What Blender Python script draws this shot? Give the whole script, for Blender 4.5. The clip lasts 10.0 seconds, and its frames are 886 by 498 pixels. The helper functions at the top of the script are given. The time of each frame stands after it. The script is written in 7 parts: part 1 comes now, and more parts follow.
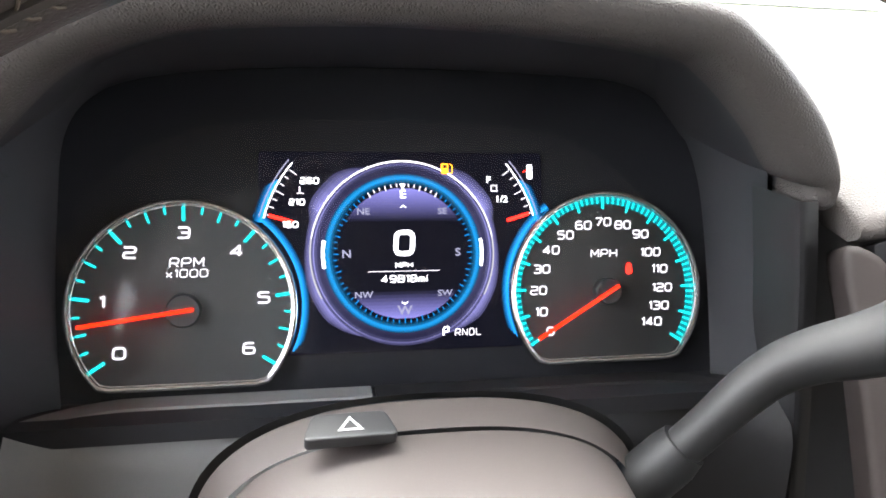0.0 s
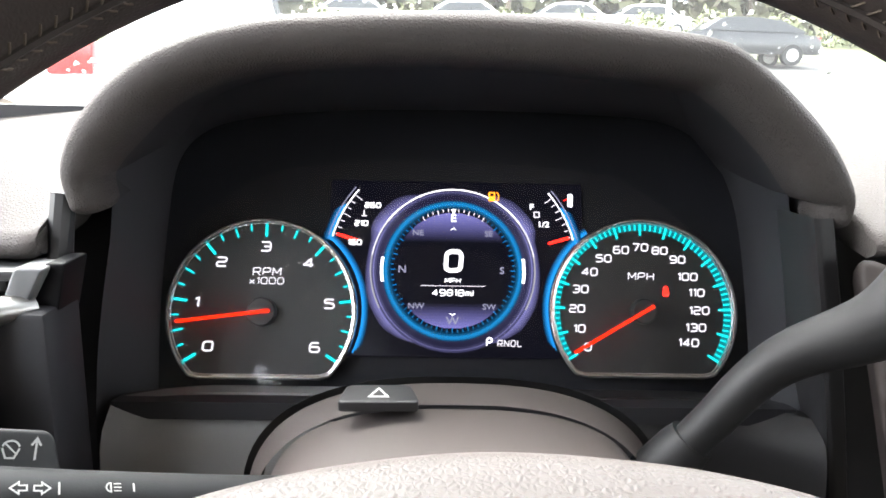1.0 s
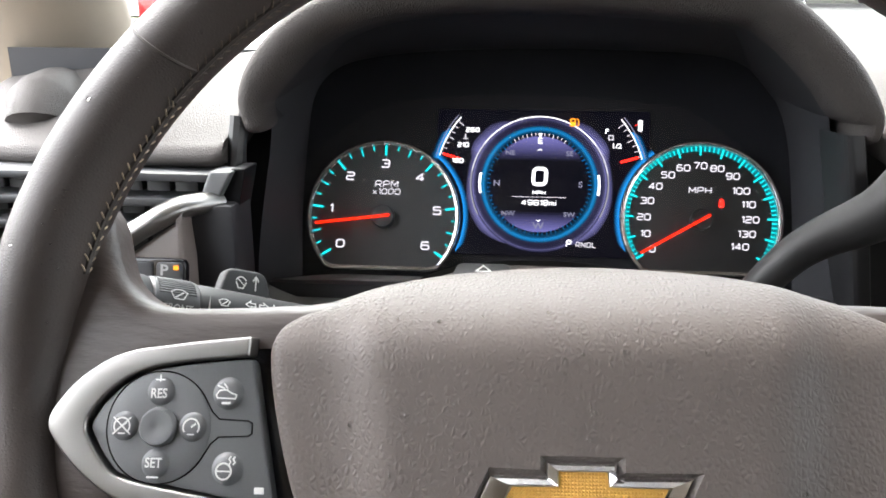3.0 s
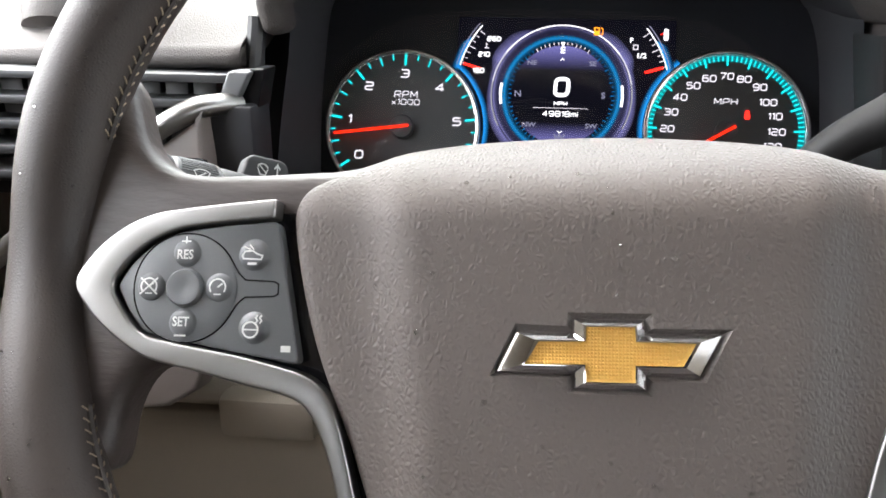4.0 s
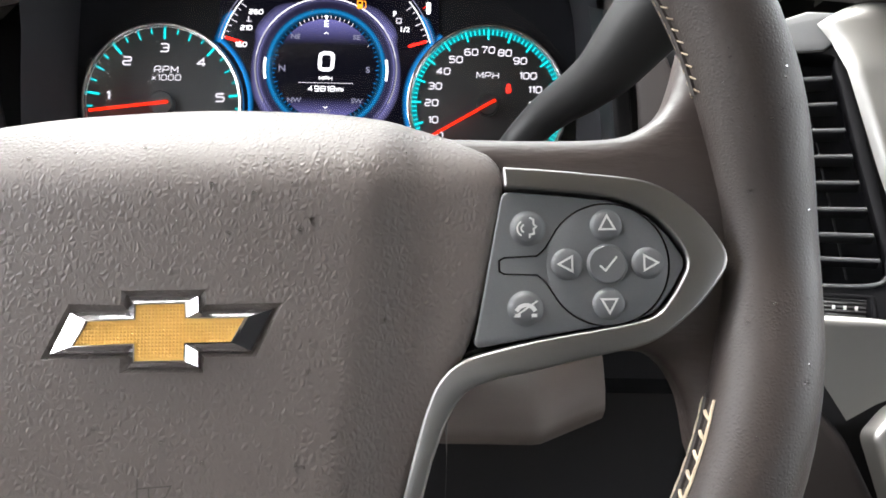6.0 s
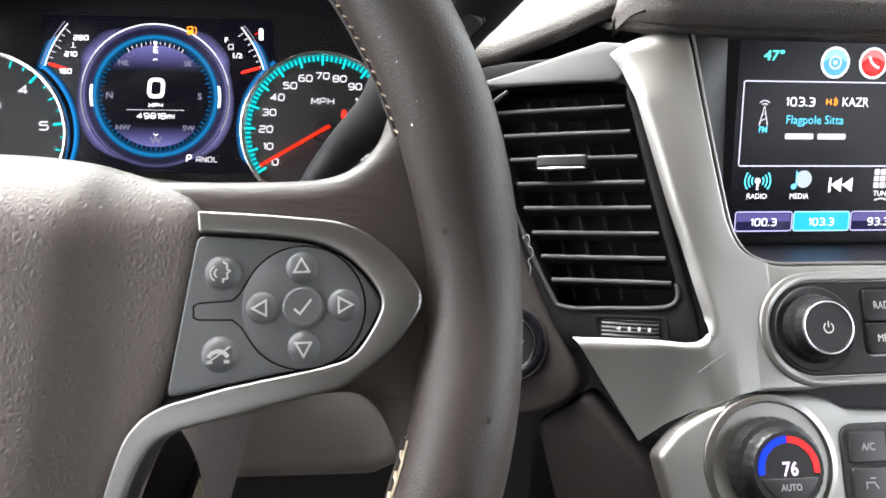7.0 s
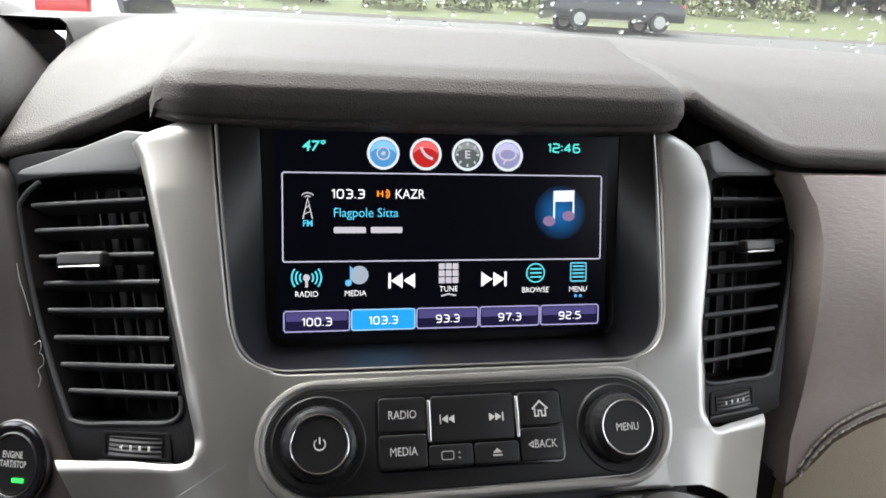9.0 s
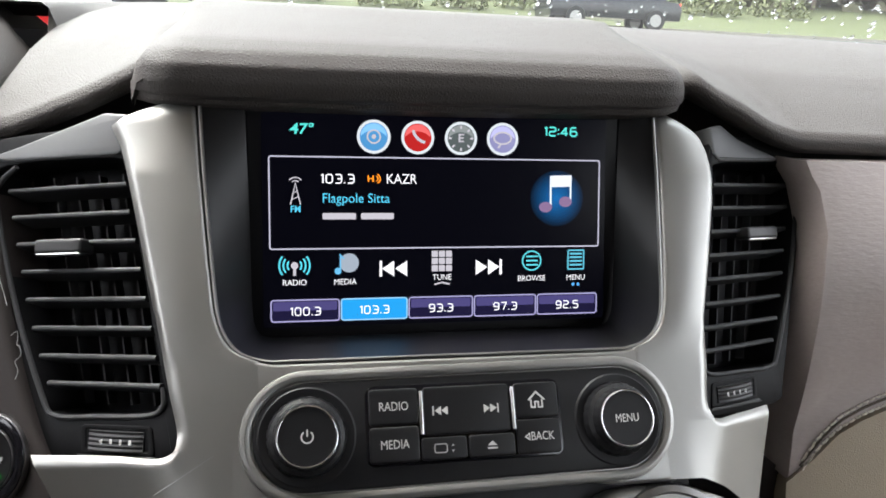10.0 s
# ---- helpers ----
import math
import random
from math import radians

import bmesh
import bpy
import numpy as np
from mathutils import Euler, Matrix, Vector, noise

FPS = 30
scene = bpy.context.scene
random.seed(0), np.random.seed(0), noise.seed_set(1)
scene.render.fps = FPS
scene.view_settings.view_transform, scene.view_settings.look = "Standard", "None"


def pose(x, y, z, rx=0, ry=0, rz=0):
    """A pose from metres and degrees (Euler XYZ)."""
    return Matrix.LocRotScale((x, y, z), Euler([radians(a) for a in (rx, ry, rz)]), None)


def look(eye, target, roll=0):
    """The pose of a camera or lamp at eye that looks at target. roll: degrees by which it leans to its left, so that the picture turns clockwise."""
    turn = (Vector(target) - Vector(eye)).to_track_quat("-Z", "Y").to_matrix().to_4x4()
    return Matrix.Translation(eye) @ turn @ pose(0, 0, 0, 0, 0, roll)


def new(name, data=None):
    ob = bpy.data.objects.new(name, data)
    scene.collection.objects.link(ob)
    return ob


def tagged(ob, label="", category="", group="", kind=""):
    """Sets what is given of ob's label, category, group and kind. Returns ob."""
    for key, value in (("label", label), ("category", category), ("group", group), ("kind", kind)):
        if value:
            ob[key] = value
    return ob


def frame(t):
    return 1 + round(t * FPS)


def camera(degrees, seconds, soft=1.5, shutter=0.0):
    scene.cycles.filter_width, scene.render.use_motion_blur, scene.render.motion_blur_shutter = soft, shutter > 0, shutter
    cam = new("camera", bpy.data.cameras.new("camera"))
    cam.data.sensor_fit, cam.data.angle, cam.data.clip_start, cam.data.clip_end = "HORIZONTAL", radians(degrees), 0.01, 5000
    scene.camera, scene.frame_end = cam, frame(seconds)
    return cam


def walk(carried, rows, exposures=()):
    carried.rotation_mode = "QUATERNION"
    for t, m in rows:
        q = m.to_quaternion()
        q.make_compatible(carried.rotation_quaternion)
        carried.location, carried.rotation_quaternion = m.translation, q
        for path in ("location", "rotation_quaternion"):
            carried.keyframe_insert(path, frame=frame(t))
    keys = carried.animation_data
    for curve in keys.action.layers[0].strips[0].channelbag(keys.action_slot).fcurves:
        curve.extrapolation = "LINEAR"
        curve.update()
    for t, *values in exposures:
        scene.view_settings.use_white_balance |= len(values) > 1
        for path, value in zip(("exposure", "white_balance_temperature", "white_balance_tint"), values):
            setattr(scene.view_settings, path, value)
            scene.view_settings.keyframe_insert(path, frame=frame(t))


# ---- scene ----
cam = camera(62.9, 10.0, 1.7)
PATH = [
    (0, (-0.0535, -0.037, 1.345), (0.308, 1.728, 0.742), 2.75),
    (0.2, (-0.0215, -0.070, 1.338), (0.166, 1.759, 0.856), 0.85),
    (0.5, (-0.011, -0.066, 1.336), (0.105, 1.861, 0.81), 1.0),
    (1, (-0.018, -0.095, 1.324), (0.032, 1.859, 0.899), 1.3),
    (1.5, (-0.003, -0.12, 1.327), (0.028, 1.84, 0.929), 1.3),
    (2, (-0.001, -0.128, 1.327), (-0.006, 1.829, 0.915), 1.2),
    (2.5, (-0.012, -0.161, 1.325), (-0.097, 1.786, 0.873), 1.0),
    (3, (-0.030, -0.190, 1.3205), (-0.177, 1.724, 0.759), 0.5),
    (3.2, (-0.036, -0.1945, 1.3115), (-0.197, 1.711, 0.722), 0.6),
    (4.3, (-0.03, -0.198, 1.291), (-0.206, 1.663, 0.58), 0.7),
    (4.5, (-0.021, -0.199, 1.291), (-0.189, 1.657, 0.567), 0.6),
    (5, (0.007, -0.1983, 1.290), (-0.127, 1.652, 0.544), 0.65),
    (5.1, (0.013, -0.1977, 1.290), (-0.112, 1.653, 0.543), 0.75),
    (5.5, (0.042, -0.193, 1.289), (-0.016, 1.662, 0.543), 1.1),
    (5.7, (0.056, -0.191, 1.29), (0.031, 1.665, 0.546), 1.2),
    (6.8, (0.1305, -0.188, 1.2975), (0.285, 1.677, 0.591), 1.7),
    (7, (0.148, -0.188, 1.301), (0.326, 1.677, 0.601), 1.75),
    (7.5, (0.2065, -0.1885, 1.3133), (0.43, 1.686, 0.654), 1.9),
    (7.6, (0.2255, -0.1895, 1.319), (0.453, 1.687, 0.665), 1.9),
    (8, (0.304, -0.183, 1.321), (0.585, 1.71, 0.739), 2.1),
    (8.5, (0.356, -0.18, 1.312), (0.662, 1.724, 0.781), 2.7),
    (9, (0.361, -0.178, 1.314), (0.702, 1.724, 0.8), 2.6),
    (9.5, (0.363, -0.172, 1.308), (0.715, 1.726, 0.787), 2.6),
    (10, (0.365, -0.168, 1.305), (0.715, 1.732, 0.788), 2.5),
]
# the clip's camera darkens its picture towards the bright screen
walk(cam, [(t, look(eye, target, roll)) for t, eye, target, roll in PATH],
     [(0, 5.0), (0.5, 4.75), (1.0, 4.5), (2.0, 4.36), (2.5, 4.32), (3.2, 4.22), (5.7, 4.22), (7.0, 4.28), (7.5, 4.22), (8.0, 3.78), (8.5, 3.43), (10.0, 3.36)])

# ---- light: an overcast day ----
world = bpy.data.worlds.new("sky")
scene.world = world
world.use_nodes = True
sky = world.node_tree.nodes.new("ShaderNodeTexSky")
sky.sky_type = "NISHITA"
sky.sun_disc = False
sky.sun_elevation, sky.sun_rotation = radians(58), radians(-50)
sky.air_density, sky.dust_density, sky.ozone_density = 1.0, 4.0, 1.0
back = world.node_tree.nodes["Background"]
cloud = world.node_tree.nodes.new("ShaderNodeHueSaturation")
cloud.inputs["Saturation"].default_value = 0.22
world.node_tree.links.new(sky.outputs[0], cloud.inputs["Color"])
world.node_tree.links.new(cloud.outputs[0], back.inputs[0])
back.inputs[1].default_value = 0.15
sun = new("sun", bpy.data.lights.new("sun", "SUN"))
sun.data.energy, sun.data.angle, sun.data.color = 0.25, radians(40), (1, 0.97, 0.93)
sun.matrix_world = look((0, 0, 0), (0.406, -0.34, -0.848))


# ---- small tools ----
from mathutils.geometry import tessellate_polygon


def fr(o, u, v):
    """A frame at o: x along u, y along v, z out of the face."""
    u = Vector(u).normalized()
    v = Vector(v)
    v = (v - u * v.dot(u)).normalized()
    m = Matrix((u, v, u.cross(v))).transposed().to_4x4()
    m.translation = o
    return m


def tilted(o, tilt, yaw=0.0, roll=0.0):
    t, a, b = radians(tilt), radians(yaw), radians(roll)
    return fr(o, (math.cos(a) * math.cos(b), math.sin(a) * math.cos(b), math.sin(b)), (0, math.sin(t), math.cos(t)))


MM = 0.001
WHEEL = tilted((-0.004, 0.0043, 1.188), 27, -1.4, 2.7)
CLUSTER = tilted((0.001, 0.311, 1.1985), 20.5)
STACK = tilted((0.429, 0.122, 1.148), 30.3, 1.2)
SCREEN = tilted((0.429, 0.190, 1.2315), 11.5, 1.5)
VENT_L = fr((0.2605, 0.173, 1.1855), (0.058, -0.0275, 0.009), (-0.033, 0.0675, 0.116))
VENT_R = fr((0.6117, 0.1965, 1.1855), (0.058, 0.0222, -0.0035), (0.0359, 0.0604, 0.116))
ROOT = Matrix.Identity(4)


def finish(me, angle=35):
    me.polygons.foreach_set("use_smooth", [True] * len(me.polygons))
    me.set_sharp_from_angle(angle=radians(angle))


def part(name, bm, material, parent=None, label="", angle=35):
    """Links a bmesh as one mesh object under a thing or a part; the vertices are in the parent's frame."""
    bmesh.ops.recalc_face_normals(bm, faces=bm.faces)
    me = bpy.data.meshes.new(name)
    bm.to_mesh(me)
    bm.free()
    finish(me, angle)
    me.materials.append(material)
    ob = new(name, me)
    if parent is not None:
        ob.parent = parent
    return tagged(ob, label)


def thing(name, m, label, category, group="", kind=""):
    ob = new(name)
    ob.empty_display_size = 0.02
    ob.matrix_world = m
    return tagged(ob, label, category, group, kind)


def solid(name, bm, material, label, category, kind="", group="", angle=35):
    """A thing of one mesh."""
    return tagged(part(name, bm, material, None, label, angle), "", category, group, kind)


def curve_pts(pts, n=8, closed=True):
    """A Catmull-Rom curve through pts."""
    pts = [Vector(p) for p in pts]
    k = len(pts)
    out = []
    for i in range(k if closed else k - 1):
        if closed:
            p0, p1, p2, p3 = (pts[(i + j) % k] for j in (-1, 0, 1, 2))
        else:
            p0, p1, p2, p3 = pts[max(i - 1, 0)], pts[i], pts[i + 1], pts[min(i + 2, k - 1)]
        for j in range(n):
            t = j / n
            out.append(0.5 * (2 * p1 + (p2 - p0) * t + (2 * p0 - 5 * p1 + 4 * p2 - p3) * t * t + (3 * p1 - p0 - 3 * p2 + p3) * t ** 3))
    if not closed:
        out.append(pts[-1])
    return out


def rounded(pts, r, n=5):
    """A polygon with its corners rounded by r (one radius, or one for each corner)."""
    pts = [Vector(p) for p in pts]
    out = []
    for i, p in enumerate(pts):
        rr = r[i] if isinstance(r, (list, tuple)) else r
        a, b = pts[i - 1] - p, pts[(i + 1) % len(pts)] - p
        la, lb = a.length, b.length
        d = min(rr, la * 0.48, lb * 0.48)
        if d < 1e-6:
            out.append(p)
            continue
        s, e = p + a / la * d, p + b / lb * d
        for j in range(n + 1):
            t = j / n
            out.append(s * (1 - t) ** 2 + p * (2 * t * (1 - t)) + e * t * t)
    return out


def rect(x0, y0, x1, y1, r=0.0, n=5):
    pts = [(x0, y0), (x1, y0), (x1, y1), (x0, y1)]
    return rounded(pts, r, n) if r else [Vector(p) for p in pts]


def circle(x, y, r, n=48, a0=0.0, a1=360.0):
    full = abs(a1 - a0) >= 359.9
    return [Vector((x + r * math.cos(radians(a0 + (a1 - a0) * i / (n if full else n - 1))), y + r * math.sin(radians(a0 + (a1 - a0) * i / (n if full else n - 1))))) for i in range(n)]


def area2(pts):
    return sum(p.x * q.y - q.x * p.y for p, q in zip(pts, pts[1:] + pts[:1])) / 2


def inset(pts, d):
    """The outline moved inwards by d, corner by corner."""
    s = 1 if area2(pts) > 0 else -1
    out, k = [], len(pts)
    for i, p in enumerate(pts):
        a, b = p - pts[i - 1], pts[(i + 1) % k] - p
        if a.length < 1e-9 or b.length < 1e-9:
            a = b = pts[(i + 1) % k] - pts[i - 1]
        na, nb = Vector((-a.y, a.x)).normalized(), Vector((-b.y, b.x)).normalized()
        m = na + nb
        if m.length < 1e-6:
            m = na.copy()
        m.normalize()
        out.append(p + m * (s * d / max(m.dot(na), 0.5)))
    return out


def fill(bm, vs):
    """Closes a loop of vertices with triangles, also where the outline turns inwards."""
    if len(vs) < 5:
        bm.faces.new(vs)
        return
    for a, b, c in tessellate_polygon([[v.co for v in vs]]):
        if len({a, b, c}) == 3:
            try:
                bm.faces.new((vs[a], vs[b], vs[c]))
            except ValueError:
                pass


def rings(bm, loops, closed=True, cap0=False, cap1=False):
    """Skins a list of loops of 3D points with the same count."""
    vs = [[bm.verts.new(p) for p in lp] for lp in loops]
    k = len(vs[0])
    for a, b in zip(vs, vs[1:]):
        for i in range(k if closed else k - 1):
            j = (i + 1) % k
            bm.faces.new((a[i], a[j], b[j], b[i]))
    if cap0:
        fill(bm, vs[0])
    if cap1:
        fill(bm, vs[-1])
    return vs


def scaled(pts, z):
    return [(p.x * MM, p.y * MM, z * MM) for p in pts]


def plate(outline, z0, z1, b=1.0, bm=None, steps=3):
    """A slab of that outline (mm) from z0 up to z1 (mm), its front edge rounded by b."""
    bm = bm or bmesh.new()
    o = [Vector(p) for p in outline]
    loops = [scaled(o, z0), scaled(o, z1 - b)]
    for i in range(1, steps + 1):
        a = math.pi / 2 * i / steps
        loops.append(scaled(inset(o, b * (1 - math.cos(a))), z1 - b + b * math.sin(a)))
    rings(bm, loops, cap0=True, cap1=True)
    return bm


def flat(outline, z, bm=None):
    bm = bm or bmesh.new()
    fill(bm, [bm.verts.new(p) for p in scaled([Vector(p) for p in outline], z)])
    return bm


def ring2(outer, inner, z0, z1, b=0.6, bm=None):
    """A rim between two outlines with the same count of points."""
    bm = bm or bmesh.new()
    outer, inner = [Vector(p) for p in outer], [Vector(p) for p in inner]
    loops = [scaled(outer, z0), scaled(outer, z1 - b), scaled(inset(outer, b * 0.3), z1 - b * 0.3), scaled(inset(outer, b), z1)]
    loops += [scaled(inset(inner, -b), z1), scaled(inset(inner, -b * 0.3), z1 - b * 0.3), scaled(inner, z1 - b), scaled(inner, z0)]
    loops.append(loops[0])
    vs = [[bm.verts.new(p) for p in lp] for lp in loops[:-1]]
    vs.append(vs[0])
    k = len(outer)
    for a, c in zip(vs, vs[1:]):
        for i in range(k):
            j = (i + 1) % k
            bm.faces.new((a[i], a[j], c[j], c[i]))
    return bm


def arc_band(x, y, r0, r1, a0, a1, z, n=40, bm=None):
    """A flat band of a circle."""
    bm = bm or bmesh.new()
    rings(bm, [scaled(circle(x, y, r0, n, a0, a1), z), scaled(circle(x, y, r1, n, a0, a1), z)], closed=abs(a1 - a0) >= 359.9)
    return bm


def lathe(profile, n=48, x=0.0, y=0.0, bm=None, cap0=True, cap1=True):
    """Turns (radius, height) pairs (mm) round the axis through x, y."""
    bm = bm or bmesh.new()
    rings(bm, [scaled(circle(x, y, max(r, 0.01), n), z) for r, z in profile], cap0=cap0, cap1=cap1)
    return bm


def stroke(pts, width, z, bm=None, closed=False):
    """A flat line of that width (mm) along 2D points."""
    bm = bm or bmesh.new()
    pts = [Vector(p) for p in pts]
    k = len(pts)
    left, right = [], []
    for i, p in enumerate(pts):
        a = pts[i] - pts[i - 1] if (i or closed) else pts[1] - pts[0]
        b = pts[(i + 1) % k] - p if (i < k - 1 or closed) else a
        n1, n2 = Vector((-a.y, a.x)).normalized(), Vector((-b.y, b.x)).normalized()
        m = n1 + n2
        m = m.normalized() if m.length > 1e-6 else n1
        m = m * (width / 2 / max(m.dot(n1), 0.4))
        left.append(p + m)
        right.append(p - m)
    rings(bm, [scaled(left, z), scaled(right, z)], closed=closed)
    return bm


def tube(path, radii, n=20, bm=None, up=(0, 0, 1), flatten=1.0, caps=True):
    """A round bar along 3D points (m); radii in m, one for each point."""
    bm = bm or bmesh.new()
    path = [Vector(p) for p in path]
    loops = []
    for i, p in enumerate(path):
        d = (path[min(i + 1, len(path) - 1)] - path[max(i - 1, 0)]).normalized()
        s = d.cross(Vector(up))
        s = s.normalized() if s.length > 1e-5 else Vector((1, 0, 0))
        t = s.cross(d)
        r = radii[i] if isinstance(radii, (list, tuple)) else radii
        loops.append([p + s * (r * math.cos(2 * math.pi * j / n)) + t * (r * flatten * math.sin(2 * math.pi * j / n)) for j in range(n)])
    rings(bm, loops, cap0=caps, cap1=caps)
    return bm


def box(x0, y0, z0, x1, y1, z1, b=0.0, bm=None, seg=2):
    """A block (m) with bevelled edges."""
    own = bmesh.new()
    bmesh.ops.create_cube(own, size=1)
    bmesh.ops.scale(own, vec=(x1 - x0, y1 - y0, z1 - z0), verts=own.verts)
    bmesh.ops.translate(own, vec=((x0 + x1) / 2, (y0 + y1) / 2, (z0 + z1) / 2), verts=own.verts)
    if b:
        bmesh.ops.bevel(own, geom=own.edges, offset=b, segments=seg, profile=0.5, affect="EDGES")
    return merge(bm, own) if bm else own


def merge(bm, other):
    me = bpy.data.meshes.new("tmp")
    other.to_mesh(me)
    other.free()
    bm.from_mesh(me)
    bpy.data.meshes.remove(me)
    return bm


def sheet(fn, nu, nv, thick=None, bm=None):
    """A surface fn(s, t) for s, t in 0..1, and a second skin moved by the vector thick."""
    bm = bm or bmesh.new()
    top = [[Vector(fn(i / nu, j / nv)) for i in range(nu + 1)] for j in range(nv + 1)]
    vs = [[bm.verts.new(p) for p in row] for row in top]
    for a, b in zip(vs, vs[1:]):
        for i in range(nu):
            bm.faces.new((a[i], a[i + 1], b[i + 1], b[i]))
    if thick is not None:
        t = Vector(thick)
        low = [[bm.verts.new(p + t) for p in row] for row in top]
        for a, b in zip(low, low[1:]):
            for i in range(nu):
                bm.faces.new((a[i], b[i], b[i + 1], a[i + 1]))
        edge = [(0, i) for i in range(nu + 1)] + [(j, nu) for j in range(1, nv + 1)] + [(nv, i) for i in range(nu - 1, -1, -1)] + [(j, 0) for j in range(nv - 1, 0, -1)]
        for (j0, i0), (j1, i1) in zip(edge, edge[1:] + edge[:1]):
            bm.faces.new((vs[j0][i0], low[j0][i0], low[j1][i1], vs[j1][i1]))
    return bm


def glyphs(text, x, y, h, z, bm=None, wide=1.15, bold=0.02, slant=0.0, align="CENTER"):
    """Writing in the built-in font: capital height h, mm, centred on x, y."""
    cu = bpy.data.curves.new("tmp", "FONT")
    cu.body, cu.size, cu.align_x, cu.align_y, cu.offset, cu.resolution_u = text, 1.0, align, "CENTER", bold, 3
    ob = bpy.data.objects.new("tmp", cu)
    me = bpy.data.meshes.new_from_object(ob)
    bpy.data.objects.remove(ob)
    bpy.data.curves.remove(cu)
    s = h / 0.69
    mid = 0.01
    own = bmesh.new()
    own.from_mesh(me)
    bpy.data.meshes.remove(me)
    for v in own.verts:
        a, c = v.co.x, v.co.y - mid
        v.co = ((x + (a * wide + c * slant) * s) * MM, (y + c * s) * MM, z * MM)
    return merge(bm, own) if bm else own


SQUARE = {"0": [[(0, 0), (1, 0), (1, 1), (0, 1), (0, 0)]], "1": [[(0, 0.84), (0.32, 1), (0.32, 0)]], "2": [[(0, 1), (1, 1), (1, 0.5), (0, 0.5), (0, 0), (1, 0)]], "3": [[(0, 1), (1, 1), (1, 0), (0, 0)], [(0.3, 0.5), (1, 0.5)]],
          "4": [[(0.74, 0), (0.74, 1), (0, 0.3), (1.02, 0.3)]], "5": [[(0.95, 1), (0, 1), (0, 0.57), (1, 0.57), (1, 0), (0, 0)]], "6": [[(0.92, 1), (0, 1), (0, 0), (1, 0), (1, 0.56), (0, 0.56)]], "7": [[(0, 1), (1, 1), (0.36, 0)]],
          "8": [[(0, 0), (1, 0), (1, 1), (0, 1), (0, 0)], [(0, 0.52), (1, 0.52)]], "9": [[(0.08, 0), (1, 0), (1, 1), (0, 1), (0, 0.44), (1, 0.44)]], "R": [[(0, 0), (0, 1), (1, 1), (1, 0.42), (0, 0.42)], [(0.55, 0.42), (1, 0)]],
          "P": [[(0, 0), (0, 1), (1, 1), (1, 0.42), (0, 0.42)]], "M": [[(0, 0), (0, 1), (0.55, 0.3), (1.1, 1), (1.1, 0)]], "H": [[(0, 0), (0, 1)], [(1, 0), (1, 1)], [(0, 0.5), (1, 0.5)]], "x": [[(0, 0), (0.8, 0.66)], [(0, 0.66), (0.8, 0)]],
          "m": [[(0, 0), (0, 0.68), (1, 0.68), (1, 0)], [(0.5, 0.68), (0.5, 0)]], "i": [[(0, 0), (0, 0.68)], [(0, 0.86), (0, 1)]], ".": [[(0, -0.04), (0, 0.12)]], ":": [[(0, 0.14), (0, 0.32)], [(0, 0.64), (0, 0.82)]],
          "N": [[(0, 0), (0, 1), (1, 0), (1, 1)]], "D": [[(0, 0), (0.9, 0), (1, 0.5), (0.9, 1), (0, 1), (0, 0)]], "L": [[(0, 1), (0, 0), (0.9, 0)]]}


def squared(text, x, y, h, z, bm=None, wide=0.95, thick=0.17, gap=0.36, slant=0.06):
    """Wide square lettering with rounded corners: height h, mm, centred on x, y."""
    bm = bm or bmesh.new()
    inner = h * (1 - thick)
    spans = [max([q[0] for line in SQUARE[c] for q in line]) * wide for c in text]
    total = sum(spans) + gap * (len(text) - 1)
    at = -total / 2
    for c, span in zip(text, spans):
        r = 0.02 if c in "147MxNi.:H" else 0.3
        for line in SQUARE[c]:
            pts = [Vector((at + q[0] * wide, q[1] - 0.5)) for q in line]
            closed = line[0] == line[-1]
            if closed:
                pts = rounded(pts[:-1], r, 3)
            elif len(pts) > 2:
                mid = rounded([pts[0]] + pts[1:-1] + [pts[-1]], [0] + [r] * (len(pts) - 2) + [0], 3)
                pts = mid
            stroke([(x + (q.x + q.y * slant) * inner, y + q.y * inner) for q in pts], h * thick, z, bm, closed)
        at += span + gap
    return bm


def moved(bm, m):
    bmesh.ops.transform(bm, matrix=m, verts=bm.verts)
    return bm


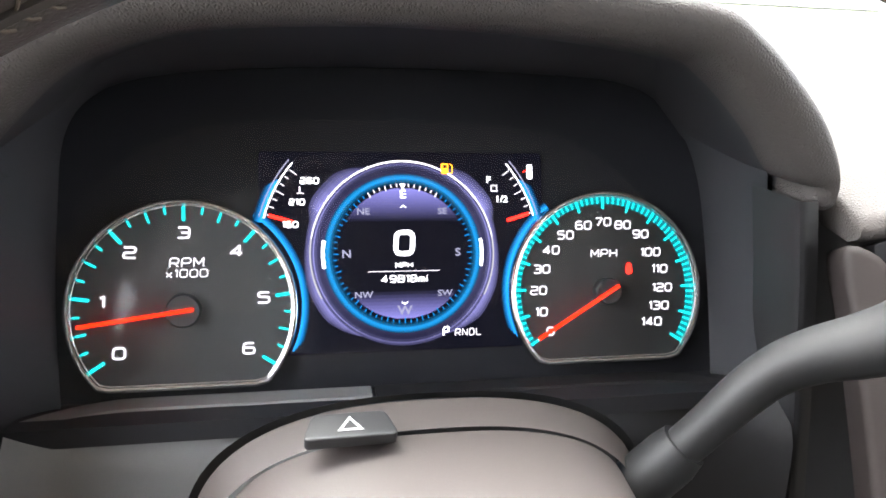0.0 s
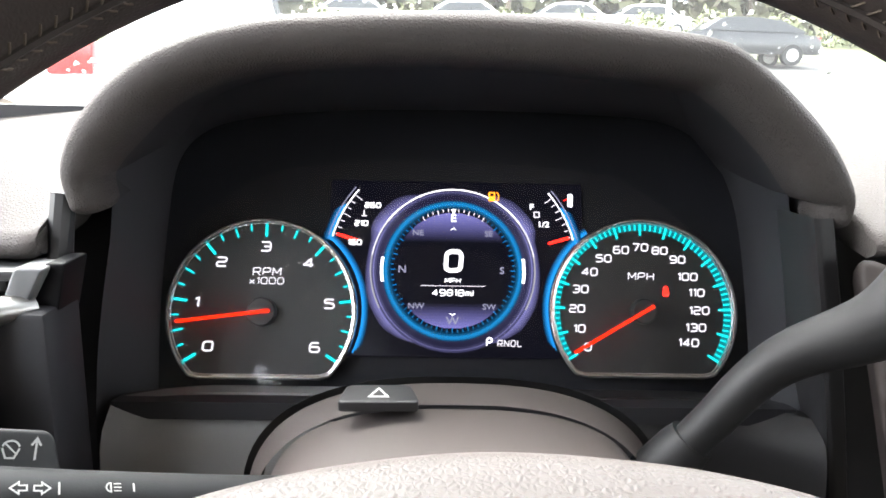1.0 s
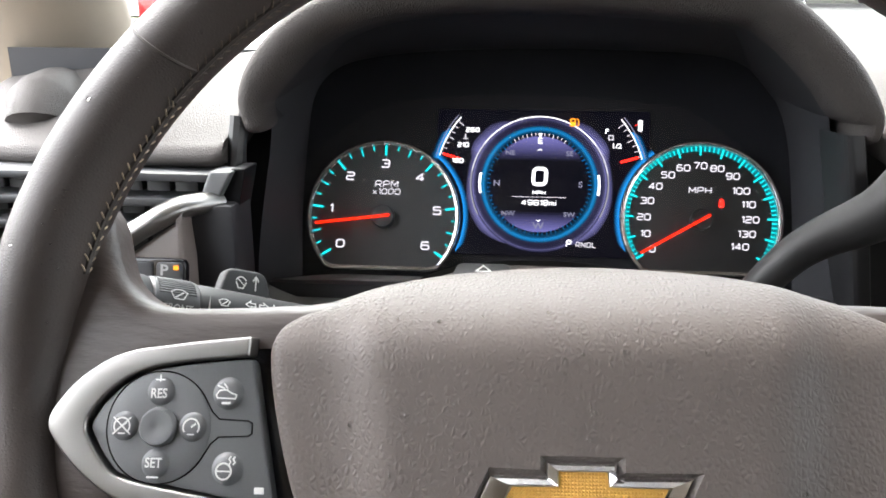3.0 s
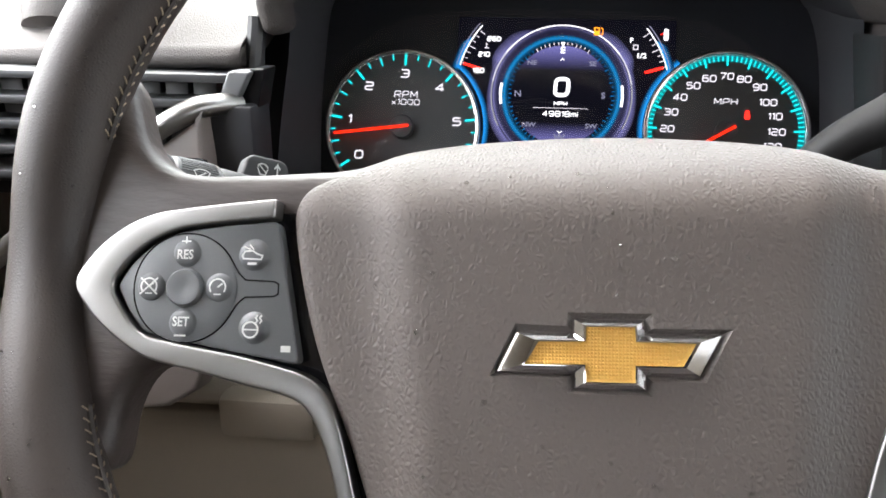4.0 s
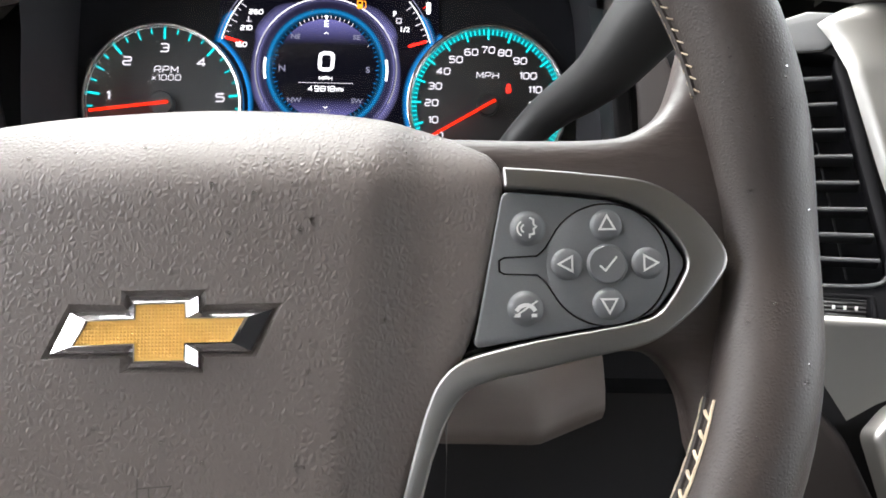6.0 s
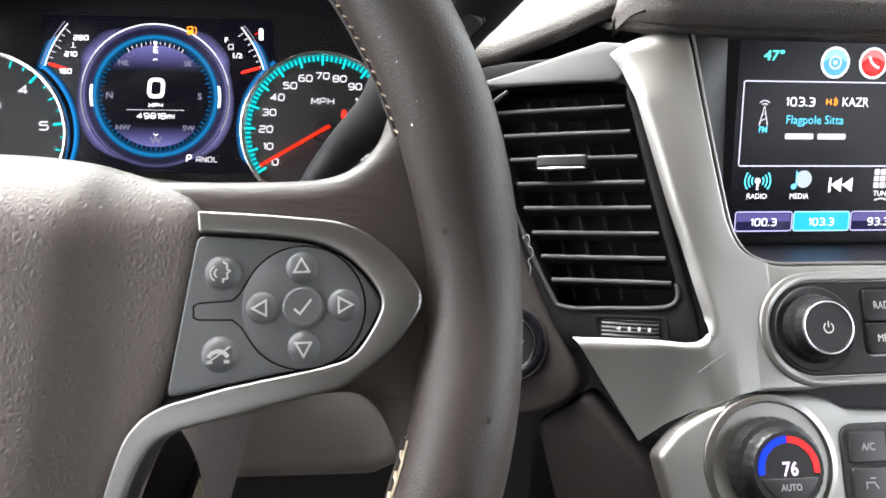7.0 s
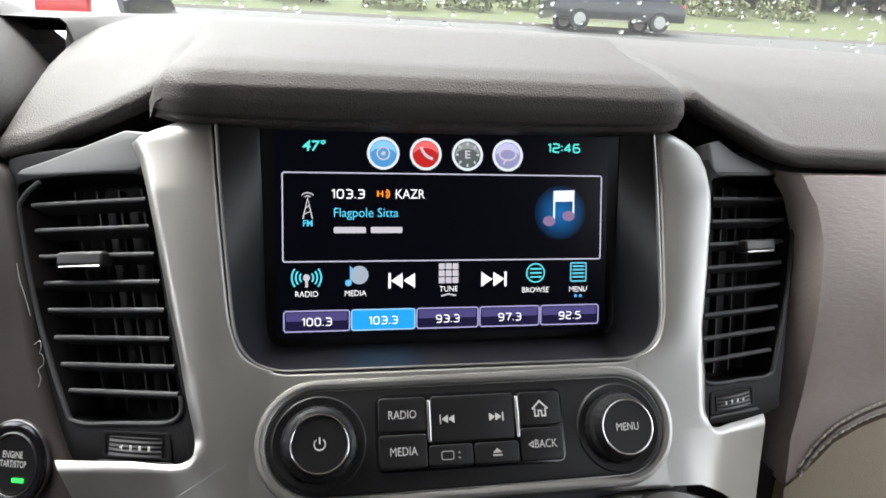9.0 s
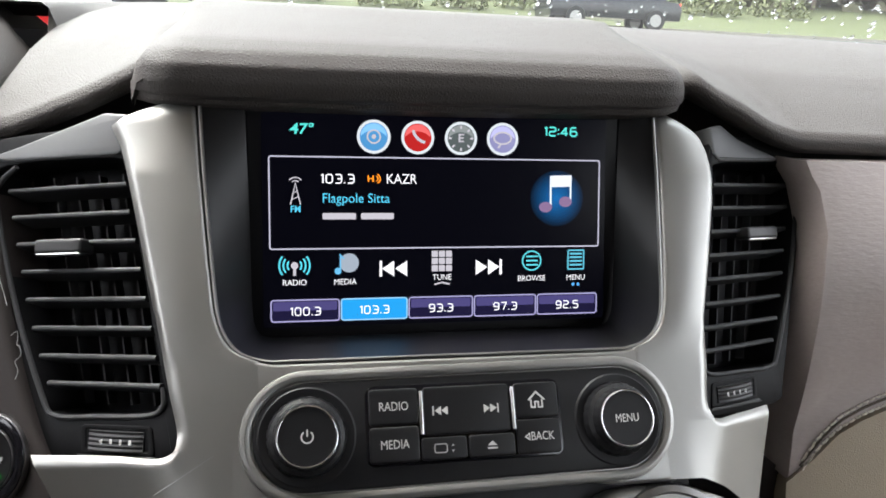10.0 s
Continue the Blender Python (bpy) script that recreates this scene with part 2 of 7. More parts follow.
# ---- materials ----
def material(name, colour, rough=0.5, metal=0.0, grain=0.0, grain_size=0.001, bump=0.0, tint=0.12, patch=0.06, wear=0.0, coat=0.0, emit=0.0, cells=False, spec=0.5, stretch=(1, 1, 1)):
    """Paint, leather, plastic or metal: colour varied at two scales, roughness varied, fine relief."""
    mt = bpy.data.materials.new(name)
    mt.use_nodes = True
    nt = mt.node_tree
    bsdf = nt.nodes["Principled BSDF"]
    bsdf.inputs["Roughness"].default_value = rough
    bsdf.inputs["Metallic"].default_value = metal
    bsdf.inputs["Coat Weight"].default_value = coat
    bsdf.inputs["Specular IOR Level"].default_value = spec
    co = nt.nodes.new("ShaderNodeTexCoord")
    mp = nt.nodes.new("ShaderNodeMapping")
    mp.inputs["Scale"].default_value = stretch
    nt.links.new(co.outputs["Object"], mp.inputs["Vector"])
    big = nt.nodes.new("ShaderNodeTexNoise")
    big.inputs["Scale"].default_value = 1 / patch
    big.inputs["Detail"].default_value = 6
    fine = nt.nodes.new("ShaderNodeTexNoise")
    fine.inputs["Scale"].default_value = 1 / grain_size
    fine.inputs["Detail"].default_value = 3
    for n in (big, fine):
        nt.links.new(mp.outputs["Vector"], n.inputs["Vector"])
    ramp = nt.nodes.new("ShaderNodeMapRange")
    ramp.inputs["To Min"].default_value = 1 - tint
    ramp.inputs["To Max"].default_value = 1 + tint
    nt.links.new(big.outputs["Fac"], ramp.inputs["Value"])
    ramp2 = nt.nodes.new("ShaderNodeMapRange")
    ramp2.inputs["To Min"].default_value = 1 - tint * 0.8
    ramp2.inputs["To Max"].default_value = 1 + tint * 0.8
    nt.links.new(fine.outputs["Fac"], ramp2.inputs["Value"])
    mul = nt.nodes.new("ShaderNodeMath")
    mul.operation = "MULTIPLY"
    nt.links.new(ramp.outputs["Result"], mul.inputs[0])
    nt.links.new(ramp2.outputs["Result"], mul.inputs[1])
    mix = nt.nodes.new("ShaderNodeVectorMath")
    mix.operation = "SCALE"
    mix.inputs[0].default_value = colour[:3]
    nt.links.new(mul.outputs[0], mix.inputs["Scale"])
    nt.links.new(mix.outputs[0], bsdf.inputs["Base Color"])
    rr = nt.nodes.new("ShaderNodeMapRange")
    rr.inputs["To Min"].default_value = max(rough - 0.06 - wear, 0.02)
    rr.inputs["To Max"].default_value = min(rough + 0.06 + wear, 1)
    nt.links.new(big.outputs["Fac"], rr.inputs["Value"])
    nt.links.new(rr.outputs["Result"], bsdf.inputs["Roughness"])
    if bump:
        bp = nt.nodes.new("ShaderNodeBump")
        bp.inputs["Strength"].default_value = min(bump, 1.0)
        bp.inputs["Distance"].default_value = grain_size * 0.25
        if cells:
            # Pebbled grain: creases between soft cells, bent by a slow noise.
            warp = nt.nodes.new("ShaderNodeVectorMath")
            warp.operation = "MULTIPLY_ADD"
            warp.inputs[1].default_value = (grain_size * 0.5,) * 3
            nz = nt.nodes.new("ShaderNodeTexNoise")
            nz.inputs["Scale"].default_value = 0.6 / grain_size
            nt.links.new(mp.outputs["Vector"], nz.inputs["Vector"])
            nt.links.new(nz.outputs["Color"], warp.inputs[0])
            nt.links.new(mp.outputs["Vector"], warp.inputs[2])
            vo = nt.nodes.new("ShaderNodeTexVoronoi")
            vo.feature = "DISTANCE_TO_EDGE"
            vo.inputs["Scale"].default_value = 0.7 / grain_size
            nt.links.new(warp.outputs[0], vo.inputs["Vector"])
            soft = nt.nodes.new("ShaderNodeMapRange")
            soft.interpolation_type = "SMOOTHSTEP"
            soft.inputs["From Max"].default_value = 0.46
            nt.links.new(vo.outputs["Distance"], soft.inputs["Value"])
            add = nt.nodes.new("ShaderNodeMath")
            add.operation = "MULTIPLY_ADD"
            add.inputs[1].default_value = 0.12
            nt.links.new(fine.outputs["Fac"], add.inputs[0])
            nt.links.new(soft.outputs["Result"], add.inputs[2])
            nt.links.new(add.outputs[0], bp.inputs["Height"])
        else:
            nt.links.new(fine.outputs["Fac"], bp.inputs["Height"])
        nt.links.new(bp.outputs["Normal"], bsdf.inputs["Normal"])
    if emit:
        bsdf.inputs["Emission Color"].default_value = (*colour[:3], 1)
        bsdf.inputs["Emission Strength"].default_value = emit
    return mt


def pieces(name, bm, mat, parent):
    """Each loose piece of a drawn symbol as a part of its own."""
    bm.verts.index_update()
    seen = set()
    for v in list(bm.verts):
        if v.index in seen:
            continue
        island, todo = [], [v]
        seen.add(v.index)
        while todo:
            w = todo.pop()
            island.append(w)
            for e in w.link_edges:
                o = e.other_vert(w)
                if o.index not in seen:
                    seen.add(o.index)
                    todo.append(o)
        own = bmesh.new()
        table = {w.index: own.verts.new(w.co) for w in island}
        for f in {f for w in island for f in w.link_faces}:
            own.faces.new([table[w.index] for w in f.verts])
        part(name, own, mat, parent)
    bm.free()


LIT = 0.14  # display light against daylight


def glow(name, colour, strength=1.0):
    """What a display or a lit scale gives off."""
    mt = bpy.data.materials.new(name)
    mt.use_nodes = True
    b = mt.node_tree.nodes["Principled BSDF"]
    b.inputs["Base Color"].default_value = (0.003, 0.003, 0.004, 1)
    b.inputs["Roughness"].default_value = 0.2
    b.inputs["Specular IOR Level"].default_value = 0.1
    b.inputs["Emission Color"].default_value = (*colour, 1)
    b.inputs["Emission Strength"].default_value = strength * LIT
    return mt


def clear_pane(name, gloss=0.04, tint=(1, 1, 1), mist=0.0):
    mt = bpy.data.materials.new(name)
    mt.use_nodes = True
    nt = mt.node_tree
    out = nt.nodes["Material Output"]
    nt.nodes.remove(nt.nodes["Principled BSDF"])
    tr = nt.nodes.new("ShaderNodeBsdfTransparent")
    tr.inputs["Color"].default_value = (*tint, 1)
    gl = nt.nodes.new("ShaderNodeBsdfGlossy")
    gl.inputs["Roughness"].default_value = gloss
    lw = nt.nodes.new("ShaderNodeLayerWeight")
    pw = nt.nodes.new("ShaderNodeMath")
    pw.operation = "POWER"
    pw.inputs[1].default_value = 4.0
    nt.links.new(lw.outputs["Facing"], pw.inputs[0])
    fz = nt.nodes.new("ShaderNodeMapRange")
    fz.inputs["To Min"].default_value = 0.025
    fz.inputs["To Max"].default_value = 0.7
    nt.links.new(pw.outputs[0], fz.inputs["Value"])
    mx = nt.nodes.new("ShaderNodeMixShader")
    nt.links.new(fz.outputs[0], mx.inputs["Fac"])
    nt.links.new(tr.outputs[0], mx.inputs[1])
    nt.links.new(gl.outputs[0], mx.inputs[2])
    if mist:
        # a thin film of moisture that scatters the daylight
        film = nt.nodes.new("ShaderNodeBsdfTranslucent")
        film.inputs["Color"].default_value = (0.9, 0.92, 0.92, 1)
        veil = nt.nodes.new("ShaderNodeMixShader")
        veil.inputs["Fac"].default_value = mist
        nt.links.new(mx.outputs[0], veil.inputs[1])
        nt.links.new(film.outputs[0], veil.inputs[2])
        mx = veil
    nt.links.new(mx.outputs[0], out.inputs["Surface"])
    return mt


LEATHER = material("brown_leather", (0.034, 0.0265, 0.0235), 0.5, spec=0.4, grain_size=0.0009, bump=0.3, cells=True, tint=0.12, patch=0.02, wear=0.05)
CREASED = material("creased_leather", (0.047, 0.036, 0.032), 0.48, grain_size=0.0028, bump=0.5, tint=0.14, patch=0.02, wear=0.05, stretch=(0.25, 1, 1))
# facing paler than the wheel's leather, making up for light missing on that side
FACING = material("lightened_leather_facing", (0.37, 0.315, 0.295), 0.45, grain_size=0.0022, bump=0.5, spec=0.7, tint=0.1, patch=0.03, wear=0.05, stretch=(0.4, 1, 1.2))
TAN = material("tan_grained_vinyl", (0.36, 0.3, 0.225), 0.5, grain_size=0.001, bump=0.6, cells=True, tint=0.08)
HUB_SKIN = material("brown_grained_vinyl", (0.102, 0.086, 0.079), 0.5, grain_size=0.0012, bump=0.58, cells=True, tint=0.08, spec=0.35, stretch=(1, 0.75, 1))
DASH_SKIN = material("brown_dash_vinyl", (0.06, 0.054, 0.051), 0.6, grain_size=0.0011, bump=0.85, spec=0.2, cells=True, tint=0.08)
BROWN = material("brown_plastic", (0.05, 0.041, 0.038), 0.5, grain_size=0.0007, bump=0.3, tint=0.08)
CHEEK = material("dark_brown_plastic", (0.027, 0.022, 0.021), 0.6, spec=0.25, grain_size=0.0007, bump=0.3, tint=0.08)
BEIGE = material("beige_plastic", (0.22, 0.185, 0.145), 0.6, grain_size=0.0008, bump=0.35, tint=0.06)
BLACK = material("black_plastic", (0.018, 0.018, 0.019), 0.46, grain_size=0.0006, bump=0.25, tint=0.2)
COLUMN_LIT = material("lit_charcoal_panel", (0.2, 0.2, 0.2), 0.5, grain_size=0.0006, bump=0.25, tint=0.08)
WARM_GREY = material("warm_grey_plastic", (0.16, 0.135, 0.122), 0.5, grain_size=0.0007, bump=0.3, tint=0.08)
PANEL_GREY = material("grey_plastic_panel", (0.1, 0.102, 0.104), 0.5, grain_size=0.0006, bump=0.25, tint=0.1)
GREY = material("charcoal_plastic", (0.036, 0.037, 0.039), 0.45, grain_size=0.0006, bump=0.25, tint=0.12)
SOFT_BLACK = material("matt_black_plastic", (0.015, 0.015, 0.018), 0.65, grain_size=0.0006, bump=0.2, tint=0.2)
DEEP_BLACK = material("deep_black_plastic", (0.0075, 0.0075, 0.0085), 0.42, grain_size=0.0006, bump=0.2, tint=0.15, spec=0.3)
VENT_BLACK = material("vent_black_plastic", (0.007, 0.007, 0.008), 0.55, grain_size=0.0006, bump=0.2, tint=0.15, spec=0.12)
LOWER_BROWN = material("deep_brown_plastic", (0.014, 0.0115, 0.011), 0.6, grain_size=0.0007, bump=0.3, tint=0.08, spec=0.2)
# bluish haze reflected in the gauge lens is lifted into this black
HOUSING = material("lens_hazed_black", (0.021, 0.0215, 0.025), 0.6, grain_size=0.0006, bump=0.2, tint=0.2)
SLAT = material("satin_charcoal", (0.03, 0.031, 0.033), 0.58, grain_size=0.0006, bump=0.25, tint=0.12, spec=0.35)
GLOSS = material("gloss_black", (0.006, 0.006, 0.008), 0.12, tint=0.1)
PAD_GREY = material("charcoal_pad", (0.085, 0.0875, 0.09), 0.36, grain_size=0.0006, bump=0.25, tint=0.12)
BUTTON = material("grey_rubber_button", (0.09, 0.0925, 0.096), 0.5, grain_size=0.0005, bump=0.2, tint=0.1)
SATIN = material("satin_silver", (0.29, 0.283, 0.275), 0.36, 1.0, grain_size=0.0004, bump=0.08, tint=0.04, wear=0.03)
STACK_SILVER = material("silver_paint", (0.325, 0.32, 0.306), 0.42, 0.95, grain_size=0.0004, bump=0.08, tint=0.04, wear=0.03)
SATIN_DARK = material("satin_grey_metal", (0.3, 0.29, 0.285), 0.3, 1.0, grain_size=0.0004, bump=0.08, tint=0.05)
BEZEL = material("brushed_bezel", (0.6, 0.6, 0.6), 0.22, 1.0, tint=0.03)
CHROME = material("chrome", (0.85, 0.85, 0.86), 0.2, 1.0, tint=0.03)
GOLD = material("gold_mesh_insert", (0.78, 0.48, 0.13), 0.4, 0.35, grain_size=0.0005, bump=0.3, tint=0.1)
PALE_THREAD = material("pale_thread", (0.75, 0.7, 0.62), 0.8, grain_size=0.0003, bump=0.4, tint=0.1)
DARK_THREAD = material("dark_thread", (0.09, 0.072, 0.055), 0.8, grain_size=0.0003, bump=0.4, tint=0.15)
PALE_LACE = material("pale_tan_lace", (0.5, 0.42, 0.3), 0.8, grain_size=0.0003, bump=0.4, tint=0.15)
LIGHT_THREAD = material("light_tan_thread", (0.34, 0.28, 0.2), 0.8, grain_size=0.0003, bump=0.4, tint=0.15)
THREAD = material("tan_thread", (0.24, 0.195, 0.14), 0.8, grain_size=0.0003, bump=0.4, tint=0.15)
PRINT = material("pale_print", (0.5, 0.5, 0.485), 0.55, tint=0.05)
PRINT_DIM = material("grey_print", (0.32, 0.32, 0.32), 0.55, tint=0.05)
# near-black for parts that must look unlit
VOID = material("unlit_black", (0.004, 0.004, 0.005), 0.5, tint=0.1, spec=0.15)
# one dial face in two tones, the darker for the speedometer
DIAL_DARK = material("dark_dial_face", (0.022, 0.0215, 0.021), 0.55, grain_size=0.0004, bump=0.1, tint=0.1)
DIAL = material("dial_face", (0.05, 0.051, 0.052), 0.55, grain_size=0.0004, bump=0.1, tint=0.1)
CYAN = glow("cyan_light", (0.005, 0.55, 0.58), 1.0)
WHITE_L = glow("white_light", (0.95, 0.95, 1.0), 0.9)
PALE_L = glow("pale_numeral_light", (0.75, 0.72, 0.8), 0.6)
DIM_L = glow("dim_letter_light", (0.2, 0.2, 0.29), 0.6)
RED_L = glow("red_light", (1.0, 0.02, 0.012), 1.3)
NEEDLE_L = glow("needle_light", (1.0, 0.016, 0.003), 1.15)
AMBER_L = glow("amber_light", (1.0, 0.3, 0.02), 1.0)
GREEN_L = glow("green_light", (0.05, 0.9, 0.12), 1.2)
BLUE_L = glow("blue_ring_light", (0.004, 0.15, 0.42), 0.6)
SKY_L = glow("bright_blue_light", (0.02, 0.36, 0.85), 0.8)
SCREEN_L = glow("dark_screen", (0.0016, 0.0016, 0.004), 0.6)
TEAL_L = glow("teal_letter_light", (0.1, 0.72, 0.66), 0.85)


# ---- the car's shell ----
def lerp_table(table, x):
    xs = [r[0] for r in table]
    return [float(np.interp(x, xs, [r[i] for r in table])) for i in range(1, len(table[0]))]


FLOOR_Z, ROOF_Z = 0.62, 1.84
LEFT_X, RIGHT_X, BACK_Y = -0.42, 1.28, -1.7


def build_shell():
    m = material("grey_carpet", (0.05, 0.045, 0.04), 0.95, grain_size=0.002, bump=0.6)
    solid("floor", box(LEFT_X, BACK_Y, FLOOR_Z - 0.04, RIGHT_X, 0.6, FLOOR_Z), m, "dark carpeted floor of the car", "floor", "structure")
    lining = material("beige_headlining", (0.5, 0.44, 0.36), 0.9, grain_size=0.0015, bump=0.3)
    solid("ceiling", box(LEFT_X, BACK_Y, ROOF_Z, RIGHT_X, 0.2, ROOF_Z + 0.05), lining, "beige fabric headlining of the car", "ceiling", "structure")
    # unseen sides: sills and openings are sized to steer light onto the dash
    for name, x0, x1 in (("wall_left", LEFT_X - 0.06, LEFT_X), ("wall_right", RIGHT_X, RIGHT_X + 0.06)):
        sill = 1.25 if x0 < 0 else 1.06
        bm = box(x0, BACK_Y, FLOOR_Z - 0.04, x1, 0.55, sill)
        box(x0, BACK_Y, 1.74, x1, 0.2, ROOF_Z + 0.05, bm=bm)
        end = -0.26 if x0 < 0 else -0.5
        if x0 < 0:
            box(x0, BACK_Y, sill, x1, end, 1.46, bm=bm)
            box(x0, -0.85, 1.46, x1, end, 1.74, bm=bm)
        else:
            box(x0, BACK_Y, sill, x1, -1.02, 1.46, bm=bm)
            box(x0, -0.66, sill, x1, end, 1.74, bm=bm)
        box(x0, BACK_Y, 1.46, x1, BACK_Y + 0.15, 1.74, bm=bm)
        solid(name, bm, BEIGE, "unseen beige door side with openings sized for the light", "door panel", "structure")
    # unseen rear, closed without a window to keep light off the dash
    bm = box(LEFT_X, BACK_Y - 0.06, FLOOR_Z - 0.04, RIGHT_X, BACK_Y, ROOF_Z + 0.05)
    solid("wall_back", bm, SOFT_BLACK, "unseen dark rear closed off to hold back light", "rear wall", "structure")
    bm = box(LEFT_X, 0.56, FLOOR_Z - 0.04, RIGHT_X, 0.62, 1.2)
    solid("firewall", bm, SOFT_BLACK, "black bulkhead under the dashboard", "bulkhead", "structure")
    # front pillars
    for name, x, s in (("pillar_left", LEFT_X, 1), ("pillar_right", RIGHT_X, -1)):
        path = [(x - s * 0.01, 0.5, 1.22), (x, 0.45, 1.30), (x + s * 0.005, 0.41, 1.38), (x + s * 0.015, 0.29, 1.62), (x + s * 0.03, 0.12, 1.82)] if s > 0 else [(x - s * 0.01, 0.80, 1.2), (x, 0.72, 1.31), (x + s * 0.01, 0.5, 1.48), (x + s * 0.02, 0.3, 1.65), (x + s * 0.03, 0.12, 1.82)]
        solid(name, tube(curve_pts(path, 5, False), 0.065, 16, flatten=0.85), BEIGE, "beige windscreen pillar trim", "pillar trim", "structure")
        bm = tube([(x - s * 0.02, 0.56, 1.0), (x - s * 0.02, 0.56, 1.2), (x - s * 0.02, 0.60, 1.3)], 0.05, 12)
        solid(name + "_foot", bm, BEIGE, "beige lower pillar trim beside the dashboard", "pillar trim", "structure")

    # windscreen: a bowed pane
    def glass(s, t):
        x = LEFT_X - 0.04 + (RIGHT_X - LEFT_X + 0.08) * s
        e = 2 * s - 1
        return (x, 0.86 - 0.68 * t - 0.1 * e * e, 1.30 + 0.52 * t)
    # tint only dims the view out; the shadowless pane lets daylight in undimmed
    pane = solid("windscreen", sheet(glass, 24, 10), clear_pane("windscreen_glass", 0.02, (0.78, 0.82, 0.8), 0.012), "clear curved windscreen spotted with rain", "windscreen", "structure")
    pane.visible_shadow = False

    # rain drops on the outside of the glass
    rnd = random.Random(5)
    bm = bmesh.new()
    for k in range(1500):
        s, t = rnd.uniform(0.02, 0.98), rnd.uniform(0.0, 0.5)
        p, q, w = Vector(glass(s, t)), Vector(glass(s + 0.01, t)), Vector(glass(s, t + 0.01))
        n = (q - p).cross(w - p).normalized()
        if n.y < 0:
            n = -n
        r = rnd.choice((0.0009, 0.0012, 0.0016, 0.0022, 0.003))
        a, b = (q - p).normalized(), (w - p).normalized()
        long = rnd.uniform(1, 1.6)
        lps = []
        for rr, hh in ((1.0, 0.0), (0.85, 0.3), (0.5, 0.5)):
            lps.append([p + n * (0.001 + hh * r) + a * (r * rr * math.cos(i * math.pi / 4)) + b * (r * rr * long * math.sin(i * math.pi / 4)) for i in range(8)])
        rings(bm, lps, cap0=True, cap1=True)
    water = bpy.data.materials.new("rain_water")
    water.use_nodes = True
    wb = water.node_tree.nodes["Principled BSDF"]
    wb.inputs["Roughness"].default_value = 0.02
    wb.inputs["IOR"].default_value = 1.33
    wb.inputs["Transmission Weight"].default_value = 1.0
    drops = solid("rain_drops", bm, water, "small clear rain drops on the windscreen glass", "rain drops", "stuff")
    drops.visible_shadow = False
    # black edge band at the foot of the glass
    def band(s, t):
        x, y, z = glass(s, 0.0)
        return (x, y - 0.03 + 0.06 * t, z - 0.012 + 0.012 * t)
    solid("windscreen_seal", sheet(band, 24, 2, (0, 0, -0.01)), SOFT_BLACK, "black rubber seal at the foot of the windscreen", "seal", "structure")


build_shell()

# ---- dashboard ----
dash = thing("dashboard", ROOT, "dark brown vinyl dashboard with satin silver trim and beige lower half", "dashboard")
# x, lip y, lip z, height behind the lip, height at the glass
DASH = [(-0.42, 0.262, 1.236, 1.292, 1.298), (-0.30, 0.246, 1.239, 1.306, 1.306), (-0.1995, 0.237, 1.242, 1.318, 1.325), (-0.1975, 0.25, 1.25, 1.32, 1.327), (-0.194, 0.42, 1.32, 1.328, 1.335),
        (0.191, 0.42, 1.32, 1.328, 1.342), (0.1945, 0.25, 1.25, 1.32, 1.343), (0.1965, 0.236, 1.249, 1.318, 1.343), (0.215, 0.232, 1.253, 1.322, 1.344), (0.25, 0.228, 1.268, 1.325, 1.345),
        (0.278, 0.226, 1.282, 1.327, 1.345), (0.30, 0.236, 1.287, 1.322, 1.345), (0.56, 0.236, 1.287, 1.322, 1.345), (0.58, 0.226, 1.288, 1.328, 1.345),
        (0.594, 0.224, 1.2795, 1.327, 1.345), (0.61, 0.222, 1.272, 1.326, 1.344), (0.632, 0.221, 1.261, 1.324, 1.344), (0.65, 0.222, 1.2565, 1.323, 1.344), (0.72, 0.224, 1.255, 1.321, 1.343), (1.0, 0.23, 1.252, 1.318, 1.34), (1.28, 0.26, 1.245, 1.30, 1.33)]


def dash_top(s, t):
    x = -0.42 + 1.70 * s
    y0, zl, zf, zb = lerp_table(DASH, x)
    h = zf - zl
    e = 2 * s - 1
    yb = 0.85 - 0.1 * e * e
    e0 = zl + min(0.0165, 0.4 * h)
    prof = [(y0 + 0.05, zl + 0.008), (y0 + 0.006, zl), (y0 - 0.001, zl + 0.0035), (y0 - 0.0015, zl + 0.008), (y0 + 0.002, e0 - 0.0035), (y0 + 0.010, e0), (y0 + 0.04, e0 + 0.27 * (zf - e0)),
            (y0 + 0.085, e0 + 0.62 * (zf - e0)), (0.37, e0 + 0.88 * (zf - e0)), (0.45, zf + 0.3 * (zb - zf)), (0.62, zb), (yb, zb - 0.004)]
    k = t * (len(prof) - 1)
    i = min(int(k), len(prof) - 2)
    f = k - i
    return (x, prof[i][0] * (1 - f) + prof[i + 1][0] * f, prof[i][1] * (1 - f) + prof[i + 1][1] * f)


part("core", box(-0.42, 0.375, 0.9, 1.28, 0.39, 1.31), SOFT_BLACK, dash)
part("top_pad", sheet(dash_top, 400, 30), DASH_SKIN, dash, "grained brown vinyl top pad", 50)


